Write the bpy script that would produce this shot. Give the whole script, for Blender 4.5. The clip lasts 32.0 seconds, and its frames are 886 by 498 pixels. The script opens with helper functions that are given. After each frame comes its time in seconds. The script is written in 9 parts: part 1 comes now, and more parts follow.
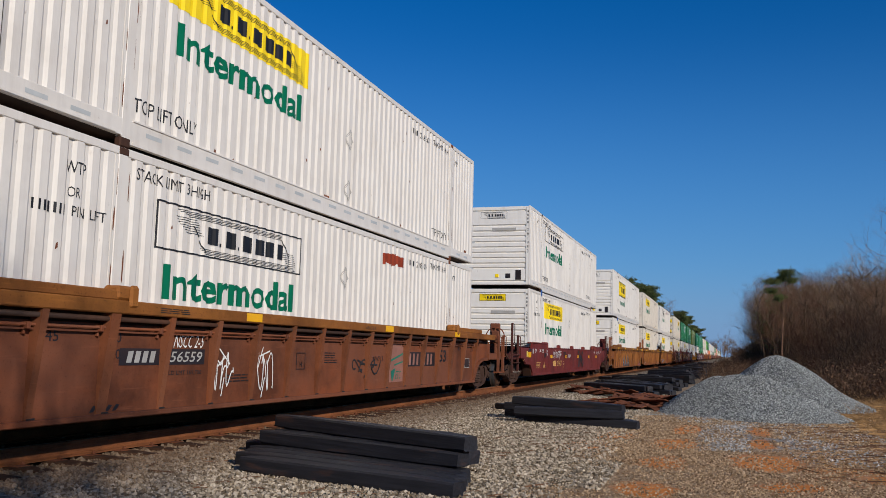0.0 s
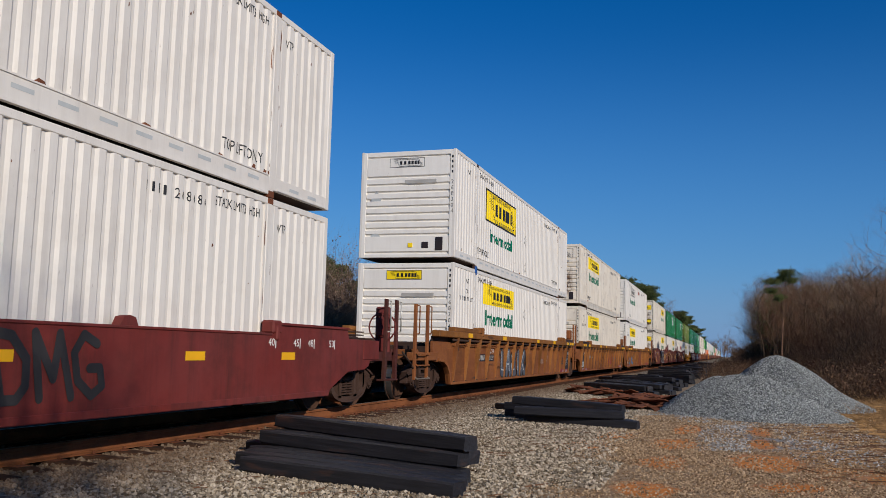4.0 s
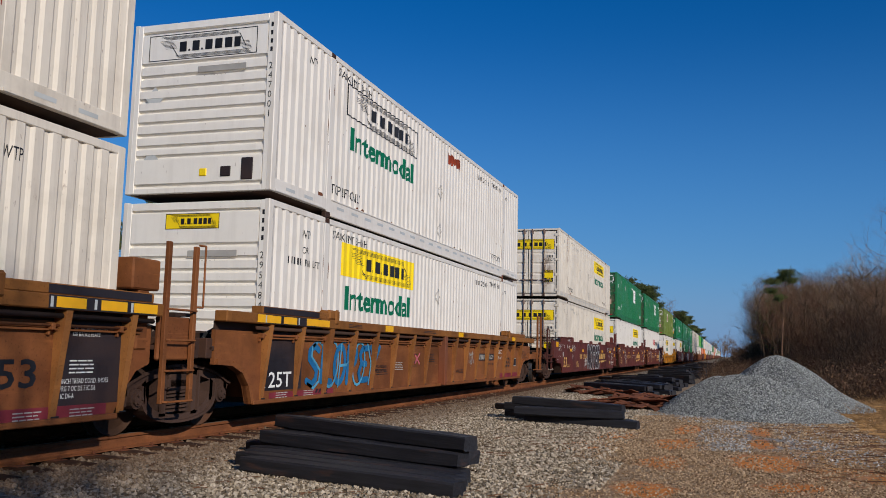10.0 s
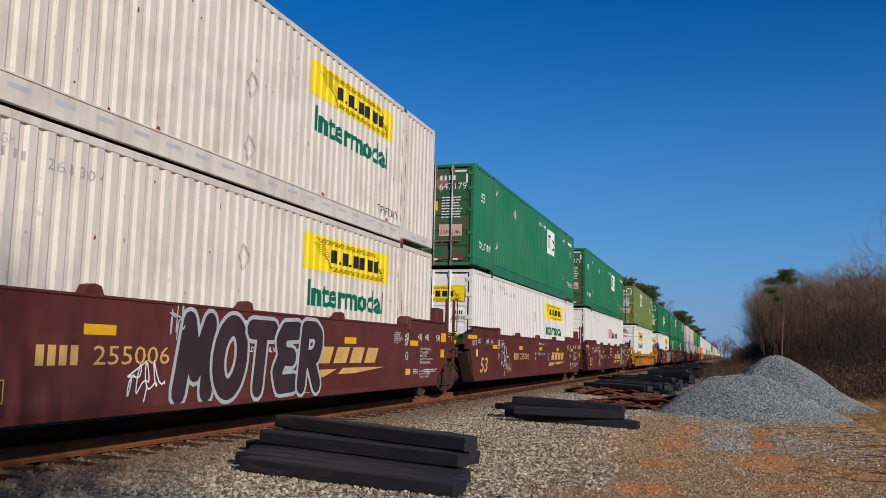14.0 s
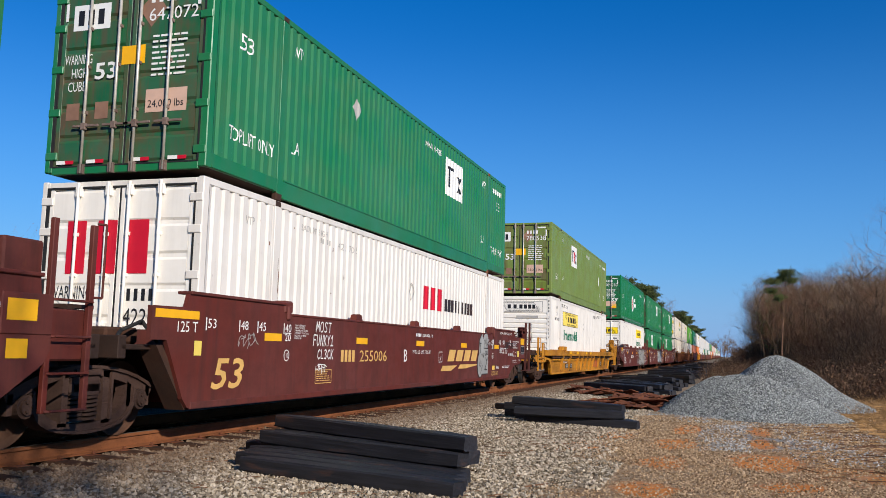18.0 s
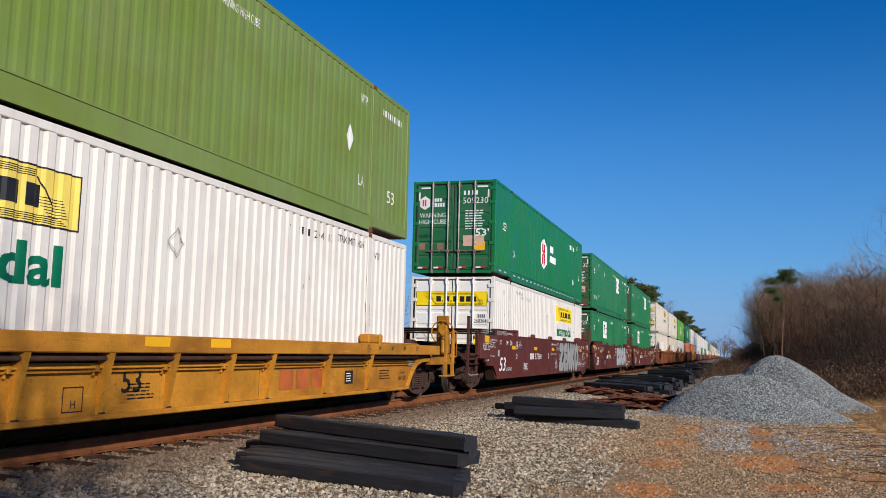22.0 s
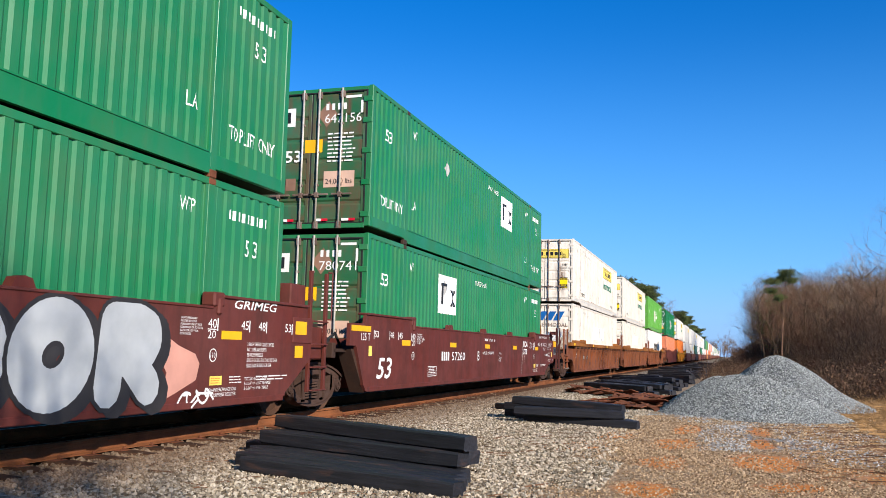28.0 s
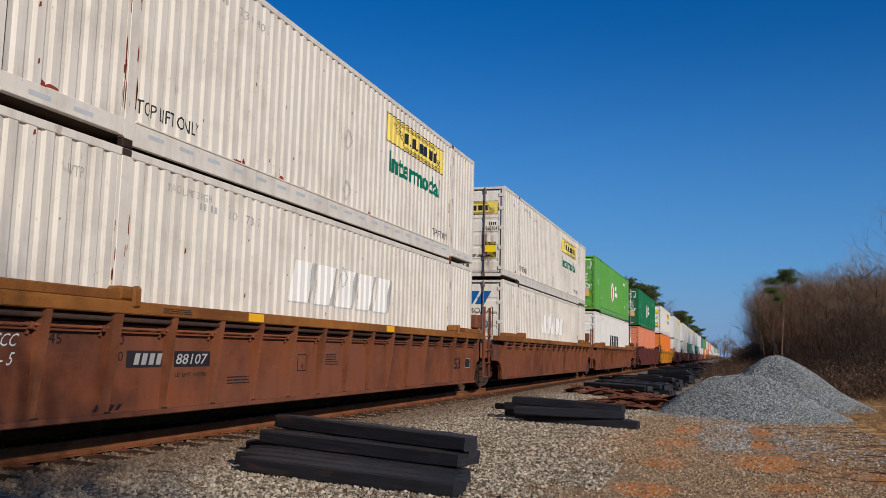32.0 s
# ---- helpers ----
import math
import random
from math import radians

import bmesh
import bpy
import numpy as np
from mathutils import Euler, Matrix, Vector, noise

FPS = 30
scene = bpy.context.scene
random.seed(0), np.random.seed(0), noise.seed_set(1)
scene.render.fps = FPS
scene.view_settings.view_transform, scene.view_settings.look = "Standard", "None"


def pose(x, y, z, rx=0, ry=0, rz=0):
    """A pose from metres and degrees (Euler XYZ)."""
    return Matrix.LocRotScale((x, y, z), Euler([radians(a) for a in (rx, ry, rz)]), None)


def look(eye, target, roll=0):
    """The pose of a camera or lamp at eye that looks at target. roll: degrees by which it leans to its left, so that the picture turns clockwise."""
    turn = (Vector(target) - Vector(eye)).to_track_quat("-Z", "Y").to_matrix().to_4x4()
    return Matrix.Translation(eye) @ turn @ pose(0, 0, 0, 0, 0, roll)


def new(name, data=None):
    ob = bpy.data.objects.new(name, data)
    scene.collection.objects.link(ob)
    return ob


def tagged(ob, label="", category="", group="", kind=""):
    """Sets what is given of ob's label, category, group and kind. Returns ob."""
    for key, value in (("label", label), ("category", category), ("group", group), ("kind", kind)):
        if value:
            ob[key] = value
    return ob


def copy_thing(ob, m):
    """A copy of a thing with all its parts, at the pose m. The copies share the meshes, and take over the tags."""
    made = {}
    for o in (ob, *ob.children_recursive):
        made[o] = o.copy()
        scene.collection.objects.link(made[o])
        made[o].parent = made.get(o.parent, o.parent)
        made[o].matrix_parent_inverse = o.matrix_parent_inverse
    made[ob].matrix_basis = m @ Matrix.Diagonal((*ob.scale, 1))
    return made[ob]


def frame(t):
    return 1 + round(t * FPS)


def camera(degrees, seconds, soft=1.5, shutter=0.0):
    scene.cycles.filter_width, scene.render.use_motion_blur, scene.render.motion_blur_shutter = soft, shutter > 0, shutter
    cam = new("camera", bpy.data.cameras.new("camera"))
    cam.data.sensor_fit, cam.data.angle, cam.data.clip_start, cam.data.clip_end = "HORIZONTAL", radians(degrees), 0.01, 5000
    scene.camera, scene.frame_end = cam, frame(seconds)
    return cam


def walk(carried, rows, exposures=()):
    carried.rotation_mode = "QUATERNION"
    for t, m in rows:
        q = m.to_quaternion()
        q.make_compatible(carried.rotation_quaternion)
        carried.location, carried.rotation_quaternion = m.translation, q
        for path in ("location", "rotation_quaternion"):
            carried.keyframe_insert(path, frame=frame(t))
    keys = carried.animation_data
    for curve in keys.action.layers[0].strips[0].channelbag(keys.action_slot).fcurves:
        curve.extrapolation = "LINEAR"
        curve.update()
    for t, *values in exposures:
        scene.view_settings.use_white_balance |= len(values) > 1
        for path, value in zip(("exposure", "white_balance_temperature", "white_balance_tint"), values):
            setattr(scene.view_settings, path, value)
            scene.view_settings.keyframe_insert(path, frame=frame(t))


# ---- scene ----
# ---------------------------------------------------------------- camera
cam = camera(53.86, 32.0, soft=0.5)
EYE = Vector((7.726, 0.0, 1.10))
AIM = EYE + Vector((-0.30816, 0.94431, 0.11503))
VIEW = look(EYE, AIM, 1.393)
walk(cam, [(0.0, VIEW), (32.0, VIEW)], exposures=[(0.0, 0.0), (1.0, -0.06), (2.0, 0.29), (3.0, -0.08), (5.0, -0.02), (7.0, -0.08), (9.0, -0.08), (12.0, 0.03), (13.0, 0.36), (14.2, 0.02), (16.8, 0.48), (20.0, 0.40), (21.2, 0.37), (22.0, 0.32), (23.0, 0.37), (24.0, 0.64), (25.0, 0.46), (25.4, 0.46), (27.6, 0.9), (29.2, 0.95), (30.0, 0.7), (31.0, 0.54), (32.0, 0.02)])

# ---------------------------------------------------------------- light
SUN = Vector((0.70, -0.60, 0.40)).normalized()
sky_world = bpy.data.worlds.new("sky")
scene.world = sky_world
sky_world.use_nodes = True
wn = sky_world.node_tree.nodes
sky = wn.new("ShaderNodeTexSky")
sky.sky_type, sky.sun_disc = "NISHITA", False
sky.sun_elevation = math.asin(SUN.z)
sky.sun_rotation = math.atan2(SUN.x, SUN.y)
sky.air_density, sky.dust_density, sky.ozone_density = 1.0, 0.0, 5.0
sat = wn.new("ShaderNodeHueSaturation")
sat.inputs["Saturation"].default_value = 1.315
sat.inputs["Hue"].default_value = 0.511
sky_world.node_tree.links.new(sky.outputs[0], sat.inputs["Color"])
wl = sky_world.node_tree.links
wc, wx = wn.new("ShaderNodeTexCoord"), wn.new("ShaderNodeSeparateXYZ")
wl.new(wc.outputs["Generated"], wx.inputs[0])
sky_colour = sat.outputs[0]
for reach, most, colour in ((0.36, 0.7, (0.75, 2.75, 6.5, 1.0)), (0.105, 0.62, (1.8, 3.25, 6.0, 1.0))):
    wr, haze = wn.new("ShaderNodeMapRange"), wn.new("ShaderNodeMix")
    wr.interpolation_type, haze.data_type = "SMOOTHSTEP", "RGBA"
    for slot, value in (("From Min", 0.0), ("From Max", reach), ("To Min", most), ("To Max", 0.0)):
        wr.inputs[slot].default_value = value
    haze.inputs[7].default_value = colour
    wl.new(wx.outputs[2], wr.inputs["Value"]), wl.new(wr.outputs[0], haze.inputs[0])
    wl.new(sky_colour, haze.inputs[6])
    sky_colour = haze.outputs[2]
wl.new(sky_colour, wn["Background"].inputs["Color"])
wn["Background"].inputs["Strength"].default_value = 0.088
sun = new("sun", bpy.data.lights.new("sun", "SUN"))
sun.data.energy, sun.data.angle, sun.data.color = 3.55, radians(0.53), (1.0, 0.93, 0.85)
sun.matrix_world = look(SUN * 60, (0, 0, 0))


# ---------------------------------------------------------------- materials
def lin(r, g, b):
    """Linear colour from 0-255 values."""
    return tuple((c / 255 / 12.92) if c <= 10.3 else ((c / 255 + 0.055) / 1.055) ** 2.4 for c in (r, g, b)) + (1.0,)


class Net:
    """A short way to write node materials."""

    def __init__(self, name, rough=0.6, metal=0.0, gloss=0.5):
        self.m = bpy.data.materials.new(name)
        self.m.use_nodes = True
        self.n, self.l = self.m.node_tree.nodes, self.m.node_tree.links
        self.b = self.n["Principled BSDF"]
        self.b.inputs["Roughness"].default_value, self.b.inputs["Metallic"].default_value = rough, metal
        self.b.inputs["Specular IOR Level"].default_value = gloss
        self.tc = self.n.new("ShaderNodeTexCoord")
        self.info = self.n.new("ShaderNodeObjectInfo")

    def put(self, node, slot, value):
        if hasattr(value, "links"):
            self.l.new(value, node.inputs[slot])
        else:
            node.inputs[slot].default_value = value

    def at(self, scale=(1, 1, 1), shift=True):
        """Object coordinates, scaled; shifted by chance from object to object."""
        m = self.n.new("ShaderNodeMapping")
        m.inputs["Scale"].default_value = scale
        self.l.new(self.tc.outputs["Object"], m.inputs["Vector"])
        if shift:
            s = self.n.new("ShaderNodeVectorMath")
            s.operation = "SCALE"
            s.inputs[0].default_value = (37.0, 53.0, 11.0)
            self.l.new(self.info.outputs["Random"], s.inputs["Scale"])
            self.l.new(s.outputs[0], m.inputs["Location"])
        return m.outputs[0]

    def noise(self, vec, scale=1.0, detail=4.0, rough=0.55):
        t = self.n.new("ShaderNodeTexNoise")
        self.l.new(vec, t.inputs["Vector"])
        t.inputs["Scale"].default_value, t.inputs["Detail"].default_value, t.inputs["Roughness"].default_value = scale, detail, rough
        return t.outputs["Fac"]

    def cells(self, vec, scale=1.0, out="Distance", feature="F1"):
        t = self.n.new("ShaderNodeTexVoronoi")
        t.feature = feature
        self.l.new(vec, t.inputs["Vector"])
        t.inputs["Scale"].default_value = scale
        return t.outputs[out]

    def ramp(self, fac, lo, hi, a=0.0, b=1.0):
        r = self.n.new("ShaderNodeMapRange")
        self.l.new(fac, r.inputs["Value"])
        for k, x in zip(("From Min", "From Max", "To Min", "To Max"), (lo, hi, a, b)):
            r.inputs[k].default_value = x
        return r.outputs[0]

    def mix(self, fac, a, b, how="MIX"):
        x = self.n.new("ShaderNodeMix")
        x.data_type, x.blend_type = "RGBA", how
        self.put(x, 0, fac), self.put(x, 6, a), self.put(x, 7, b)
        return x.outputs[2]

    def math(self, how, a, b=0.0):
        x = self.n.new("ShaderNodeMath")
        x.operation, x.use_clamp = how, how != "SUBTRACT"
        self.put(x, 0, a), self.put(x, 1, b)
        return x.outputs[0]

    def axis(self, k, vec=None):
        s = self.n.new("ShaderNodeSeparateXYZ")
        self.l.new(vec or self.tc.outputs["Object"], s.inputs[0])
        return s.outputs[k]

    def bump(self, height, strength=0.3, distance=0.01):
        x = self.n.new("ShaderNodeBump")
        x.inputs["Strength"].default_value, x.inputs["Distance"].default_value = strength, distance
        self.l.new(height, x.inputs["Height"])
        self.l.new(x.outputs[0], self.b.inputs["Normal"])

    def done(self, colour, rough=None):
        self.put(self.b, "Base Color", colour)
        if rough is not None:
            self.put(self.b, "Roughness", rough)
        return self.m


def paint(name, base, grime=(0.16, 0.10, 0.06, 1), grimy=0.35, rust=0.15, rough=0.45, fade=0.12, gloss=0.5, drip=None):
    """Weathered paint on steel: faded patches, streaks that run down, rust spots."""
    k = Net(name, rough, 0.0, gloss)
    big = k.noise(k.at((0.5, 0.5, 0.8)), 1.0, 5)
    pale = tuple(min(1, c + (0.75 - c) * fade) for c in base[:3]) + (1,)
    col = k.mix(k.ramp(big, 0.35, 0.7), base, pale)
    streak = k.noise(k.at((5.0, 5.0, 0.45)), 1.0, 5, 0.65)
    col = k.mix(k.ramp(streak, 0.47, 0.72, 0.0, grimy), col, grime)
    cloud = k.noise(k.at((0.9, 0.9, 1.1)), 1.3, 6, 0.65)
    col = k.mix(k.ramp(cloud, 0.46, 0.68, 0.0, grimy * 0.8), col, grime)
    spots = k.noise(k.at((3.0, 3.0, 1.2)), 1.0, 6, 0.7)
    col = k.mix(k.ramp(spots, 0.68 - 0.1 * rust, 0.76, 0.0, min(1, rust * 2.2)), col, (0.20, 0.075, 0.025, 1))
    fleck = k.noise(k.at((22, 22, 7)), 1.0, 3, 0.6)
    col = k.mix(k.ramp(fleck, 0.70 - 0.06 * rust, 0.76, 0.0, min(0.8, 0.25 + rust)), col, (0.16, 0.06, 0.025, 1))
    if drip:
        x0, z0, wide, high = drip
        run = k.noise(k.at((16.0, 16.0, 1.6)), 1.0, 5, 0.7)
        body = k.noise(k.at((3.5, 3.5, 1.1)), 1.0, 4, 0.6)
        near = k.math("MULTIPLY", k.ramp(k.math("ABSOLUTE", k.math("SUBTRACT", k.axis(0), x0)), wide, wide * 0.35), k.ramp(k.math("ABSOLUTE", k.math("SUBTRACT", k.axis(2), z0)), high, high * 0.3))
        stain = k.math("MULTIPLY", near, k.math("MULTIPLY", k.ramp(run, 0.36, 0.52), k.ramp(body, 0.36, 0.48)))
        col = k.mix(k.math("MULTIPLY", stain, 0.95), col, (0.15, 0.075, 0.035, 1))
    k.bump(k.noise(k.at((14, 14, 14)), 1.0, 3), 0.12, 0.004)
    return k.done(col, k.ramp(cloud, 0.3, 0.8, rough - 0.08, rough + 0.25))


def plain(name, colour, rough=0.6, metal=0.0, vary=0.25, scale=6.0, bump=0.1):
    k = Net(name, rough, metal, 0.3)
    n = k.noise(k.at((scale,) * 3), 1.0, 4)
    dark = tuple(c * (1 - vary) for c in colour[:3]) + (1,)
    light = tuple(min(1, c * (1 + vary)) for c in colour[:3]) + (1,)
    if bump:
        k.bump(k.noise(k.at((scale * 5,) * 3), 1.0, 3), bump, 0.005)
    return k.done(k.mix(k.ramp(n, 0.3, 0.7), dark, light))


def rusty(name, base, rust=(0.17, 0.07, 0.03, 1), amount=0.5, rough=0.7, scale=1.0):
    """Car steel whose paint has gone to rust in blotches and streaks."""
    k = Net(name, rough, 0.0, 0.2)
    a = k.noise(k.at((0.7 * scale, 0.35 * scale, 0.9 * scale)), 1.0, 6, 0.65)
    col = k.mix(k.ramp(a, 0.55 - 0.25 * amount, 0.75), base, rust)
    s = k.noise(k.at((4.0, 3.0, 0.5)), 1.0, 5, 0.6)
    col = k.mix(k.ramp(s, 0.5, 0.78, 0.0, 0.55), col, tuple(c * 0.45 for c in base[:3]) + (1,))
    f = k.noise(k.at((16, 16, 16)), 1.0, 4, 0.7)
    col = k.mix(k.ramp(f, 0.55, 0.75, 0, 0.35), col, rust)
    # soot in broad clouds, scratches and specks
    soot = k.noise(k.at((0.45, 0.45, 0.55)), 1.0, 6, 0.7)
    col = k.mix(k.ramp(soot, 0.48, 0.68, 0.0, 0.7), col, tuple(c * 0.3 for c in base[:3]) + (1,))
    speck = k.noise(k.at((60, 45, 38)), 1.0, 2, 0.6)
    col = k.mix(k.ramp(speck, 0.6, 0.72, 0, 0.5), col, tuple(c * 0.35 for c in rust[:3]) + (1,))
    wipe = k.noise(k.at((30, 1.2, 22)), 1.0, 4, 0.6)
    col = k.mix(k.ramp(wipe, 0.62, 0.74, 0, 0.3), col, tuple(min(1, c * 1.7) for c in base[:3]) + (1,))
    k.bump(f, 0.2, 0.004)
    return k.done(col, k.ramp(a, 0.3, 0.7, rough - 0.1, rough + 0.15))


WHITE = paint("white_paint", lin(228, 221, 209), grimy=0.15, rust=0.09, fade=0.02)
WHITE_WORN = paint("worn_white_paint", lin(224, 213, 194), grimy=0.26, rust=0.32, fade=0.05)
WHITE_END = paint("white_end_paint", lin(238, 227, 208), grimy=0.24, rust=0.34, fade=0.03, drip=(0.72, 1.05, 0.27, 0.95))
WHITE_CLEAN = paint("clean_white_end_paint", lin(240, 234, 222), grimy=0.10, rust=0.12, fade=0.02)
GREEN = paint("green_paint", lin(14, 114, 62), grimy=0.12, rust=0.04, fade=0.03, rough=0.38)
GREEN_END = paint("green_door_paint", lin(24, 92, 50), grime=(0.12, 0.055, 0.028, 1), grimy=0.9, rust=0.4, fade=0.05)
HUB = paint("deep_green_paint", lin(0, 112, 56), grimy=0.06, rust=0.02, fade=0.01, rough=0.33)
HUB_END = paint("deep_green_door_paint", lin(0, 96, 48), grimy=0.15, rust=0.06, fade=0.03)
LIME = paint("lime_green_paint", lin(112, 134, 42), grimy=0.25, rust=0.06, fade=0.06)
LIME_END = paint("lime_door_paint", lin(108, 128, 44), grime=(0.11, 0.06, 0.03, 1), grimy=0.8, rust=0.35, fade=0.06)
LEAF = paint("leaf_green_paint", lin(88, 160, 44), grimy=0.12, rust=0.03, fade=0.05)
ORANGE = paint("orange_paint", lin(232, 120, 30), grimy=0.2, rust=0.1, fade=0.05)
SALMON = paint("salmon_paint", lin(226, 128, 84), grimy=0.2, rust=0.1, fade=0.1)
MAROON = paint("maroon_car_paint", lin(98, 42, 32), grime=(0.045, 0.02, 0.015, 1), grimy=0.5, rust=0.14, fade=0.02, rough=0.6, gloss=0.22)
RED_CAR = paint("red_brown_car_paint", lin(116, 43, 36), grime=(0.04, 0.019, 0.015, 1), grimy=0.5, rust=0.18, fade=0.02, rough=0.6, gloss=0.22)
BROWN_CAR = rusty("brown_car_paint", lin(122, 74, 52), rust=lin(136, 72, 40), amount=0.4)
TAN_CAR = rusty("tan_car_paint", lin(142, 87, 48), rust=lin(112, 62, 38), amount=0.45)
YELLOW_CAR = rusty("yellow_car_paint", lin(200, 136, 42), rust=lin(140, 84, 32), amount=0.4, rough=0.55)
OCHRE_TOP = rusty("ochre_chord_paint", lin(158, 100, 44), rust=lin(108, 60, 34), amount=0.55)
# rusty posts, toned lighter than the walls: light they catch put into the paint
POST_LIT_RUST = rusty("rust_worn_posts", lin(130, 80, 54), rust=lin(132, 72, 40), amount=0.5)
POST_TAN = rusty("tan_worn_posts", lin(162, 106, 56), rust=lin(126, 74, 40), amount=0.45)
TAN_TOP = rusty("tan_chord_paint", lin(142, 92, 44), rust=lin(108, 64, 36), amount=0.35)
DARK_STEEL = rusty("dark_car_steel", lin(64, 48, 40), rust=lin(86, 54, 38), amount=0.4, rough=0.75)
TRUCK = rusty("truck_casting", lin(80, 60, 51), rust=lin(62, 42, 34), amount=0.4, rough=0.85, scale=3)
WHEEL = rusty("wheel_steel", lin(88, 63, 48), rust=lin(76, 46, 32), amount=0.5, rough=0.7, scale=3)
TREAD = plain("bright_tread", (0.20, 0.18, 0.165, 1), 0.38, 0.8, 0.15)
RUSTY_MAROON = rusty("rusty_maroon", lin(84, 44, 38), rust=lin(70, 46, 36), amount=0.5)
WORN_STEEL = rusty("worn_bright_steel", lin(150, 136, 122), rust=lin(100, 76, 60), amount=0.4, rough=0.6)
RAIL_SIDE = rusty("rail_rust", lin(140, 86, 52), rust=lin(104, 62, 40), amount=0.5, rough=0.85, scale=4)
RAIL_TOP = plain("rail_head", (0.30, 0.25, 0.21, 1), 0.5, 0.55, 0.2)
RUST = rusty("rusted_iron", lin(128, 78, 54), rust=lin(88, 50, 36), amount=0.6, rough=0.9, scale=5)
YELLOW = plain("yellow_decal", lin(250, 214, 22), 0.45, 0, 0.06, 2, 0)
PALE_YELLOW = plain("faded_yellow_decal", lin(236, 208, 96), 0.5, 0, 0.1, 2, 0)
BLACK = plain("black_decal", (0.016, 0.016, 0.018, 1), 0.5, 0, 0.3, 3, 0)
INK_GREEN = plain("green_lettering", lin(0, 104, 72), 0.45, 0, 0.1, 2, 0)
WHITE_INK = plain("white_lettering", lin(232, 230, 222), 0.5, 0, 0.06, 3, 0)
GREY_INK = plain("grey_lettering", lin(170, 166, 158), 0.5, 0, 0.15, 3, 0)
GOLD_INK = plain("gold_lettering", lin(216, 170, 96), 0.5, 0, 0.15, 3, 0)
RED_INK = plain("red_lettering", lin(200, 24, 48), 0.5, 0, 0.1, 3, 0)
RUST_RED = rusty("flaking_rust", lin(150, 62, 40), rust=lin(110, 50, 34), amount=0.5, rough=0.9, scale=4)
DULL_RED = plain("dull_red_lettering", lin(122, 44, 52), 0.6, 0, 0.25, 3, 0)
BLUE_INK = plain("blue_lettering", lin(18, 92, 158), 0.5, 0, 0.15, 3, 0)
SKY_BLUE = plain("light_blue_spray", lin(80, 150, 180), 0.6, 0, 0.25, 3, 0)
BLUE_STEEL = plain("blue_bracket_paint", lin(36, 84, 150), 0.5, 0, 0.2)
REFLECTIVE = plain("reflective_yellow", lin(240, 176, 24), 0.4, 0, 0.06, 4, 0)
TAPE_GREY = plain("reflective_tape", lin(188, 190, 186), 0.35, 0, 0.1, 4, 0)
SPRAY = plain("silver_spray", lin(158, 156, 150), 0.5, 0.0, 0.16, 2, 0)
SPRAY_DARK = plain("black_spray", (0.03, 0.027, 0.026, 1), 0.6, 0, 0.3, 2, 0)
SPRAY_ROSE = plain("rose_spray", lin(206, 148, 128), 0.6, 0, 0.15, 2, 0)
BLACK_PANEL = rusty("black_panel_paint", lin(46, 42, 46), rust=lin(70, 52, 46), amount=0.3, rough=0.6)
GALV = plain("galvanised_rod", lin(196, 190, 176), 0.4, 0.35, 0.2, 8)
ROD_DARK = rusty("rusty_rod", lin(128, 110, 100), rust=lin(84, 58, 44), amount=0.4, rough=0.7, scale=4)
RUBBER = plain("black_gasket", (0.02, 0.02, 0.02, 1), 0.8, 0, 0.3)
BRASSY = plain("bright_yellow_plate", lin(252, 226, 20), 0.5, 0, 0.08)
SPRAY_GREY = plain("dark_grey_spray", lin(84, 86, 92), 0.6, 0, 0.2, 2, 0)
FADED_RED = plain("faded_red_lettering", lin(176, 92, 44), 0.6, 0, 0.25, 3, 0)
SPRAY_PALE = plain("pale_silver_spray", lin(176, 178, 176), 0.55, 0, 0.12, 2, 0)
SPRAY_UMBER = plain("umber_spray", lin(58, 42, 42), 0.6, 0, 0.25, 2, 0)
SPRAY_ROSE_DULL = plain("dull_rose_spray", lin(150, 104, 88), 0.6, 0, 0.2, 2, 0)
TEAL_SPRAY = plain("teal_spray", lin(40, 116, 96), 0.6, 0, 0.2, 2, 0)
PLACARD_BROWN = plain("weathered_brown_placard", lin(140, 106, 86), 0.6, 0, 0.2, 4, 0)
NOTICE_PINK = plain("weathered_pink_notice", lin(206, 170, 148), 0.6, 0, 0.1, 4, 0)
BLUE_SPRAY = plain("deep_blue_spray", lin(30, 104, 152), 0.6, 0, 0.25, 2, 0)
PINK_CHALK = plain("pink_chalk", lin(190, 96, 104), 0.7, 0, 0.2, 3, 0)


# ---------------------------------------------------------------- mesh tools
MESHES = {}


def finish(bm, name, mat, smooth=False):
    me = bpy.data.meshes.new(name)
    bm.to_mesh(me)
    bm.free()
    for x in mat if isinstance(mat, (list, tuple)) else [mat]:
        me.materials.append(x)
    if smooth:
        for f in me.polygons:
            f.use_smooth = True
    return me


def cached(key, make):
    if key not in MESHES:
        MESHES[key] = make()
    return MESHES[key]


def put(name, me, parent, label="", m=None):
    """Links a mesh as one part under a thing or a part."""
    ob = new(name, me)
    ob.parent = parent
    if m is not None:
        ob.matrix_basis = m
    return tagged(ob, label)


def part(name, bm, mat, parent, label="", smooth=False):
    return put(name, finish(bm, name, mat, smooth), parent, label)


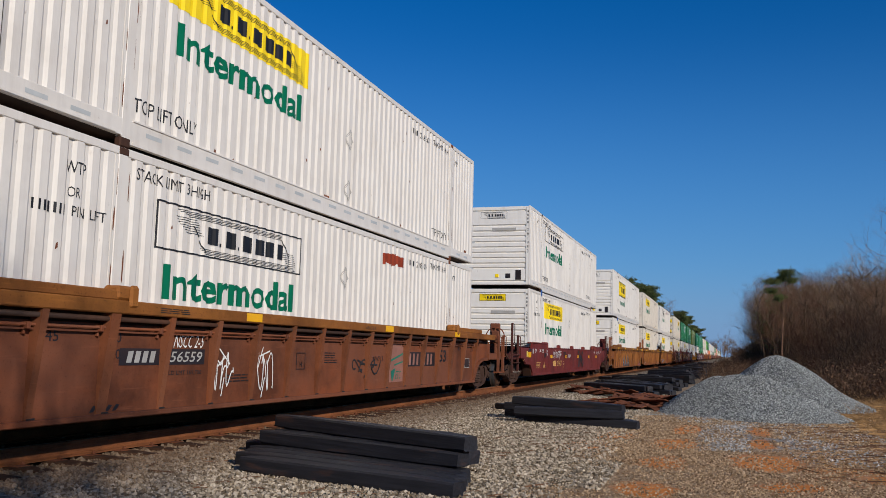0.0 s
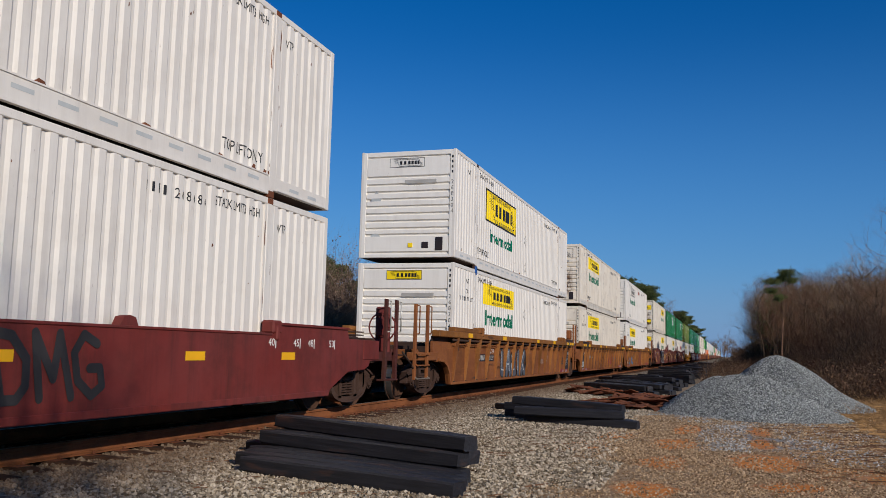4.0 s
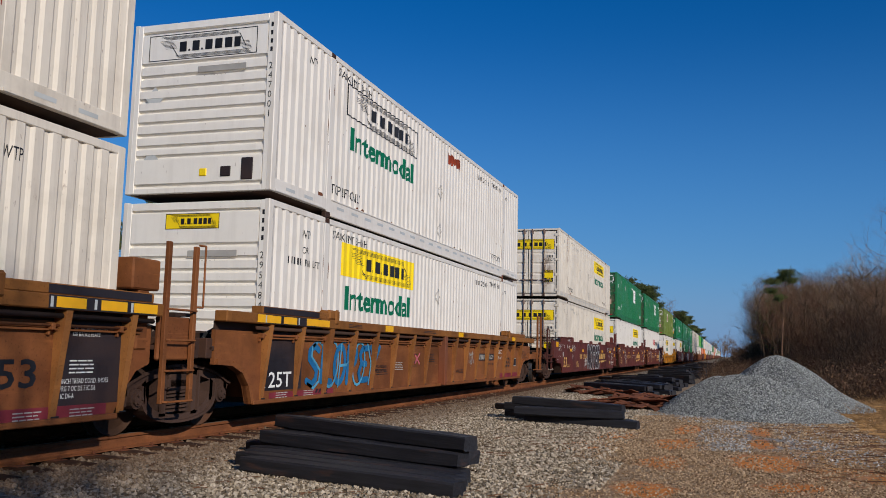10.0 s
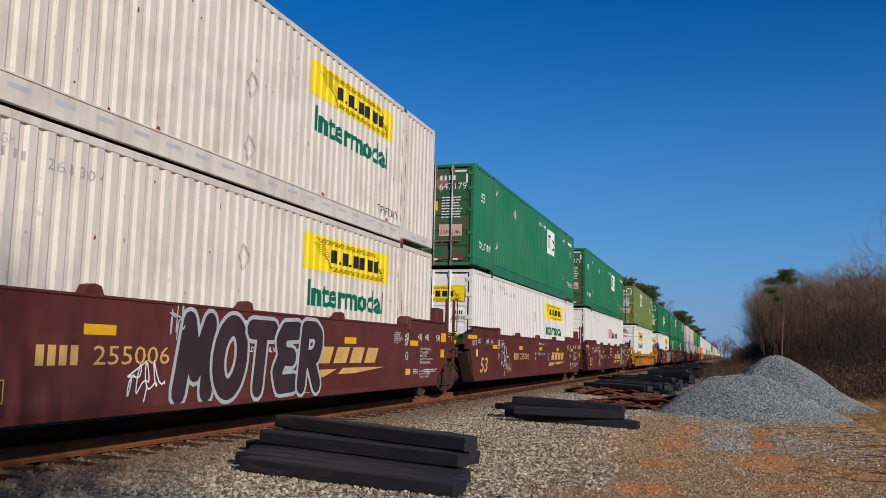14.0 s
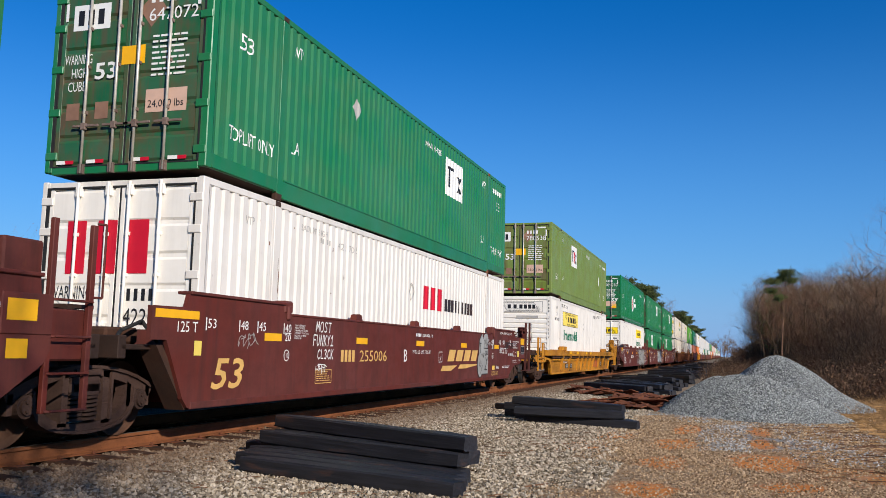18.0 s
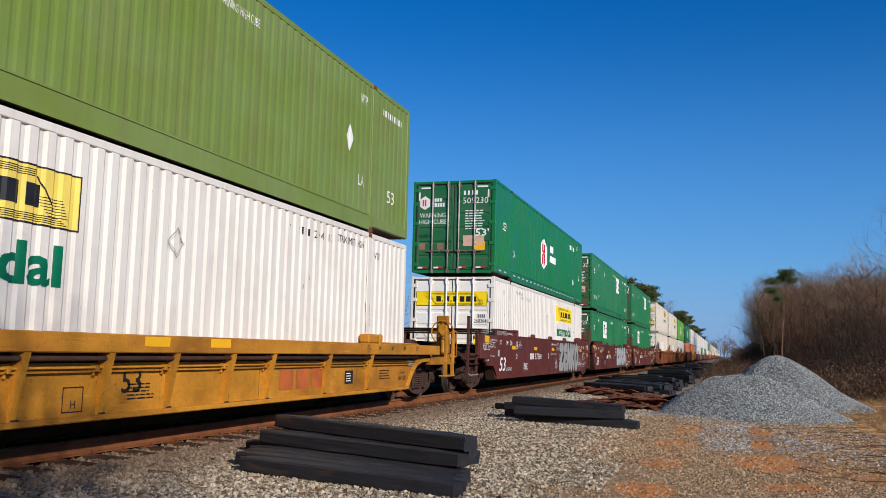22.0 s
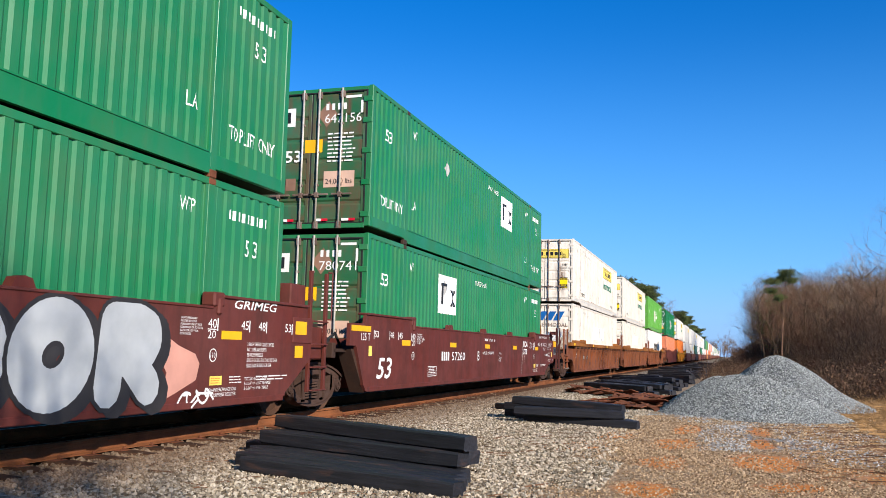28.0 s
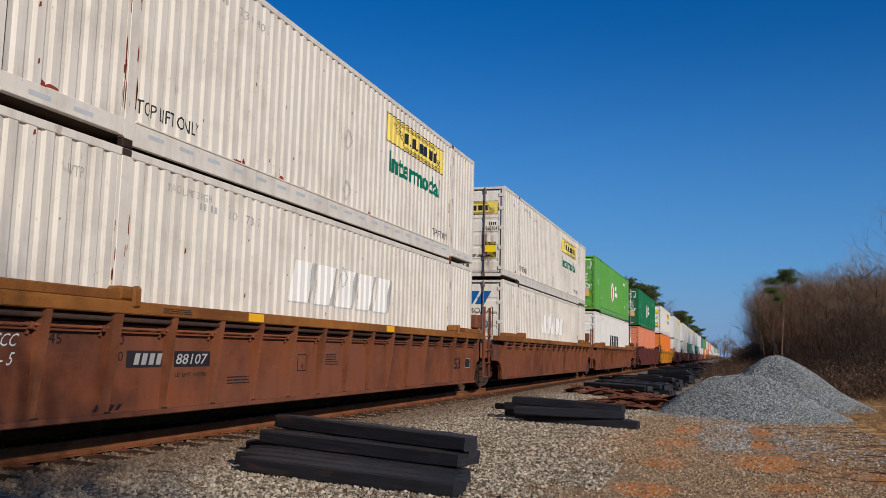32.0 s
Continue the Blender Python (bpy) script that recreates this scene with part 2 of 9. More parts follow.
def box(bm, x0, x1, y0, y1, z0, z1, bevel=0.0):
    vs = [bm.verts.new((x, y, z)) for x in (x0, x1) for y in (y0, y1) for z in (z0, z1)]
    fs = [bm.faces.new([vs[i] for i in q]) for q in ((0, 1, 3, 2), (4, 6, 7, 5), (0, 4, 5, 1), (2, 3, 7, 6), (0, 2, 6, 4), (1, 5, 7, 3))]
    if bevel:
        es = {e for f in fs for e in f.edges}
        bmesh.ops.bevel(bm, geom=list(es), offset=bevel, segments=1, affect="EDGES")
    return bm


def boxes(*rows, bevel=0.0):
    bm = bmesh.new()
    for r in rows:
        box(bm, *r, bevel=bevel)
    return bm


def prism(bm, outline, x0, x1):
    """A (y, z) outline pushed from x0 to x1."""
    a = [bm.verts.new((x0, y, z)) for y, z in outline]
    b = [bm.verts.new((x1, y, z)) for y, z in outline]
    fs = [bm.faces.new(a[::-1]), bm.faces.new(b)]
    for i in range(len(a)):
        j = (i + 1) % len(a)
        fs.append(bm.faces.new((a[i], a[j], b[j], b[i])))
    bmesh.ops.recalc_face_normals(bm, faces=fs)
    return bm


def rod(bm, a, b, r, sides=8):
    a, b = Vector(a), Vector(b)
    d = b - a
    m = Matrix.Translation((a + b) / 2) @ d.to_track_quat("Z", "Y").to_matrix().to_4x4()
    bmesh.ops.create_cone(bm, cap_ends=True, segments=sides, radius1=r, radius2=r, depth=d.length, matrix=m)
    return bm


def rods(r, *lines, sides=8):
    bm = bmesh.new()
    for line in lines:
        for a, b in zip(line, line[1:]):
            rod(bm, a, b, r, sides)
    return bm


def disc(bm, x0, x1, y, z, r, sides=24):
    return rod(bm, (x0, y, z), (x1, y, z), r, sides)


# -- flat signs: the u, v plane of a sign is laid on a side (+x) or on an end (-y)
SIDE = Matrix(((0, 0, 1, 0), (1, 0, 0, 0), (0, 1, 0, 0), (0, 0, 0, 1)))
END = Matrix(((1, 0, 0, 0), (0, 0, -1, 0), (0, 1, 0, 0), (0, 0, 0, 1)))
PITCH, FLAT, SLOPE, DEEP = 0.242, 0.108, 0.042, 0.026
SHALLOW = [1.0]


def groove(y):
    """Depth of the corrugation at y along a container's side."""
    if abs(y) > 7.86 or abs(abs(y) - 6.096) < 0.13:
        return 0.0
    p = (y + 100 * PITCH) % PITCH - FLAT / 2
    if p < 0 or p > PITCH - FLAT:
        return 0.0
    return -DEEP * SHALLOW[0] * min(1.0, p / SLOPE, (PITCH - FLAT - p) / SLOPE)


def creases(y0, y1):
    out = []
    k = math.floor(y0 / PITCH) - 1
    while k * PITCH < y1 + PITCH:
        for o in (FLAT / 2, FLAT / 2 + SLOPE, PITCH - FLAT / 2 - SLOPE, PITCH - FLAT / 2):
            y = k * PITCH + o
            if y0 < y < y1:
                out.append(y)
        k += 1
    return out


def wrap(bm, x):
    """Lays a flat sign on the corrugated side whose crests lie at x."""
    ys = [v.co.y for v in bm.verts]
    for y in creases(min(ys), max(ys)):
        bmesh.ops.bisect_plane(bm, geom=bm.verts[:] + bm.edges[:] + bm.faces[:], plane_co=(0, y, 0), plane_no=(0, 1, 0), dist=1e-5)
    for v in bm.verts:
        v.co.x = x + groove(v.co.y) + v.co.x
    return bm


def words(text, u, v, width, height, bold=0.0, slant=0.0):
    """Lettering as a flat mesh that fills a given width and height."""
    cu = bpy.data.curves.new("words", "FONT")
    cu.body, cu.resolution_u, cu.shear, cu.offset = text, 2, slant, bold
    ob = bpy.data.objects.new("words", cu)
    me = bpy.data.meshes.new_from_object(ob)
    bm = bmesh.new()
    bm.from_mesh(me)
    bpy.data.objects.remove(ob), bpy.data.curves.remove(cu), bpy.data.meshes.remove(me)
    xs, ys = [w.co.x for w in bm.verts], [w.co.y for w in bm.verts]
    sx, sy = width / max(1e-6, max(xs) - min(xs)), height / max(1e-6, max(ys) - min(ys))
    x0, y0 = min(xs), min(ys)
    for w in bm.verts:
        w.co = Vector((u + (w.co.x - x0) * sx, v + (w.co.y - y0) * sy, 0))
    return bm


def shape(bm, pts, lift=0.0):
    bm.faces.new([bm.verts.new((u, v, lift)) for u, v in pts])
    return bm


def rect(bm, u0, u1, v0, v1, lift=0.0):
    return shape(bm, [(u0, v0), (u1, v0), (u1, v1), (u0, v1)], lift)


def bars(rows, u, v, width, height, gap=0.62, seed=1, words_a_row=4):
    """Unreadable writing: rows of plain bars."""
    r = random.Random(seed)
    bm = bmesh.new()
    h = height / rows
    for i in range(rows):
        x = u
        end = u + width * r.uniform(0.75, 1.0)
        while x < end - width * 0.05:
            w = min(width * r.uniform(0.12, 0.36), end - x)
            z = v + height - (i + 1) * h
            rect(bm, x, x + w, z + h * gap / 2, z + h * (1 - gap / 2))
            x += w + width * 0.035
    return bm


def letters(n, u, v, width, height, share=0.72, slant=0.0):
    """A brand name as a row of plain blocks."""
    bm = bmesh.new()
    step = width / n
    for i in range(n):
        a = u + i * step
        b = a + step * share
        s = slant * height
        shape(bm, [(a, v), (b, v), (b + s, v + height), (a + s, v + height)])
    return bm


def frame_lines(u0, u1, v0, v1, w):
    bm = bmesh.new()
    rect(bm, u0, u1, v0, v0 + w), rect(bm, u0, u1, v1 - w, v1)
    rect(bm, u0, u0 + w, v0 + w, v1 - w), rect(bm, u1 - w, u1, v0 + w, v1 - w)
    return bm


def join(*bms):
    out = bms[0]
    for b in bms[1:]:
        me = bpy.data.meshes.new("tmp")
        b.to_mesh(me)
        out.from_mesh(me)
        b.free()
        bpy.data.meshes.remove(me)
    return out


def sign(name, key, make, mat, parent, plane, x, lift=0.003, wavy=False, label=""):
    """A sign on a side at x (wavy: on its corrugation) or on an end at y = x."""
    def build():
        bm = make()
        for w in bm.verts:
            w.co = (SIDE if plane == "side" else END) @ Vector((w.co.x, w.co.y, w.co.z + lift))
        if wavy:
            wrap(bm, x)
        else:
            for w in bm.verts:
                if plane == "side":
                    w.co.x += x
                else:
                    w.co.y += x
        bmesh.ops.recalc_face_normals(bm, faces=bm.faces[:])
        for f in bm.faces:
            n = f.normal
            if (n.x if plane == "side" else -n.y) < 0:
                f.normal_flip()
        return finish(bm, name, mat)
    return put(name, cached((key, plane, round(x, 4), wavy and SHALLOW[0], mat.name), build), parent, label)


# ---------------------------------------------------------------- containers
CL, CW, CH = 16.15, 2.59, 2.896
HL, HW = CL / 2, CW / 2
POST = 6.096


def side_sheet(sx):
    """One corrugated side wall."""
    bm = bmesh.new()
    ys = sorted({-7.93, 7.93, *[s * (POST + d) for s in (1, -1) for d in (-0.131, -0.129, 0.129, 0.131)], *creases(-7.86, 7.86)})
    ys = [y for y in ys if abs(y) <= 7.93]
    x = HW - 0.006
    lo = [bm.verts.new((sx * (x + groove(y)), y, 0.33)) for y in ys]
    hi = [bm.verts.new((sx * (x + groove(y)), y, 2.80)) for y in ys]
    for i in range(len(ys) - 1):
        q = (lo[i], lo[i + 1], hi[i + 1], hi[i])
        bm.faces.new(q if sx > 0 else q[::-1])
    return bm


def container_shell(thing, side, end, trim, far):
    """Side walls, roof, rails, posts and castings."""
    nm = side.name
    for sx in (1, -1):
        put("side_wall", cached(("side", sx, nm, far), lambda: finish(
            side_sheet(sx) if not far else boxes((sx * HW - 0.02, sx * HW + 0.0, -HL + 0.1, HL - 0.1, 0.33, 2.8)), "side_wall", side)), thing)
    put("roof", cached(("roof", nm), lambda: finish(boxes((-HW + 0.03, HW - 0.03, -HL + 0.03, HL - 0.03, 2.83, 2.88)), "roof", side)), thing)
    put("floor_frame", cached(("floorf",), lambda: finish(boxes((-HW + 0.06, HW - 0.06, -HL + 0.06, HL - 0.06, 0.13, 0.3)), "floor_frame", DARK_STEEL)), thing)
    for sx in (1, -1):
        x0, x1 = sorted((sx * (HW - 0.06), sx * HW))
        put("top_rail", cached(("trail", sx, nm), lambda: finish(boxes((x0, x1, -HL + 0.02, HL - 0.02, 2.80, 2.896), bevel=0.008), "top_rail", trim)), thing)

        def rail():
            bm = boxes((x0, x1, -POST - 0.06, POST + 0.06, 0.05, 0.33), bevel=0.006)
            for s in (1, -1):
                y0, y1 = sorted((s * (POST + 0.06), s * (HL - 0.02)))
                box(bm, x0, x1, y0, y1, 0.13, 0.33, 0.006)
                box(bm, x0 + sx * 0.008, x1 + sx * 0.008, y0 + 0.12, y1 - 0.12, 0.14, 0.17)
            box(bm, x0 + sx * 0.010, x1 + sx * 0.010, -POST + 0.12, POST - 0.12, 0.05, 0.085)
            box(bm, x0 + sx * 0.012, x1 + sx * 0.012, -POST + 0.12, POST - 0.12, 0.325, 0.345)
            if far:
                box(bm, x0, x1, -POST - 0.09, -POST + 0.09, 0.0, 0.13), box(bm, x0, x1, POST - 0.09, POST + 0.09, 0.0, 0.13)
            return finish(bm, "bottom_rail", trim)
        put("bottom_rail", cached(("brail", sx, nm, far), rail), thing)
    if far:
        return
    for sx in (1, -1):
        x0, x1 = sorted((sx * (HW - 0.09), sx * (HW + 0.001)))
        for sy in (1, -1):
            y0, y1 = sorted((sy * (HL - 0.14), sy * HL))
            put("corner_post", cached(("cpost", sx, sy, trim.name), lambda: finish(boxes((x0, x1, y0, y1, 0.13, 2.896), bevel=0.012), "corner_post", trim)), thing)
            put("lifting_post", cached(("lpost", sx, sy, trim.name), lambda: finish(boxes(
                (x0, x1, sy * POST - 0.075, sy * POST + 0.075, 0.12, 2.86), (x0, x1 + 0.0, sy * POST - 0.02, sy * POST - 0.012, 0.4, 2.8), bevel=0.006), "lifting_post", trim)), thing)
            for z0, z1 in ((0.0, 0.118), (2.80, 2.896)):
                put("corner_casting", cached(("cast", sx, sy, z0), lambda: finish(boxes(
                    (x0 + 0.006 * sx, x1 + 0.006 * sx, sy * POST - 0.089, sy * POST + 0.089, z0, z1), bevel=0.015), "corner_casting", RUST if (sx + sy) else DARK_STEEL)), thing)


def blank_end(thing, mat, trim):
    """The closed front wall: smooth head panel over horizontal ribs."""
    y = -HL

    def wall():
        bm = boxes((-HW + 0.09, HW - 0.09, y + 0.05, y + 0.09, 0.13, 2.87))
        for x0, x1 in ((-HW + 0.02, -HW + 0.16), (HW - 0.16, HW - 0.02)):
            box(bm, x0, x1, y + 0.002, y + 0.06, 0.13, 2.88, 0.008)
        box(bm, -HW + 0.16, HW - 0.16, y + 0.004, y + 0.06, 2.76, 2.88, 0.008)
        box(bm, -HW + 0.16, HW - 0.16, y + 0.006, y + 0.06, 0.13, 0.22, 0.008)
        return finish(bm, "front_wall", mat)
    put("front_wall", cached(("bwall", mat.name), wall), thing)

    def rib(z0, z1):
        bm = bmesh.new()
        prism(bm, [(y + 0.05, z0), (y + 0.004, z0 + 0.035), (y + 0.004, z1 - 0.006), (y + 0.05, z1)], -HW + 0.17, HW - 0.17)
        return finish(bm, "rib", mat)
    edges = [0.24, 0.70, 0.86, 1.05, 1.24, 1.43, 1.62, 1.81, 2.0, 2.2, 2.74]
    for i in range(len(edges) - 1):
        put("rib", cached(("brib", i, mat.name), lambda: rib(edges[i] + 0.014, edges[i + 1] - 0.02)), thing)
    put("label_holder", cached(("holder",), lambda: finish(boxes((-0.08, 0.78, y - 0.002, y + 0.01, 2.03, 2.13), bevel=0.004), "label_holder", GREY_INK)), thing)
    for a, b, c, d, m in ((0.05, 0.18, 0.38, 0.50, YELLOW), (0.42, 0.60, 0.36, 0.52, BLACK_PANEL), (0.78, 0.98, 0.30, 0.64, BLACK_PANEL)):
        put("vent_box", cached(("vent", a), lambda: finish(boxes((a, b, y - 0.014, y + 0.01, c, d), bevel=0.012), "vent_box", m)), thing)


def door_end(thing, mat, trim, dark_rods=True):
    rod_mat = (WHITE_CLEAN if mat is WHITE_CLEAN else ROD_DARK) if dark_rods else GALV
    """Two doors with ribs, four lock rods, hinges and handles."""
    y = -HL
    put("door_frame", cached(("dframe", trim.name), lambda: finish(boxes(
        (-HW + 0.05, -HW + 0.12, y + 0.002, y + 0.06, 0.13, 2.88), (HW - 0.12, HW - 0.05, y + 0.002, y + 0.06, 0.13, 2.88),
        (-HW + 0.12, HW - 0.12, y + 0.004, y + 0.06, 2.80, 2.88), (-HW + 0.12, HW - 0.12, y + 0.004, y + 0.06, 0.10, 0.2), bevel=0.006), "door_frame", trim)), thing)
    # rubber seal; its left strip is widened to stand for the corner post's shade
    put("gasket", cached(("gasket",), lambda: finish(boxes((-HW + 0.12, HW - 0.12, y + 0.05, y + 0.09, 0.2, 2.8), (-HW + 0.088, -HW + 0.136, y - 0.002, y + 0.05, 0.2, 2.81), (HW - 0.136, HW - 0.108, y - 0.002, y + 0.05, 0.2, 2.81), (-HW + 0.136, HW - 0.136, y - 0.002, y + 0.05, 2.786, 2.81), (-HW + 0.136, HW - 0.136, y - 0.002, y + 0.05, 0.196, 0.214), (-0.014, 0.014, y + 0.016, y + 0.05, 0.22, 2.78)), "gasket", RUBBER)), thing)
    for sx in (-1, 1):
        def leaf():
            x0, x1 = sorted((sx * 0.015, sx * (HW - 0.135)))
            bm = boxes((x0, x1, y + 0.034, y + 0.07, 0.215, 2.785))
            for a, b in ((x0, x0 + 0.07), (x1 - 0.07, x1)):
                box(bm, a, b, y + 0.012, y + 0.05, 0.215, 2.785, 0.005)
            return finish(bm, "door", mat)
        leaf_ob = put("door", cached(("leaf", sx, mat.name), leaf), thing)
        dx0, dx1 = sorted((sx * 0.087, sx * (HW - 0.207)))
        zs = (0.215, 0.60, 1.02, 1.44, 1.86, 2.30, 2.785)
        for z0, z1 in zip(zs, zs[1:]):
            put("door_panel", cached(("dpan", sx, z0, mat.name), lambda: finish(prism(bmesh.new(), [(y + 0.036, z0 + 0.02), (y + 0.012, z0 + 0.06), (y + 0.012, z1 - 0.06), (y + 0.036, z1 - 0.02)], dx0, dx1), "door_panel", mat)), leaf_ob)
        for off in (0.17, 0.66):
            x = sx * off
            put("lock_rod", cached(("rod", x, rod_mat.name), lambda: finish(rods(0.021, ((x, y - 0.028, 0.10), (x, y - 0.028, 2.86)), sides=8), "lock_rod", rod_mat, True)), leaf_ob)

            def fittings():
                bm = bmesh.new()
                for z in (0.16, 0.95, 1.6, 2.15, 2.74):
                    big = z in (0.16, 2.74)
                    box(bm, x - (0.045 if big else 0.03), x + (0.045 if big else 0.03), y - 0.04, y + 0.02, z - (0.07 if big else 0.025), z + (0.07 if big else 0.025), 0.006)
                return finish(bm, "rod_bracket", rod_mat if rod_mat is WHITE_CLEAN else ROD_DARK)
            put("rod_bracket", cached(("brk", x, rod_mat.name), fittings), leaf_ob)
            put("handle", cached(("hnd", x), lambda: finish(boxes((x - 0.17, x + 0.26, y - 0.052, y - 0.03, 0.74, 0.775), (x - 0.03, x + 0.05, y - 0.06, y - 0.01, 0.70, 0.80), bevel=0.006), "handle", ROD_DARK)), leaf_ob)
        for z in (0.36, 0.98, 1.6, 2.2, 2.62):
            x0, x1 = sorted((sx * (HW - 0.20), sx * (HW - 0.004)))
            put("hinge", cached(("hinge", sx, z, trim.name), lambda: finish(boxes((x0, x1, y - 0.014, y + 0.02, z - 0.055, z + 0.055), bevel=0.01), "hinge", trim)), leaf_ob)


def brand_panel(thing, u, v, fill, ink, border, plane="side", wide=3.7, tall=0.59, wavy=True):
    """A banner with a ragged scroll drawn in lines and a name as plain blocks."""
    x = HW - 0.006 if plane == "side" else -HL + 0.006
    key = ("banner", u, v, wide, tall)
    if fill:
        sign("banner", key + ("f",), lambda: rect(bmesh.new(), u, u + wide, v, v + tall), fill, thing, plane, x, 0.003, wavy)
    if border:
        sign("banner_edge", key + ("e", border), lambda: frame_lines(u, u + wide, v, v + tall, border), BLACK, thing, plane, x, 0.006, wavy)

    def scroll():
        bm = bmesh.new()
        for i in range(4):
            z = v + tall * (0.80 + 0.035 * i)
            rect(bm, u + wide * (0.17 - 0.02 * i), u + wide * 0.83, z, z + tall * 0.012)
            z = v + tall * (0.06 + 0.035 * i)
            rect(bm, u + wide * (0.28 - 0.008 * i), u + wide * (0.95 - 0.01 * i), z, z + tall * 0.012)
        for i in range(7):
            z = v + tall * (0.45 + 0.05 * i)
            rect(bm, u + wide * (0.10 + 0.01 * (6 - i)), u + wide * (0.22 + 0.008 * (6 - i)), z, z + tall * 0.011)
            z = v + tall * (0.18 + 0.05 * i)
            rect(bm, u + wide * (0.83 + 0.008 * (6 - i)), u + wide * (0.93 + 0.004 * (6 - i)), z, z + tall * 0.011)
        w = wide * 0.006
        shape(bm, [(u + wide * 0.20, v + tall * 0.62), (u + wide * 0.206, v + tall * 0.62), (u + wide * 0.286, v + tall * 0.1), (u + wide * 0.28, v + tall * 0.1)])
        shape(bm, [(u + wide * 0.835, v + tall * 0.82), (u + wide * 0.841, v + tall * 0.82), (u + wide * 0.905, v + tall * 0.3), (u + wide * 0.899, v + tall * 0.3)])
        return bm
    sign("scroll_drawing", key + ("s",), scroll, ink, thing, plane, x, 0.007, wavy)

    def name():
        bm = bmesh.new()
        z0, z1 = v + tall * 0.30, v + tall * 0.68
        for a, b, h in ((0.29, 0.355, 1), (0.372, 0.388, 0.2), (0.41, 0.475, 1), (0.492, 0.508, 0.2), (0.53, 0.595, 1), (0.62, 0.685, 1), (0.71, 0.775, 1), (0.795, 0.85, 1)):
            rect(bm, u + wide * a, u + wide * b, z0, z0 + (z1 - z0) * h)
        return bm
    sign("name_blocks", key + ("n",), name, ink, thing, plane, x, 0.008, wavy)


def small_print(thing, mat, ink, front, upper, serial=""):
    """Stencilled lifting notes of the side."""
    x = HW - 0.006
    put_words = lambda s, u, v, w, h: sign("lettering", ("w", s, u, v, w, h, ink.name), lambda: words(s, u, v, w, h), ink, thing, "side", x, 0.004, True)
    if mat in (GREEN, LIME):
        if mat is not LIME:
            put_words("53", -7.35, 1.95, 0.34, 0.24), put_words("53", 7.0, 1.95, 0.34, 0.24)
        put_words("WTP", -5.75, 2.38, 0.3, 0.18), put_words("WTP", 5.45, 2.38, 0.3, 0.18)
        if mat is LIME:
            put_words("53", -7.2, 0.72, 0.36, 0.25), put_words("53", 6.9, 0.72, 0.36, 0.25)
        else:
            put_words("TOP LIFT ONLY", -7.55, 0.62, 1.25, 0.2), put_words("TOP LIFT ONLY", 6.45, 0.62, 1.25, 0.2)
        put_words("WARNING HIGH CUBE", 0.6 if upper else -0.57, 2.42 if upper else 2.47, 1.1, 0.13)
        sign("serial_bars", ("sbg",), lambda: letters(9, 6.55, 2.42, 1.1, 0.13, 0.4), ink, thing, "side", x, 0.004, True)
        put_words("LA", -5.75, 0.82, 0.26, 0.2), put_words("LA", 5.45, 0.82, 0.26, 0.2)
    else:
        if upper:
            put_words("TOP LIFT ONLY", -5.95, 0.46, 1.25, 0.17), put_words("TOP LIFT ONLY", 4.75, 0.46, 1.05, 0.16)
        if front:
            ink = GREY_INK
            put_words("STACK LIMIT 3 HIGH", -5.3, 2.56, 0.95, 0.1), put_words("WTP", -7.0, 2.42, 0.24, 0.12)
        else:
            put_words("STACK LIMIT 3 HIGH", -5.85, 2.58, 1.5, 0.14), put_words("WTP", -6.95, 2.45, 0.3, 0.13)
        if not front and not upper:
            put_words("OR", -6.9, 2.2, 0.16, 0.11)
            sign("note_bars", ("nb", 1), lambda: letters(7, -7.38, 2.0, 0.5, 0.11, 0.4), ink, thing, "side", x, 0.004, True), put_words("PIN LIFT", -6.84, 2.0, 0.52, 0.11)
        if not front:
            put_words("STACK LIMIT 3 HIGH", 4.68, 2.56, 1.12, 0.13), put_words("WTP", 6.35, 2.42, 0.24, 0.13), put_words(" ".join(serial), 3.78, 2.50, 0.68, 0.13)
            sign("serial_bars", ("sbr",), lambda: letters(4, 3.2, 2.5, 0.46, 0.12, 0.3), ink, thing, "side", x, 0.004, True)
        else:
            sign("serial_bars", ("sb", ink.name), lambda: letters(4, -4.6, 2.44, 0.5, 0.09, 0.3), ink, thing, "side", x, 0.004, True)
            put_words(" ".join(serial), -3.9, 2.42, 0.85, 0.12)
    if mat not in (GREEN, LIME, HUB, LEAF):
        for z in (1.55, 0.62) if upper else (1.95,):
            def placard():
                bm = bmesh.new()
                for s, w in ((0.17, 0.022), (0.13, 0.01)):
                    pts = [(0, s * 1.15), (s, 0), (0, -s * 1.15), (-s, 0)]
                    for i in range(4):
                        (a, b), (c, d) = pts[i], pts[(i + 1) % 4]
                        shape(bm, [(a, b), (c, d), (c * (1 - w / s), d * (1 - w / s)), (a * (1 - w / s), b * (1 - w / s))])
                for q in bm.verts:
                    q.co.x -= 0.1 if front else 0.0
                    q.co.y += z
                return bm
            sign("placard_holder", ("plac", z, front), placard, GREY_INK, thing, "side", x, 0.01, True)


def tape(thing, mat, ink):
    """Reflective strips along the bottom rail."""
    y = -7.6
    while y < 7.7:
        if abs(abs(y) - POST) > 0.3:
            ob = sign("reflective_tape", ("tape",), lambda: rect(bmesh.new(), 0, 0.3, 0.2, 0.25), ink, thing, "side", HW + 0.0, 0.002)
            ob.matrix_basis = pose(0, y, 0)
        y += 0.62


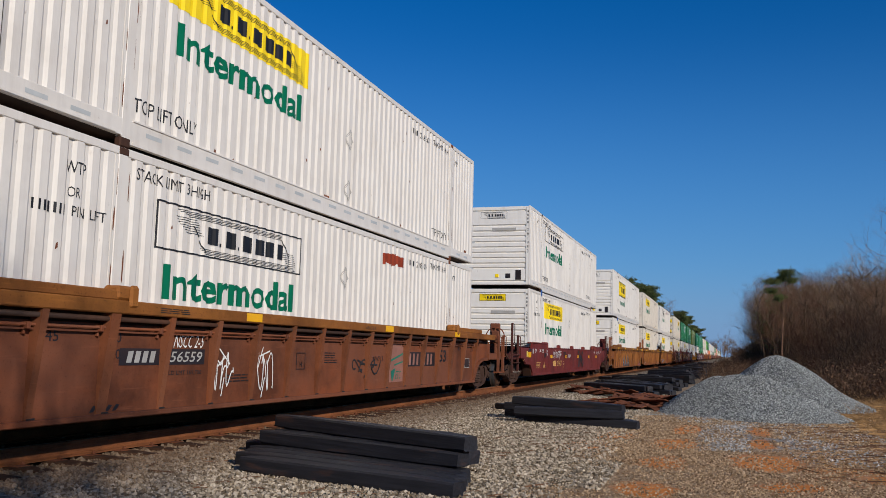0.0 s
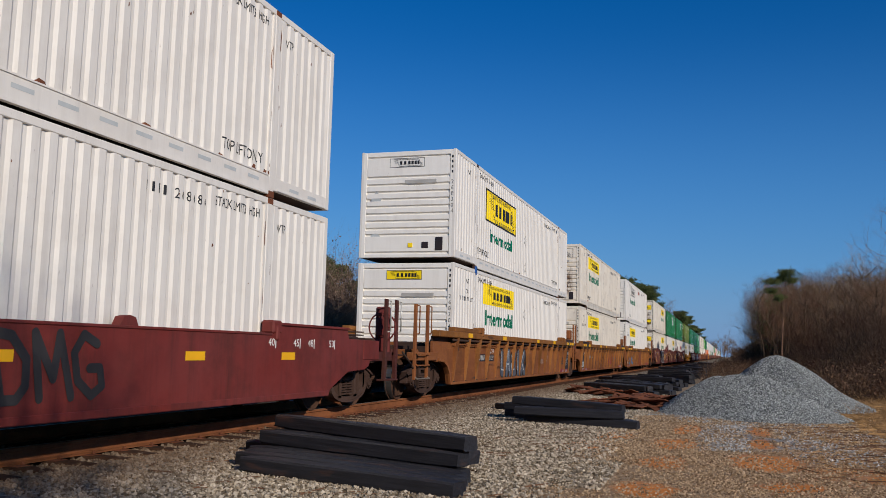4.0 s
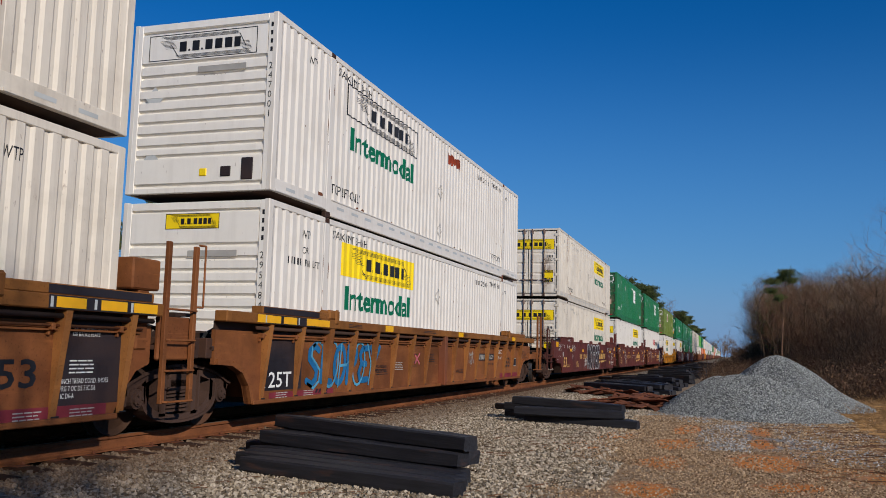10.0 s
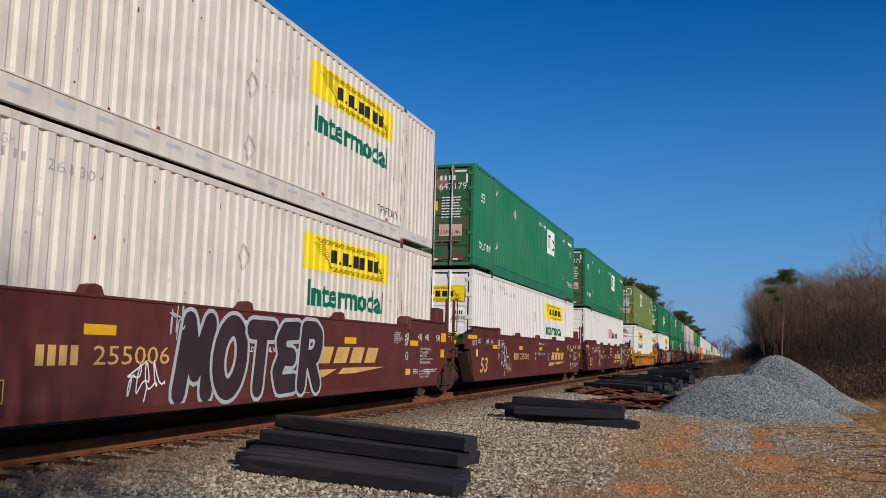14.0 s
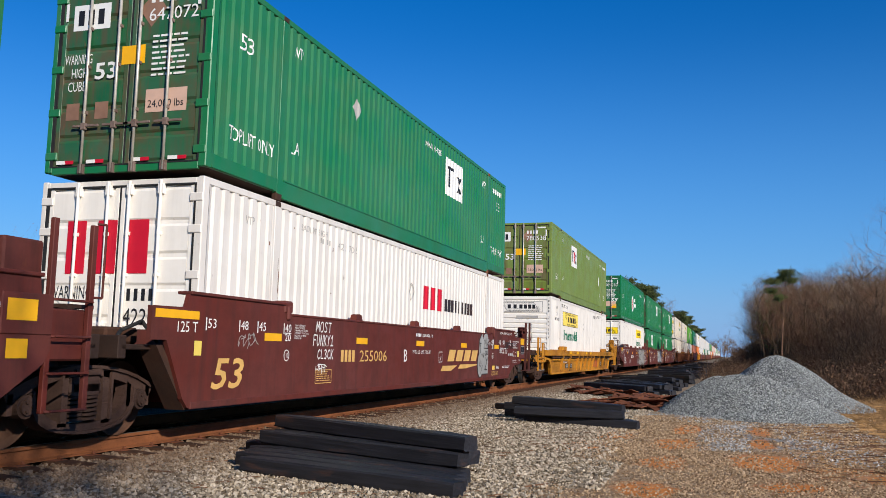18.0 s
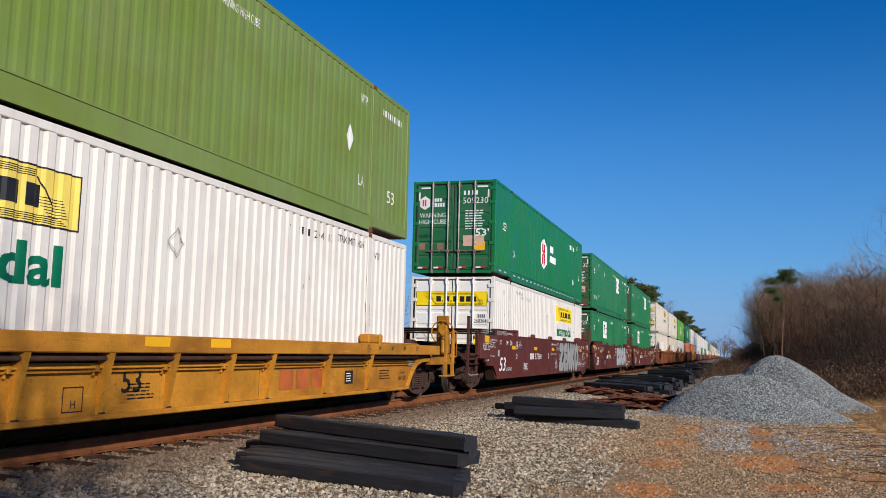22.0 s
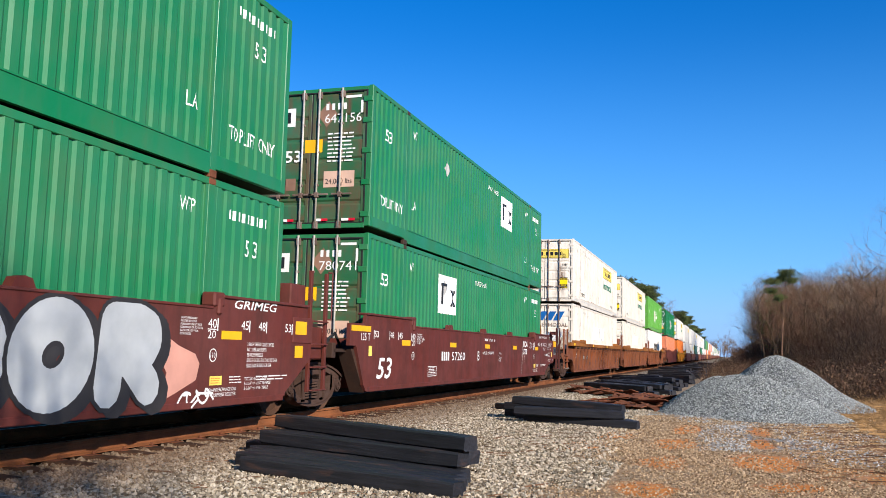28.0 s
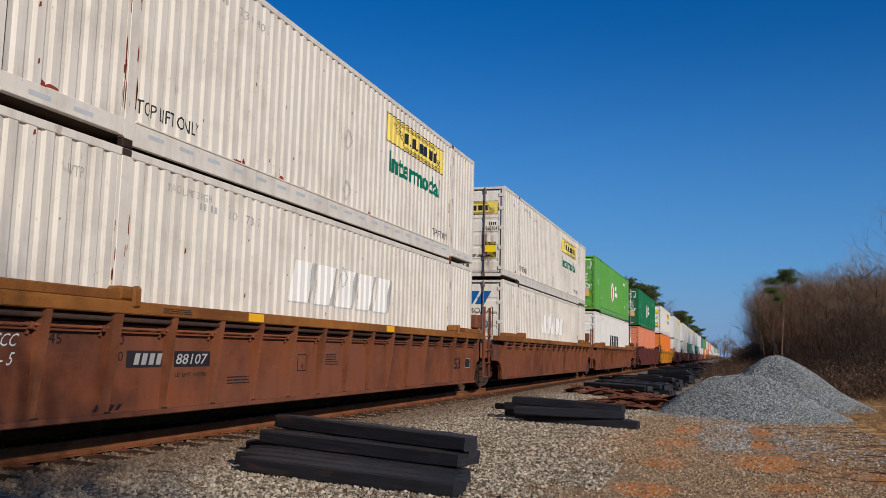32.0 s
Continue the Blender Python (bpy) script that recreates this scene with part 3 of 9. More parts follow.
def container(kind, door_front, upper, label, far=False, logo=True, worn=False):
    thing = tagged(new("shipping_container"), label, "shipping container", "containers on the freight train")
    side, end, ink = {
        "white": (WHITE_WORN if worn else WHITE, WHITE_END if worn else WHITE_CLEAN, BLACK), "green": (GREEN, GREEN_END, WHITE_INK),
        "hub": (HUB, HUB_END, WHITE_INK), "lime": (LIME, LIME_END, WHITE_INK), "leaf": (LEAF, LEAF, WHITE_INK),
        "orange": (ORANGE, ORANGE, BLACK), "salmon": (SALMON, SALMON, BLACK)}[kind.split("_")[0]]
    trim = side
    container_shell(thing, side, end, trim, far)
    if far:
        for s in (1, -1):
            put("end_wall", cached(("fend", s, end.name), lambda: finish(boxes((-HW + 0.03, HW - 0.03, *sorted((s * (HL - 0.06), s * (HL - 0.01))), 0.13, 2.87)), "end_wall", end)), thing)
        put("lock_rods" if door_front else "ribs", cached(("fdet", door_front, end.name), lambda: finish(
            boxes(*[(x - 0.02, x + 0.02, -HL - 0.03, -HL + 0.01, 0.1, 2.86) for x in (-0.7, -0.2, 0.2, 0.7)]) if door_front else
            boxes(*[(-HW + 0.15, HW - 0.15, -HL - 0.01, -HL + 0.01, z, z + 0.15) for z in (0.7, 0.9, 1.1, 1.3, 1.5, 1.7, 1.9)]), "ribs", ROD_DARK if door_front else end)), thing)
    else:
        if door_front:
            door_end(thing, end, trim, kind.startswith("white"))
        else:
            blank_end(thing, end, trim)
        put("back_wall", cached(("back", end.name), lambda: finish(boxes((-HW + 0.06, HW - 0.06, HL - 0.07, HL - 0.01, 0.13, 2.86)), "back_wall", end)), thing)
    return thing, side, ink


# ---------------------------------------------------------------- decorated containers
EY = -HL + 0.012


def placard_rim(cx, cz, a, b):
    """A diamond frame with a slat across it."""
    bm = bmesh.new()
    c = [(0, -1), (1, 0), (0, 1), (-1, 0)]
    for (p, q), (u, v) in zip(c, c[1:] + c[:1]):
        shape(bm, [(cx + a * p, cz + b * q), (cx + a * u, cz + b * v), (cx + 0.86 * a * u, cz + 0.86 * b * v), (cx + 0.86 * a * p, cz + 0.86 * b * q)])
    rect(bm, cx - 0.7 * a, cx + 0.7 * a, cz - 0.012, cz + 0.012)
    return bm


def end_sign(thing, name, key, make, mat, lift=0.003, label=""):
    return sign(name, key, make, mat, thing, "end", EY, lift, False, label)


def white_box(door_front, upper, logo="yellow", label="", worn=False, v=1.98, head="small", serial="268304", rust=0.0, lock=False, shift=0.0, tall=0.59, word=None):
    thing, side, ink = container("white", door_front, upper, label, worn=worn)
    small_print(thing, side, ink, door_front, upper, serial)
    if upper:
        tape(thing, side, TAPE_GREY)
    u = 1.70 if door_front else -5.42 + shift
    fill = {"yellow": YELLOW, "border": YELLOW, "pale": PALE_YELLOW}.get(logo)
    if logo in ("yellow", "border", "pale", "white"):
        brand_panel(thing, u, v, fill, BLACK, {"yellow": 0.0, "border": 0.05, "pale": 0.018, "white": 0.022}[logo], tall=tall)
        wu, wv, ww, wh = word or (u + 0.2, v - 0.6, 3.3, 0.43)
        sign("lettering", ("inter", wu, wv), lambda: words("Intermodal", wu, wv, ww, wh, 0.028), INK_GREEN, thing, "side", HW - 0.006, 0.004, True, "green painted word")
    if logo == "swift":
        sign("name_blocks", ("swift", 1), lambda: letters(5, -2.1, 1.42, 4.3, 0.66, 0.74, 0.25), WHITE_CLEAN, thing, "side", HW - 0.006, 0.008, True, "faded white block lettering")
        sign("name_edges", ("swift", 2), lambda: letters(5, -2.14, 1.40, 4.3, 0.05, 0.78, 0.25), TAPE_GREY, thing, "side", HW - 0.006, 0.006, True)
        sign("name_edges", ("swift", 3), lambda: letters(5, -2.02, 1.42, 4.3, 0.66, 0.80, 0.25), GREY_INK, thing, "side", HW - 0.006, 0.004, True)
    if logo == "dark":
        sign("name_blocks", ("darkn",), lambda: letters(5, -2.1, 1.0, 4.2, 0.8, 0.72, 0.25), BLACK_PANEL, thing, "side", HW - 0.006, 0.006, True)
    if logo == "xpo":
        sign("name_blocks", ("xpo", 1), lambda: letters(3, 0.67, 1.62, 1.5, 0.52, 0.8), RED_INK, thing, "side", HW - 0.006, 0.005, True)
        sign("name_blocks", ("xpo", 2), lambda: letters(9, 2.25, 1.64, 2.5, 0.30, 0.6), BLACK_PANEL, thing, "side", HW - 0.006, 0.005, True)
    if rust:
        def patch():
            r = random.Random(int(rust * 10))
            bm = bmesh.new()
            y = rust - HL
            for i in range(11):
                w = r.uniform(0.08, 0.12)
                rect(bm, y, y + w, 2.40 + r.uniform(-0.04, 0.05), 2.62 + r.uniform(-0.03, 0.03))
                y += w
            return bm
        sign("rust_patch", ("rustp", rust), patch, RUST_RED, thing, "side", HW - 0.006, 0.003, True, "flaking red rust patch")
    def wear():
        r = random.Random(int(serial[-3:]) + upper * 7 + len(label))
        bm = bmesh.new()
        for _ in range(30 if worn else 15):
            y = round(r.uniform(-7.6, 7.6) / PITCH) * PITCH + r.uniform(-0.045, 0.045)
            z, h, w = r.uniform(0.4, 2.75), r.uniform(0.02, 0.09), r.uniform(0.006, 0.02)
            shape(bm, [(y - w, z), (y + w, z + h * 0.3), (y + w * 0.7, z + h), (y - w * 0.6, z + h * 0.8)])
        for s in (1, -1):
            for d in (-0.1, 0.1):
                for _ in range(7 if worn else 3):
                    y, z, h, w = s * POST + d + r.uniform(-0.03, 0.03), r.uniform(0.4, 2.5), r.uniform(0.05, 0.4), r.uniform(0.005, 0.014)
                    shape(bm, [(y - w, z), (y + w * 0.4, z - 0.02), (y + w, z + h * 0.6), (y + w * 0.2, z + h), (y - w, z + h * 0.7)])
        for _ in range(8):
            y, w, h = r.uniform(-7.7, 7.7), r.uniform(0.02, 0.12), r.uniform(0.02, 0.06)
            shape(bm, [(y - w, 0.34), (y + w, 0.34), (y + w * 0.7, 0.34 + h), (y - w * 0.3, 0.34 + h * 1.5)])
        return bm
    sign("rust_wear", ("wear", serial, upper, label), wear, RUST_RED if worn else RUST, thing, "side", HW - 0.006, 0.0025, True, "rust specks and runs")
    if lock:
        put("twist_lock", cached(("tlock",), lambda: finish(boxes((HW - 0.08, HW + 0.022, -POST - 0.085, -POST + 0.085, -0.1, 0.09), (HW + 0.0, HW + 0.03, -POST - 0.03, -POST + 0.03, -0.15, -0.05), bevel=0.012), "twist_lock", BLUE_STEEL)), thing, "blue twist lock at the stacking corner")
    if door_front:
        if logo in ("yellow", "pale", "border"):
            brand_panel(thing, -1.12, 2.02, fill, BLACK, 0.012, "end", 2.2, 0.42, False)
            end_sign(thing, "caution_label", ("caut",), lambda: rect(bmesh.new(), 0.68, 1.03, 0.68, 1.16), YELLOW, 0.006)
            end_sign(thing, "caution_label_band", ("cautb",), lambda: join(rect(bmesh.new(), 0.68, 1.03, 0.68, 0.85), rect(bmesh.new(), 0.68, 1.03, 1.06, 1.16)), BLACK, 0.009)
            end_sign(thing, "lettering", ("cautw",), lambda: join(words("CAUTION", 0.70, 1.075, 0.31, 0.07), words("WIDE", 0.75, 0.772, 0.21, 0.062), words("TURNS", 0.71, 0.695, 0.29, 0.062)), YELLOW, 0.012)
            if worn:
                end_sign(thing, "notice", ("ntb",), lambda: rect(bmesh.new(), -1.12, -0.72, 1.22, 1.55), BLACK_PANEL, 0.006, "black notice with yellow lines")
                end_sign(thing, "note_bars", ("ntl",), lambda: bars(4, -1.09, 1.25, 0.34, 0.27, seed=9), YELLOW, 0.009)
                end_sign(thing, "note_bars", ("nth",), lambda: bars(2, -1.1, 1.66, 0.42, 0.16, seed=5), GREY_INK, 0.006)
            end_sign(thing, "serial_bars", ("ser", 1), lambda: letters(4, 0.80, 1.68, 0.24, 0.1, 0.55), BLACK, 0.004)
            end_sign(thing, "lettering", ("serw", serial), lambda: words(serial, 0.69, 1.53, 0.37, 0.11), BLACK, 0.004)
        if logo == "swift":
            end_sign(thing, "name_blocks", ("swd", 1), lambda: letters(5, -1.08, 2.14, 1.85, 0.4, 0.78, 0.55), BLUE_INK, 0.008, "blue slanted block lettering")
            end_sign(thing, "lettering", ("swd", 2), lambda: words("INTERMODAL", -0.5, 1.86, 1.55, 0.17), ROD_DARK, 0.006)
            end_sign(thing, "serial_bars", ("swd", 3), lambda: letters(4, -0.75, 1.44, 0.6, 0.18, 0.45), BLUE_INK, 0.006)
            end_sign(thing, "lettering", ("serw", serial), lambda: words(serial, 0.2, 1.42, 0.75, 0.22), BLUE_INK, 0.006)
            end_sign(thing, "note_bars", ("swd", 4), lambda: bars(2, -1.12, 1.35, 0.36, 0.3, seed=4), GREY_INK, 0.006)
        if logo == "xpo":
            end_sign(thing, "name_blocks", ("xpd", 1), lambda: letters(3, -0.82, 1.62, 1.5, 0.72, 0.62), RED_INK, 0.008, "red block lettering")
            end_sign(thing, "lettering", ("xpd", 2), lambda: join(words("WARNING", -1.05, 1.28, 0.68, 0.18), words("HIGH CUBE", -1.0, 0.98, 0.66, 0.17)), BLACK, 0.006)
            end_sign(thing, "serial_bars", ("xpd", 3), lambda: letters(4, 0.2, 1.26, 0.46, 0.16, 0.5), BLACK, 0.006)
            end_sign(thing, "lettering", ("serw", serial), lambda: words(serial, 0.16, 0.94, 0.74, 0.22), BLACK, 0.006)
        end_sign(thing, "placard_holder", ("plach",), lambda: placard_rim(-0.95, 1.05, 0.22, 0.27), TAPE_GREY, 0.005)
    else:
        wide = head == "wide"
        if wide:
            brand_panel(thing, -1.0, 2.27, fill if logo == "none" else None, BLACK, 0.012, "end", 1.95, 0.42, False)
        else:
            brand_panel(thing, -0.5, 2.46, YELLOW if not upper else None, BLACK, 0.01, "end", 0.95, 0.24, False)
            end_sign(thing, "lettering", ("interend",), lambda: words("Intermodal", -0.42, 2.27, 0.8, 0.12, 0.01), INK_GREEN, 0.006)
        end_sign(thing, "serial_bars", ("sere",), lambda: letters(4, -0.3, 1.89, 0.26, 0.08, 0.5), BLACK, 0.006)
        end_sign(thing, "lettering", ("seren", serial), lambda: words(serial, 0.02, 1.88, 0.4, 0.1), BLACK, 0.006)
        end_sign(thing, "serial_bars", ("serv",), lambda: join(*[rect(bmesh.new(), HW - 0.115, HW - 0.075, 2.66 - 0.13 * i, 2.73 - 0.13 * i) for i in range(4)]), BLACK, 0.012)
        end_sign(thing, "lettering", ("servn", serial), lambda: words("\n".join(serial), HW - 0.125, 1.25, 0.065, 0.85), BLACK, 0.012)
        end_sign(thing, "placard_holder", ("place", upper), lambda: join(shape(bmesh.new(), [(-0.85, 0.4), (-0.67, 0.62), (-0.85, 0.84), (-1.03, 0.62)]), shape(bmesh.new(), [(-0.85, 1.46), (-0.69, 1.66), (-0.85, 1.86), (-1.01, 1.66)]) if upper else bmesh.new()), TAPE_GREY, 0.004)
    return thing


def square_logo(thing, u, v, red):
    x = HW - 0.006
    sign("logo_panel", ("sq", u, v), lambda: rect(bmesh.new(), u, u + 1.45, v, v + 0.92), WHITE_INK, thing, "side", x, 0.003, True, "white square company mark")

    def mark():
        bm = bmesh.new()
        rect(bm, u + 0.22, u + 0.62, v + 0.66, v + 0.73), rect(bm, u + 0.24, u + 0.32, v + 0.22, v + 0.66)
        shape(bm, [(u + 0.95, v + 0.2), (u + 1.05, v + 0.2), (u + 1.28, v + 0.6), (u + 1.18, v + 0.6)])
        shape(bm, [(u + 1.18, v + 0.2), (u + 1.28, v + 0.2), (u + 1.05, v + 0.6), (u + 0.95, v + 0.6)])
        return bm
    sign("logo_mark", ("sqm", u, v), mark, BLACK, thing, "side", x, 0.006, True)
    if red:
        sign("logo_mark", ("sqr", u, v), lambda: letters(2, u + 0.55, v + 0.18, 0.4, 0.5, 0.6, -0.1), RED_INK, thing, "side", x, 0.006, True)


def green_doors(thing, mark, serial):
    """Notes on the green doors."""
    w = lambda s, u, v, a, b, bold=0.0: end_sign(thing, "lettering", ("gd", s, u, v), lambda: words(s, u, v, a, b, bold), WHITE_INK, 0.006)
    if mark == "square":
        end_sign(thing, "logo_panel", ("gdp",), lambda: rect(bmesh.new(), -0.98, -0.36, 2.15, 2.52), WHITE_INK, 0.004)
        end_sign(thing, "logo_mark", ("gdm",), lambda: letters(3, -0.9, 2.22, 0.5, 0.22, 0.6), BLACK, 0.007)
        w("WARNING", -1.08, 1.66, 0.46, 0.14), w("HIGH", -0.95, 1.46, 0.26, 0.14), w("CUBE", -1.0, 1.27, 0.3, 0.14), w("53", -0.56, 1.42, 0.36, 0.24, 0.02)
        end_sign(thing, "placard", ("gpl",), lambda: shape(bmesh.new(), [(0.32, 2.1), (0.55, 2.35), (0.36, 2.62), (0.12, 2.36)]), PLACARD_BROWN, 0.005)
        for a in (-1.0, -0.52):
            end_sign(thing, "placard", ("gpl", a), lambda: rect(bmesh.new(), a, a + 0.22, 0.86, 1.1), PLACARD_BROWN, 0.005)
    else:
        end_sign(thing, "logo_panel", ("hbp",), lambda: shape(bmesh.new(), [(-0.92, 2.02), (-0.76, 2.12), (-0.76, 2.34), (-0.92, 2.44), (-1.08, 2.34), (-1.08, 2.12)]), WHITE_INK, 0.004)
        end_sign(thing, "logo_mark", ("hbm",), lambda: letters(2, -1.0, 2.13, 0.16, 0.2, 0.5), RED_INK, 0.007)
        end_sign(thing, "name_blocks", ("hbn",), lambda: join(letters(3, -0.62, 2.26, 0.26, 0.1, 0.75), letters(5, -0.68, 2.1, 0.4, 0.12, 0.75)), WHITE_INK, 0.006)
        w("WARNING", -1.08, 1.78, 0.82, 0.14), w("HIGH CUBE", -1.1, 1.58, 0.88, 0.14), w("53'", 0.68, 1.2, 0.42, 0.22, 0.02)
        for a, b in ((-1.08, 0.8), (-0.5, 0.8)):
            end_sign(thing, "placard", ("hpl", a), lambda: rect(bmesh.new(), a, a + 0.2, b, b + 0.2), PLACARD_BROWN, 0.005)
    end_sign(thing, "serial_bars", ("gds", 1), lambda: letters(4, 0.3, 2.44, 0.5, 0.13, 0.5), WHITE_INK, 0.006)
    end_sign(thing, "lettering", ("gserial", serial), lambda: words(serial, 0.28, 2.18, 0.78, 0.18), WHITE_INK, 0.006)
    end_sign(thing, "note_bars", ("gds", 2), lambda: bars(8, 0.36, 1.38, 0.66, 0.62, seed=7), WHITE_INK, 0.006)
    end_sign(thing, "notice", ("gds", 3), lambda: rect(bmesh.new(), 0.30 if mark == "square" else -1.15, 0.95 if mark == "square" else -0.6, 0.9 if mark == "square" else 1.12, 1.22 if mark == "square" else 1.36), NOTICE_PINK, 0.005)
    end_sign(thing, "lettering", ("gds", 4, mark), lambda: words("24,000 lbs", 0.34 if mark == "square" else -1.1, 0.95 if mark == "square" else 1.15, 0.56 if mark == "square" else 0.45, 0.12), BLACK, 0.009)
    end_sign(thing, "sticker", ("gds", 5, mark), lambda: rect(bmesh.new(), 0.0 - 0.13 if mark == "square" else 0.6, 0.25 if mark == "square" else 0.98, 1.6 if mark == "square" else 0.78, 1.86 if mark == "square" else 1.04), REFLECTIVE, 0.005)
    end_sign(thing, "tail_tape", ("gds", 6), lambda: join(*[rect(bmesh.new(), a, a + 0.14, 0.24, 0.29) for a in (-0.95, -0.45, 0.28, 0.86)]), RED_INK, 0.012)
    end_sign(thing, "tail_tape", ("gds", 7), lambda: join(*[rect(bmesh.new(), a - 0.15, a, 0.24, 0.29) for a in (-0.95, -0.45, 0.28, 0.86)]), WHITE_INK, 0.012)
    end_sign(thing, "corner_marks", ("gds", 8), lambda: join(rect(bmesh.new(), -1.05, -0.75, 2.66, 2.71), rect(bmesh.new(), 0.72, 1.05, 2.66, 2.71), rect(bmesh.new(), 1.04, 1.09, 2.35, 2.6), rect(bmesh.new(), -1.12, -1.07, 2.3, 2.56)), WHITE_INK, 0.008)


def green_box(kind, upper, u, label, serial="647110"):
    SHALLOW[0] = 0.35 if kind == "lime" else 1.0
    thing, side, ink = container(kind, True, upper, label)
    if kind in ("green", "lime"):
        small_print(thing, side, ink, True, upper)
        square_logo(thing, u, 1.58 if kind == "green" else 1.62, kind == "lime")
        green_doors(thing, "square", serial)
        if kind == "lime":
            sign("diamond", ("dia",), lambda: shape(bmesh.new(), [(5.0, 1.35), (5.16, 1.6), (5.0, 1.85), (4.84, 1.6)]), WHITE_INK, thing, "side", HW - 0.006, 0.004, True)
        else:
            sign("diamond", ("diag",), lambda: shape(bmesh.new(), [(-3.3, 1.95), (-3.12, 2.2), (-3.3, 2.45), (-3.48, 2.2)]), GREY_INK, thing, "side", HW - 0.006, 0.004, True)
    else:
        x = HW - 0.006
        sign("logo_panel", ("hub", 1), lambda: shape(bmesh.new(), [(-0.86, 0.88), (-0.27, 1.12), (-0.27, 1.78), (-0.86, 2.05), (-1.45, 1.78), (-1.45, 1.12)]), WHITE_INK, thing, "side", x, 0.004, True, "white hexagon company mark")
        sign("logo_mark", ("hub", 2), lambda: join(letters(2, -1.2, 1.52, 0.7, 0.3, 0.5), letters(2, -1.2, 1.08, 0.7, 0.36, 0.5), rect(bmesh.new(), -1.0, -0.75, 1.4, 1.6)), RED_INK, thing, "side", x, 0.007, True)
        sign("name_blocks", ("hub", 3), lambda: join(letters(3, 0.40, 1.66, 0.62, 0.26, 0.72), letters(5, 0.32, 1.28, 1.25, 0.26, 0.74)), WHITE_INK, thing, "side", x, 0.004, True)
        w = lambda s, a, b, c, d: sign("lettering", ("hs", s, a), lambda: words(s, a, b, c, d), WHITE_INK, thing, "side", x, 0.004, True)
        w("53", -7.1, 1.5, 0.36, 0.24), w("DA", -5.8, 0.8, 0.3, 0.22), w("DA", 5.5, 0.8, 0.3, 0.22), w("53", 7.1, 1.1, 0.3, 0.22), w("WTP", 6.5, 2.45, 0.3, 0.16)
        sign("serial_bars", ("hs", 9), lambda: letters(7, 4.6, 2.3, 1.3, 0.18, 0.5), WHITE_INK, thing, "side", x, 0.004, True)
        tape(thing, side, TAPE_GREY)
        green_doors(thing, "hexagon", serial)
    SHALLOW[0] = 1.0
    return thing


# ---------------------------------------------------------------- well cars
def Y(d):
    """Along a car: d metres behind its container's front."""
    return d - HL


WHEEL_R = 0.44


def wheelset_mesh():
    def make():
        bm = bmesh.new()
        rod(bm, (-1.0, 0, 0), (1.0, 0, 0), 0.075, 10)
        for s in (1, -1):
            a, b = s * 0.69, s * 0.815
            disc(bm, min(a, b), max(a, b), 0, 0, WHEEL_R, 28)
            disc(bm, min(s * 0.665, s * 0.69), max(s * 0.665, s * 0.69), 0, 0, WHEEL_R + 0.026, 28)
            disc(bm, min(s * 0.815, s * 0.86), max(s * 0.815, s * 0.86), 0, 0, 0.12, 14)
        for f in bm.faces:
            c = f.calc_center_median()
            r = math.hypot(c.y, c.z)
            if r > WHEEL_R * 0.96 and abs(f.normal.x) < 0.3:
                f.material_index = 1
        # a dished plate: the rim stands proud
        inner = [f for f in bm.faces if abs(f.normal.x) > 0.9 and abs(abs(f.calc_center_median().x) - 0.815) < 0.002]
        for f in inner:
            r = bmesh.ops.inset_individual(bm, faces=[f], thickness=0.07, depth=0.0)
            for v in f.verts:
                v.co.x -= 0.035 * (1 if v.co.x > 0 else -1)
        return finish(bm, "wheelset", [WHEEL, TREAD])
    return cached(("wheelset",), make)


ROLLING = []


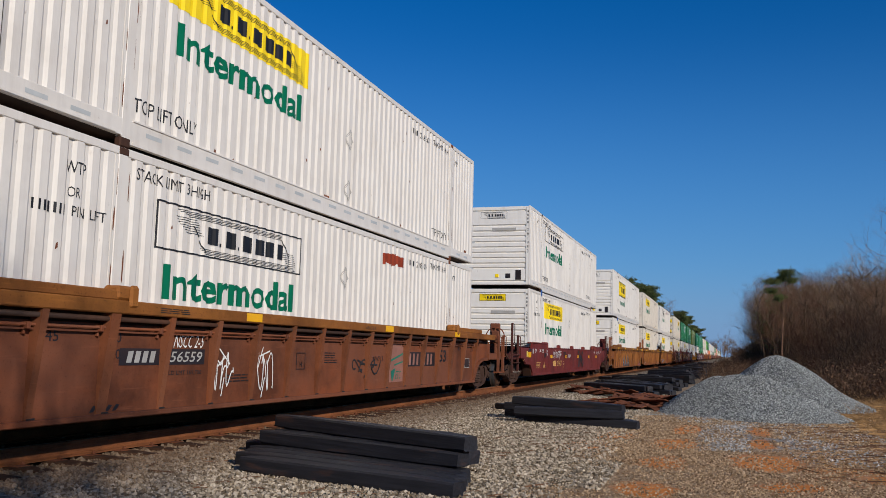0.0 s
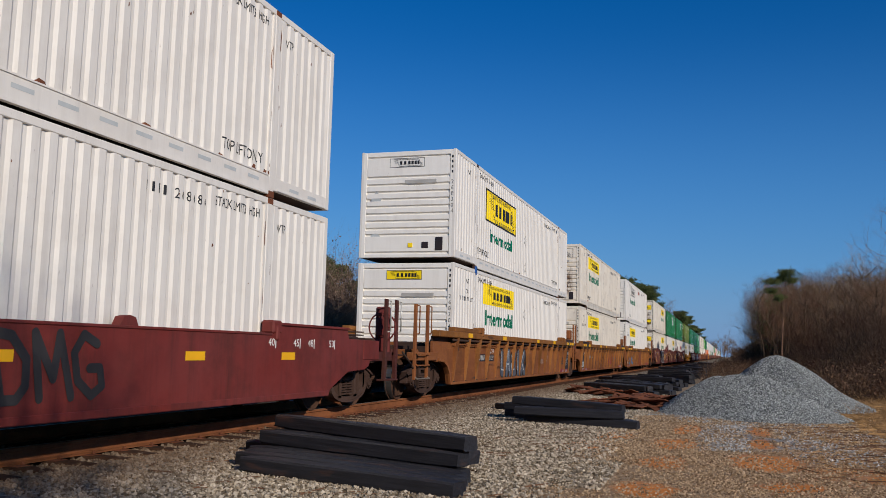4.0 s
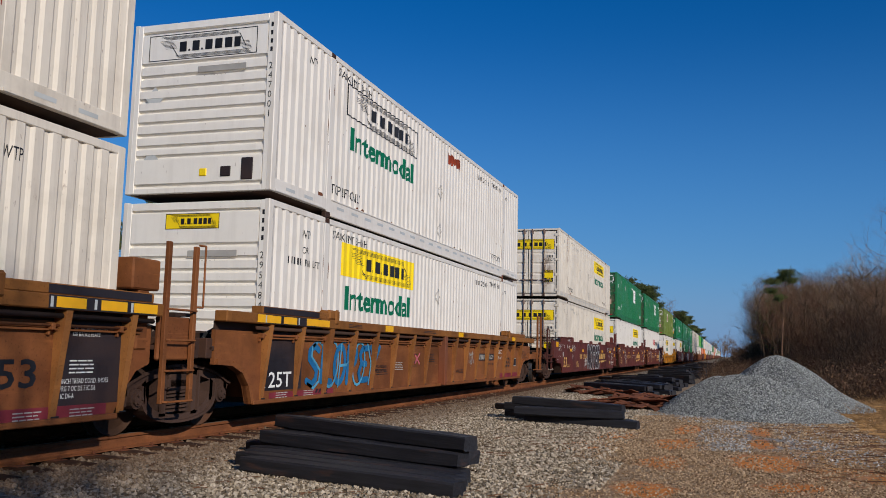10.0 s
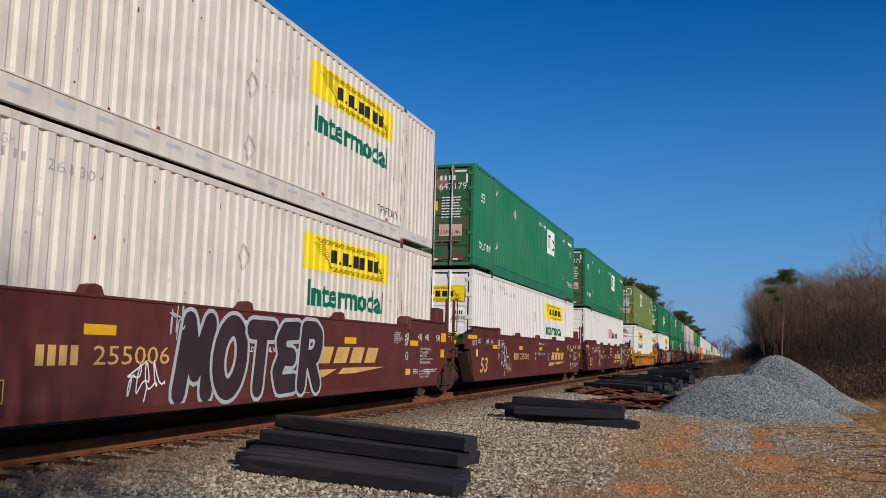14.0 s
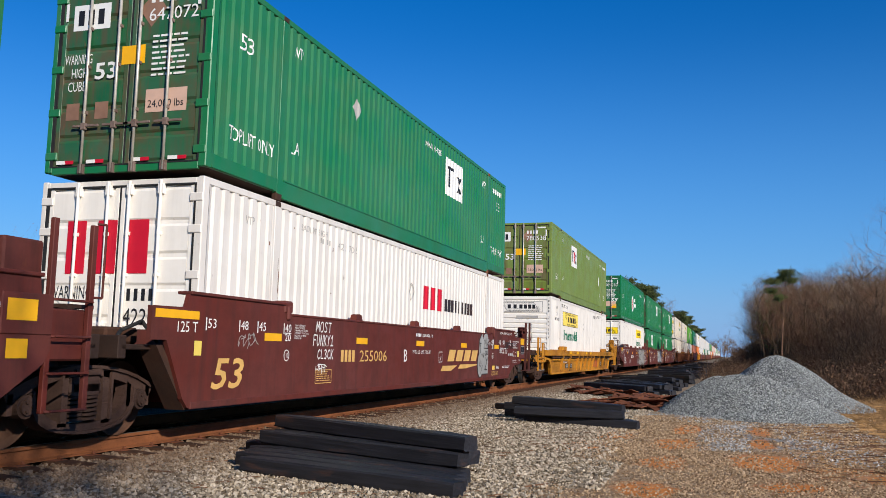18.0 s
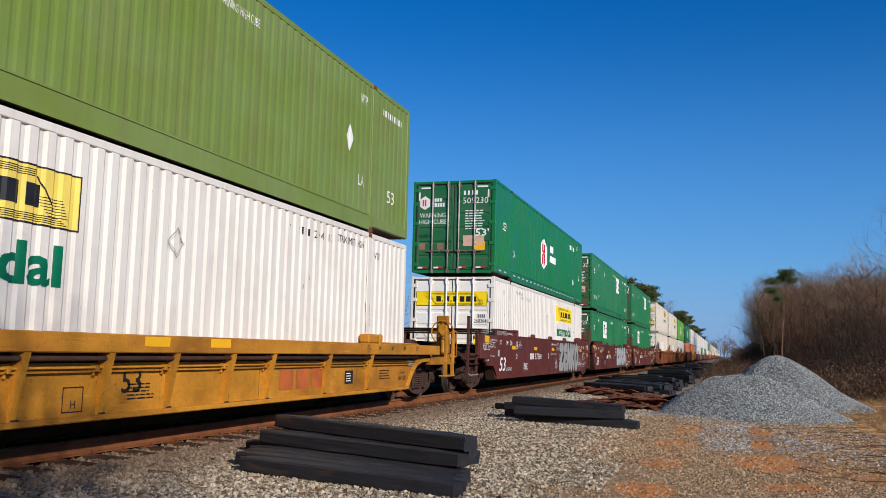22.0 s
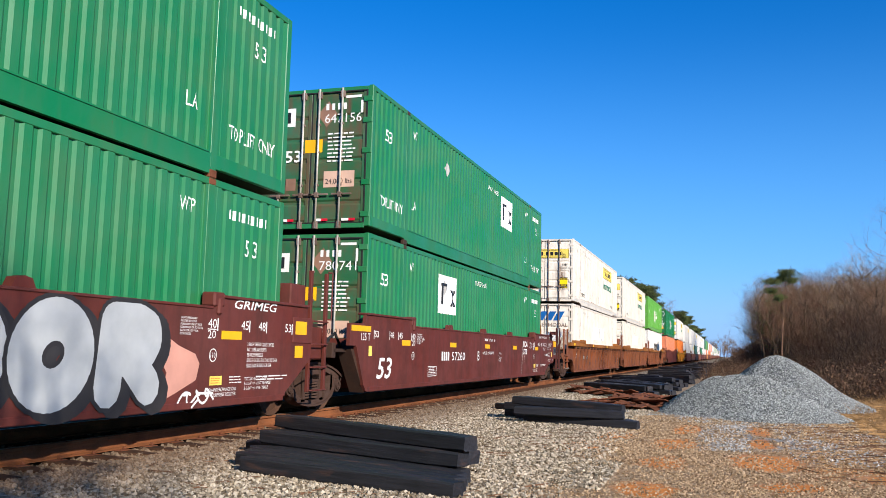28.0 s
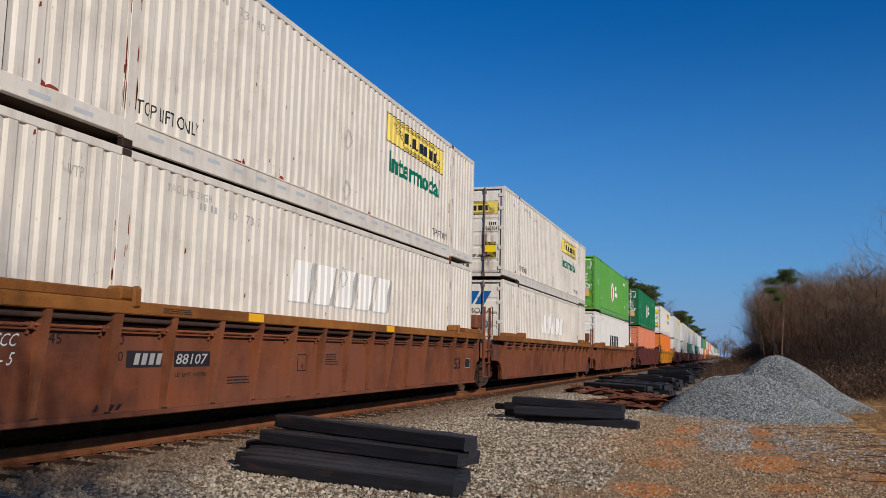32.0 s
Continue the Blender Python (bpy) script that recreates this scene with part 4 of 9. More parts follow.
def truck(car, y, keyed=True):
    """A two-axle truck under a car, with its side frames, springs and wheels."""
    base = put("truck", cached(("bolster",), lambda: finish(boxes((-1.1, 1.1, -0.22, 0.22, 0.50, 0.72), (-0.45, 0.45, -0.3, 0.3, 0.7, 0.86), (-0.9, 0.9, -0.62, -0.5, 0.32, 0.5), (-0.9, 0.9, 0.5, 0.62, 0.32, 0.5), bevel=0.02), "truck", TRUCK)), car, "", pose(0, y, 0))
    for s in (1, -1):
        def frame_mesh():
            bm = bmesh.new()
            x0, x1 = sorted((s * 0.93, s * 1.09))
            arch = [(1.17 * math.sin(a), 0.60 + 0.245 * max(0.0, math.cos(1.25 * a)) ** 1.2) for a in (q * math.pi / 2 / 8 for q in range(-8, 9))]
            under = [(u * 0.93, v - (0.11 + 0.02 * abs(u))) for u, v in reversed(arch)]
            prism(bm, arch + under, x0, x1)
            belly = [(0.80 * math.sin(a), 0.56 - 0.45 * max(0.0, math.cos(a)) ** 0.55) for a in (q * math.pi / 2 / 8 for q in range(-8, 9))]
            prism(bm, [(u * 0.86, v + 0.10) for u, v in reversed(belly)] + belly, x0, x1)
            # lips along the chords stand out from the web
            lip0, lip1 = sorted((s * 1.08, s * 1.125))
            prism(bm, arch + [(u * 0.98, v - 0.035) for u, v in reversed(arch)], lip0, lip1)
            prism(bm, [(u * 0.96, v + 0.03) for u, v in reversed(belly)] + belly, lip0, lip1)
            for y0, y1 in ((-0.40, -0.27), (0.27, 0.40)):
                box(bm, x0, x1, y0, y1, 0.20, 0.78)
                box(bm, lip0, lip1, y0 if y0 < 0 else y1 - 0.03, y0 + 0.03 if y0 < 0 else y1, 0.24, 0.76)
            for y0 in (-0.89, 0.89):
                for d in (-0.17, 0.17):
                    box(bm, x0, x1, y0 + d - 0.035, y0 + d + 0.035, 0.36, 0.62)
            box(bm, lip0, lip1, -0.20, 0.20, 0.74, 0.80)
            return finish(bm, "side_frame", TRUCK)
        put("side_frame", cached(("sframe", s), frame_mesh), base)

        def springs():
            bm = bmesh.new()
            for yy in (-0.118, 0.118):
                for i in range(6):
                    z = 0.27 + i * 0.046
                    bmesh.ops.create_cone(bm, cap_ends=True, segments=14, radius1=0.104, radius2=0.104, depth=0.026, matrix=Matrix.Translation((s * 1.02, yy, z)) @ Matrix.Rotation(0.12, 4, "X"))
            box(bm, min(s * 0.94, s * 1.10), max(s * 0.94, s * 1.10), -0.25, 0.25, 0.54, 0.66, 0.02)
            return finish(bm, "spring_group", TRUCK)
        put("spring_group", cached(("springs", s), springs), base)
        for yy in (-0.89, 0.89):
            def bearing():
                bm = bmesh.new()
                disc(bm, min(s * 0.95, s * 1.13), max(s * 0.95, s * 1.13), yy, WHEEL_R, 0.12, 14)
                disc(bm, min(s * 1.13, s * 1.16), max(s * 1.13, s * 1.16), yy, WHEEL_R, 0.085, 12)
                for k in range(3):
                    a = k * 2.094
                    disc(bm, min(s * 1.16, s * 1.18), max(s * 1.16, s * 1.18), yy + 0.05 * math.cos(a), WHEEL_R + 0.05 * math.sin(a), 0.016, 6)
                return finish(bm, "axle_bearing", TRUCK)
            put("axle_bearing", cached(("bearing", s, yy), bearing), base)
    for yy in (-0.89, 0.89):
        w = put("wheelset", wheelset_mesh(), car, "", pose(0, y + yy, WHEEL_R))
        if keyed:
            ROLLING.append((w, y + yy))


def ladder(car, y, mat, x=1.44, low=0.42, high=2.15, wide=0.42, outer=True):
    """A corner ladder: two stiles, rungs and a bent grab iron."""
    for d in (0, wide):
        put("stile", cached(("stile", y + d, mat.name, low, high, x), lambda: finish(boxes((x - 0.045, x + 0.01, y + d - 0.035, y + d + 0.035, low, high), bevel=0.006), "stile", mat)), car)
    n = 4
    for i in range(n):
        z = low + 0.02 + i * 0.36
        put("rung", cached(("rung", y, i, mat.name, x, low), lambda: finish(rods(0.014, ((x + 0.01, y, z), (x + 0.05, y + 0.03, z), (x + 0.05, y + wide - 0.03, z), (x + 0.01, y + wide, z)), sides=6), "rung", mat)), car)
    z0, z1 = high - 0.75, high + 0.02
    put("grab_iron", cached(("grab", y, mat.name, x, high), lambda: finish(rods(0.013, ((x, y + wide + 0.03, z1), (x + 0.03, y + wide + 0.13, z1), (x + 0.03, y + wide + 0.13, z0), (x, y + wide + 0.03, z0)), sides=6), "grab_iron", mat)), car)


def end_steps(car, f, mat, k, ds, tops, deck, front):
    """Corner posts over the sill, steps between or under them and thin bent grab irons."""
    x = 1.47
    for d, top in zip(ds, tops):
        low = 0.46 if front else deck - 0.1
        put("post", cached(("epost", d, top) + k, lambda: finish(boxes((x - 0.05, x + 0.01, f(d) - 0.045, f(d) + 0.045, low, top), (x + 0.008, x + 0.022, f(d) - 0.015, f(d) + 0.015, deck + 0.08, deck + 0.11), (x + 0.008, x + 0.022, f(d) - 0.015, f(d) + 0.015, deck + 0.22, deck + 0.25), bevel=0.006), "post", mat)), car)
        e = f(d) + 0.13
        put("grab_iron", cached(("egrab", d, top) + k, lambda: finish(rods(0.013, ((x, f(d) + 0.03, top - 0.02), (x + 0.03, e, top - 0.04), (x + 0.03, e, top - 0.62), (x, f(d) + 0.03, top - 0.64)), sides=6), "grab_iron", GALV if mat is RUSTY_MAROON and not front else mat, True)), car)
    a, b = sorted(f(d) for d in ds)
    if front:
        for z in (0.48, 0.76, deck - 0.02):
            put("step_tread", cached(("etread", z) + k, lambda: finish(rods(0.017, ((x, a, z + 0.03), (x + 0.05, a, z), (x + 0.05, b, z), (x, b, z + 0.03)), sides=6), "step_tread", WORN_STEEL if z < 0.7 else mat)), car)
    else:
        a, b = a - 0.04, b + 0.04
        for y, lean in ((a, -0.02), (b, 0.02)):
            def hanger():
                bm = bmesh.new()
                w = 0.10 if y == a else -0.10
                prism(bm, [(y, deck - 0.04), (y + w * 1.3, deck - 0.04), (y + w * 0.9 + lean, 0.50), (y + lean, 0.50)], x - 0.06, x)
                return finish(bm, "step_hanger", mat)
            put("step_hanger", cached(("ehang", y) + k, hanger), car)
        put("step_tread", cached(("etread",) + k, lambda: finish(boxes((x - 0.16, x + 0.02, a - 0.03, b + 0.03, 0.48, 0.515), bevel=0.008), "step_tread", mat)), car)


def brake_wheel(car, y, mat):
    def make():
        bm = bmesh.new()
        c = Vector((1.28, y, 1.52))
        pts = [c + Vector((0.28 * math.cos(a * math.tau / 16), 0, 0.28 * math.sin(a * math.tau / 16))) for a in range(17)]
        for a, b in zip(pts, pts[1:]):
            rod(bm, a, b, 0.016, 6)
        for k in range(4):
            rod(bm, c, pts[k * 4], 0.012, 6)
        rod(bm, c - Vector((0, 0.08, 0)), c + Vector((0, 0.08, 0)), 0.05, 10)
        return finish(bm, "brake_wheel", mat)
    put("brake_wheel", cached(("bw", y, mat.name), make), car)
    put("brake_post", cached(("bwp", y, mat.name), lambda: finish(boxes((1.10, 1.40, y + 0.06, y + 0.16, 1.0, 1.92), (1.16, 1.40, y - 0.04, y + 0.06, 1.34, 1.70), (1.22, 1.34, y - 0.02, y + 0.02, 1.02, 1.34), bevel=0.03), "brake_post", mat)), car)


def car_end(car, front, style, mat, joint, top):
    """Deck, sills, coupler and ladders of one end. front: the end that leads."""
    f = (lambda d: Y(-d)) if front else (lambda d: Y(CL + d))
    span = lambda a, b: tuple(sorted((f(a), f(b))))
    k = (front, style, mat.name, joint)
    deck = 1.02 if style != "low" else 0.92
    lim = 1.62 if joint else 2.95
    put("end_deck", cached(("deck",) + k, lambda: finish(boxes((-1.36, 1.36, *span(0.15, 1.5), deck, deck + 0.06), (-1.36, 1.36, *span(1.42, 1.56), deck - 0.1, deck + 0.16), (-0.4, 0.4, *span(0.1, lim), 0.78, deck), bevel=0.01), "end_deck", DARK_STEEL)), car)
    put("bulkhead", cached(("bulk",) + k, lambda: finish(boxes((-1.36, 1.36, *span(0.08, 0.16), 0.36, deck + 0.25)), "bulkhead", mat)), car)
    put("end_gear", cached(("gear",) + k, lambda: finish(boxes((-0.9, -0.3, *span(0.4, 1.2), deck + 0.06, deck + 0.32), (0.2, 0.85, *span(0.55, 1.15), deck + 0.06, deck + 0.26), (-0.2, 0.1, *span(0.3, 1.35), deck + 0.06, deck + 0.18), bevel=0.03), "end_gear", DARK_STEEL)), car)
    put("air_hose", cached(("hose",) + k, lambda: finish(rods(0.025, ((0.9, f(0.25), deck + 0.1), (1.0, f(0.7), deck + 0.34), (1.1, f(1.2), deck + 0.22), (1.15, f(1.5), deck - 0.05)), sides=6), "air_hose", RUBBER, True)), car)
    if joint:
        if not front:
            ladder(car, f(0.66), mat, 1.49, 0.40, 2.3, 0.56)
            put("end_box", cached(("ebox",) + k, lambda: finish(boxes((0.70, 1.42, *span(0.10, 0.60), deck + 0.68, deck + 1.04), (0.75, 0.90, *span(0.25, 0.40), deck, deck + 0.68), (1.22, 1.40, *span(0.25, 0.45), deck, deck + 0.68), (1.36, 1.43, *span(0.62, 1.24), deck - 0.12, deck + 0.40), bevel=0.02), "end_box", mat)), car)
            put("cross_walk", cached(("walkway",) + k, lambda: finish(boxes((-1.3, 1.3, *span(1.1, 1.5), deck + 0.42, deck + 0.46), (1.2, 1.3, *span(1.1, 1.2), deck, deck + 0.42), (-1.3, -1.2, *span(1.1, 1.2), deck, deck + 0.42)), "cross_walk", DARK_STEEL)), car)
        return
    put("end_sill", cached(("esill",) + k, lambda: finish(boxes((-1.42, 1.42, *span(2.85, 2.97), deck - 0.14, deck + 0.08), (-1.0, 1.0, *span(1.56, 2.85), deck + 0.02, deck + 0.05), (1.28, 1.42, *span(1.5, 3.2), deck - 0.16, deck + 0.02), (-1.42, -1.28, *span(1.5, 3.2), deck - 0.16, deck + 0.02), bevel=0.012), "end_sill", mat if style != "smooth" else RUSTY_MAROON)), car)
    put("coupler", cached(("coup",) + k, lambda: finish(boxes((-0.11, 0.11, *span(2.6, 3.45), 0.78, 0.98), (-0.2, 0.2, *span(3.3, 3.68), 0.74, 1.02), bevel=0.03), "coupler", DARK_STEEL)), car)
    tops = ((1.62, 1.44) if style == "low" else (2.06, 2.08) if style == "ribbed" else (1.98, 1.62)) if front else ((1.55, 1.58) if mat is BROWN_CAR or style == "low" else (2.37, 2.36) if mat is TAN_CAR else (2.06, 2.07))
    end_steps(car, f, RUSTY_MAROON if style == "smooth" else DARK_STEEL if front and mat is MAROON else mat, k, (3.15, 2.36) if front else (2.58, 3.13) if mat is TAN_CAR else (2.42, 2.98), tops, deck, front)
    if front:
        put("uncoupling_lever", cached(("pbrace",) + k, lambda: finish(rods(0.022, ((1.40, f(3.75), deck + 0.02), (1.44, f(3.3), deck - 0.25), (1.44, f(3.1), deck - 0.36)), sides=6), "uncoupling_lever", DARK_STEEL, True)), car)
    put("brake_cylinder", cached(("bcyl",) + k, lambda: finish(rods(0.13, ((-0.55, f(1.75), deck + 0.22), (-0.55, f(2.45), deck + 0.22)), sides=14), "brake_cylinder", DARK_STEEL, True)), car)
    put("uncoupling_rod", cached(("urod",) + k, lambda: finish(rods(0.016, ((1.45, f(2.95), deck - 0.05), (1.2, f(3.15), deck - 0.05), (0.25, f(3.2), deck - 0.02), (0.1, f(3.3), deck + 0.05)), sides=6), "uncoupling_rod", DARK_STEEL)), car)
    put("hand_rail", cached(("hrail",) + k, lambda: finish(rods(0.016, ((-1.3, f(2.9), deck), (-1.3, f(2.85), deck + 1.0), (-0.9, f(2.85), deck + 1.0), (-0.9, f(2.85), deck)), sides=6), "hand_rail", mat)), car)
    if not front and mat is not TAN_CAR:
        brake_wheel(car, f(2.66), mat)


def stencil(car, x, name, key, make, ink, lift=0.003, label=""):
    return sign(name, key, make, ink, car, "side", x, lift, False, label)


def smooth_car(mat, front_joint, rear_joint, label, near=True, lower=0.0):
    """A well car with flat sheet sides."""
    car = tagged(new("well_car"), label, "well car", "cars of the freight train")
    k = mat.name
    R = CL
    nose = [(-0.55, 1.54), (-1.22, 1.53), (-1.22, 1.14), (-0.92, 1.14), (-0.54, 0.44), (-0.43, 0.33)] if front_joint else [(-0.55, 1.54), (-2.25, 1.53), (-2.25, 0.91), (-1.74, 0.89), (-1.68, 0.80), (-1.53, 0.78), (-1.49, 0.71), (-0.80, 0.69), (-0.43, 0.42), (-0.40, 0.33)]
    tail = [(R - 0.22, 0.33), (R - 0.13, 0.43), (R + 0.58, 0.87), (R + 0.66, 1.0), (R + 0.66, 1.53), (R + 0.5, 1.54)] if rear_joint else [(R - 0.22, 0.33), (R - 0.11, 0.43), (R + 0.55, 0.69), (R + 1.27, 0.72), (R + 1.46, 0.78), (R + 1.52, 0.87), (R + 1.90, 0.89), (R + 1.90, 1.54), (R + 0.55, 1.55)]
    outline = nose + tail + [(R + 0.48, 1.70), (R - 1.95, 1.71), (R - 2.1, 1.57), (2.1, 1.57), (1.95, 1.71), (-0.5, 1.70)]
    k = (mat.name, front_joint, rear_joint)
    pts = [(Y(a), b) for a, b in outline]
    for s in (1, -1):
        x0, x1 = sorted((s * 1.46, s * 1.52))

        def side():
            bm = prism(bmesh.new(), pts, x0, x1)
            return finish(bm, "side_wall", mat)
        put("side_wall", cached(("sm_side", s) + k, side), car)
        put("side_sill", cached(("sm_sill", s) + k, lambda: finish(boxes((*sorted((s * 1.40, s * 1.528)), Y(-0.38), Y(R - 0.20), 0.31, 0.40), bevel=0.01), "side_sill", mat)), car)
        put("top_lip", cached(("sm_lip", s) + k, lambda: finish(boxes((*sorted((s * 1.36, s * 1.535)), Y(2.15), Y(R - 2.15), 1.55, 1.585), (*sorted((s * 1.34, s * 1.55)), Y(-0.5), Y(1.95), 1.70, 1.74),
            (*sorted((s * 1.34, s * 1.55)), Y(R - 1.95), Y(R + 0.5), 1.70, 1.74), bevel=0.008), "top_lip", mat)), car)
        for y in (4.73, 7.8, 10.86):
            put("guide_tab", cached(("tab", s, y) + k, lambda: finish(prism(bmesh.new(), [(Y(y) - 0.16, 1.57), (Y(y) + 0.16, 1.57), (Y(y) + 0.10, 1.68), (Y(y), 1.70), (Y(y) - 0.10, 1.68)], *sorted((s * 1.38, s * 1.5))), "guide_tab", mat)), car)
        for y in (2.02, R - 2.02):
            put("guide_block", cached(("gb", s, y) + k, lambda: finish(boxes((*sorted((s * 1.33, s * 1.54)), Y(y) - 0.13, Y(y) + 0.13, 1.58, 1.77), (*sorted((s * 1.50, s * 1.56)), Y(y) - 0.05, Y(y) + 0.05, 1.48, 1.7), bevel=0.025), "guide_block", mat)), car)
        for y in (-0.72,):
            put("arch_brace", cached(("brace", s, y) + k, lambda: finish(prism(bmesh.new(), [(Y(y) + (0.30 if y < 0 else -0.30), 0.30), (Y(y) + (0.36 if y < 0 else -0.36), 0.34), (Y(y) - (0.20 if y < 0 else -0.20), 1.08), (Y(y) - (0.32 if y < 0 else -0.32), 1.08)], *sorted((s * 1.2, s * 1.47))), "arch_brace", DARK_STEEL)), car)
    for a, b, z, on in ((-2.25, -1.24, 0.90, not front_joint), (R + 1.19, R + 1.91, 0.89, not rear_joint), (R + 0.02, R + 0.66, 1.15, rear_joint)):
        if on:
            put("end_plate", cached(("sm_plate", a) + k, lambda: finish(boxes((1.5, 1.534, Y(a), Y(b), z, 1.54), bevel=0.01), "end_plate", mat)), car)
    for a, b, on in ((-2.05, -0.6, not front_joint), (R + 0.4, R + 1.3, not rear_joint)):
        if on:
            for i in range(3):
                put("grating", cached(("sm_grate", a, i), lambda: finish(boxes((-1.4, 1.47, Y(a), Y(b), 1.565 + 0.055 * i, 1.585 + 0.055 * i)), "grating", DARK_STEEL)), car)
    put("well_floor", cached(("wfloor",), lambda: finish(boxes((-1.29, 1.29, Y(-0.1), Y(R + 0.1), 0.28, 0.385)), "well_floor", DARK_STEEL)), car)
    car_end(car, True, "smooth", mat, front_joint, 1.5), car_end(car, False, "smooth", mat, rear_joint, 1.5)
    truck(car, Y(-1.7 if front_joint else -1.53), near)
    if not rear_joint:
        truck(car, Y(R + 1.53), near)
    if lower:
        for ob in car.children:
            if ob.name.split(".")[0] in ("side_wall", "top_lip", "guide_tab", "guide_block", "end_plate", "grating"):
                ob.data = ob.data.copy()
                for v in ob.data.vertices:
                    v.co.z -= lower * min(1.0, max(0.0, (v.co.z - 0.9) / 0.3))
    return car


def rib_mesh(s, z0, z1, mat, w=0.15):
    def make():
        bm = bmesh.new()
        a, b = s * 1.365, s * 1.515
        c = s * 1.385
        vs = [bm.verts.new(p) for p in ((a, -w / 2, z0), (c, -w / 2, z0), (b, -w / 2, z1), (a, -w / 2, z1), (a, w / 2, z0), (c, w / 2, z0), (b, w / 2, z1), (a, w / 2, z1))]
        for q in ((0, 1, 2, 3), (7, 6, 5, 4), (1, 5, 6, 2), (0, 4, 5, 1), (3, 2, 6, 7)):
            bm.faces.new([vs[i] for i in q])
        bmesh.ops.recalc_face_normals(bm, faces=bm.faces[:])
        return finish(bm, "side_post", mat)
    return cached(("rib", s, z0, z1, mat.name, w), make)


def ribbed_car(mat, front_joint, rear_joint, label, low=False, near=True, chord=None):
    """A well car whose sides are stiffened by posts under a box top chord."""
    car = tagged(new("well_car"), label, "well car", "cars of the freight train")
    k, R = (mat.name, low, front_joint, rear_joint), CL
    chord = chord or mat
    post = {BROWN_CAR: POST_LIT_RUST, TAN_CAR: POST_TAN}.get(mat, mat)
    top, under = (1.19, 0.985) if low else (1.55, 1.405)
    arch, slot = 0.84, 0.11
    f0 = -1.38 if front_joint else -1.72
    r0 = R + 0.55 if rear_joint else R + 1.72
    nose = [(f0, under - slot), (f0, arch), (-1.0, 0.82), (-0.74, 0.72), (-0.56, 0.54), (-0.46, 0.29)]
    tail = [(R - 0.05, 0.29), (R + 0.12, 0.56), (R + 0.32, 0.78), (r0, 0.86), (r0, under - slot)] if rear_joint else [(R + 0.02, 0.29), (R + 0.15, 0.44), (R + 0.33, 0.62), (R + 0.55, 0.76), (R + 0.85, 0.825), (r0, arch), (r0, under - slot)]
    outline = nose + tail
    pts = [(Y(a), b) for a, b in outline]
    ribs = [1.73, 3.49, 5.55, 6.75, 7.93, 9.2, 10.3, 12.2, 14.0] if low else [(-0.29 if mat is BROWN_CAR else -0.13) + i * (1.028 if mat is BROWN_CAR else 1.022) for i in range(17)]
    for s in (1, -1):
        put("side_wall", cached(("rb_side", s) + k, lambda: finish(prism(bmesh.new(), pts, *sorted((s * 1.31, s * 1.37))), "side_wall", mat)), car)
        put("top_chord", cached(("rb_top", s) + k, lambda: finish(boxes((*sorted((s * 1.34, s * 1.53)), Y(f0), Y(r0), under, top), bevel=0.012), "top_chord", chord)), car)
        put("side_sill", cached(("rb_sill", s) + k, lambda: finish(boxes((*sorted((s * 1.31, s * 1.44)), Y(-0.44), Y(R + (-0.03 if rear_joint else 0.02)), 0.275, 0.335), bevel=0.01), "side_sill", mat)), car)
        # dark strip added behind the pipe stands for the shade inside the open slot
        put("slot_plate", cached(("rb_slot", s) + k, lambda: finish(boxes((*sorted((s * 1.30, s * 1.32)), Y(f0 + 0.05), Y(r0 - 0.05), under - 0.13, under + 0.01)), "slot_plate", DARK_STEEL)), car)
        put("brake_pipe", cached(("rb_pipe2", s) + k, lambda: finish(rods(0.016, ((s * 1.43, Y(-0.3), under - 0.155), (s * 1.43, Y(R + 0.3), under - 0.155)), sides=6), "brake_pipe", mat, True)), car)
        put("pipe_shelf", cached(("rb_shelf", s) + k, lambda: finish(boxes((*sorted((s * 1.365, s * 1.42)), Y(-0.3), Y(R + 0.3), under - 0.205, under - 0.185)), "pipe_shelf", mat)), car)
        put("brake_pipe", cached(("rb_pipe", s) + k, lambda: finish(rods(0.028, ((s * 1.46, Y(-0.5), under - 0.06), (s * 1.46, Y(R + 0.45), under - 0.06)), sides=8), "brake_pipe", DARK_STEEL, True)), car)

        def arch_rim(sgn, o, row):
            bm = bmesh.new()
            a = [(o - sgn * d, z) for d, z in row]
            for (p, q), (r, t) in zip(a, a[1:]):
                n = Vector((t - q, -(r - p))).normalized() * 0.07
                if n.y < 0 and abs(n.y) > 0.02 or (abs(n.y) <= 0.02 and n.x * sgn < 0):
                    n = -n
                prism(bm, [(Y(p), q), (Y(r), t), (Y(r) + n.x, t + n.y), (Y(p) + n.x, q + n.y)], *sorted((s * 1.30, s * 1.42)))
            return finish(bm, "arch_rim", mat)
        put("arch_rim", cached(("rb_arch", s) + k, lambda: arch_rim(1, 0, ((0.46, 0.29), (0.56, 0.54), (0.74, 0.72), (1.0, 0.82), (1.36, 0.84)))), car)
        if not rear_joint:
            put("arch_rim", cached(("rb_arch2", s) + k, lambda: arch_rim(-1, R, ((0.02, 0.29), (0.15, 0.44), (0.33, 0.62), (0.55, 0.76), (0.85, 0.825), (1.36, 0.84)))), car)
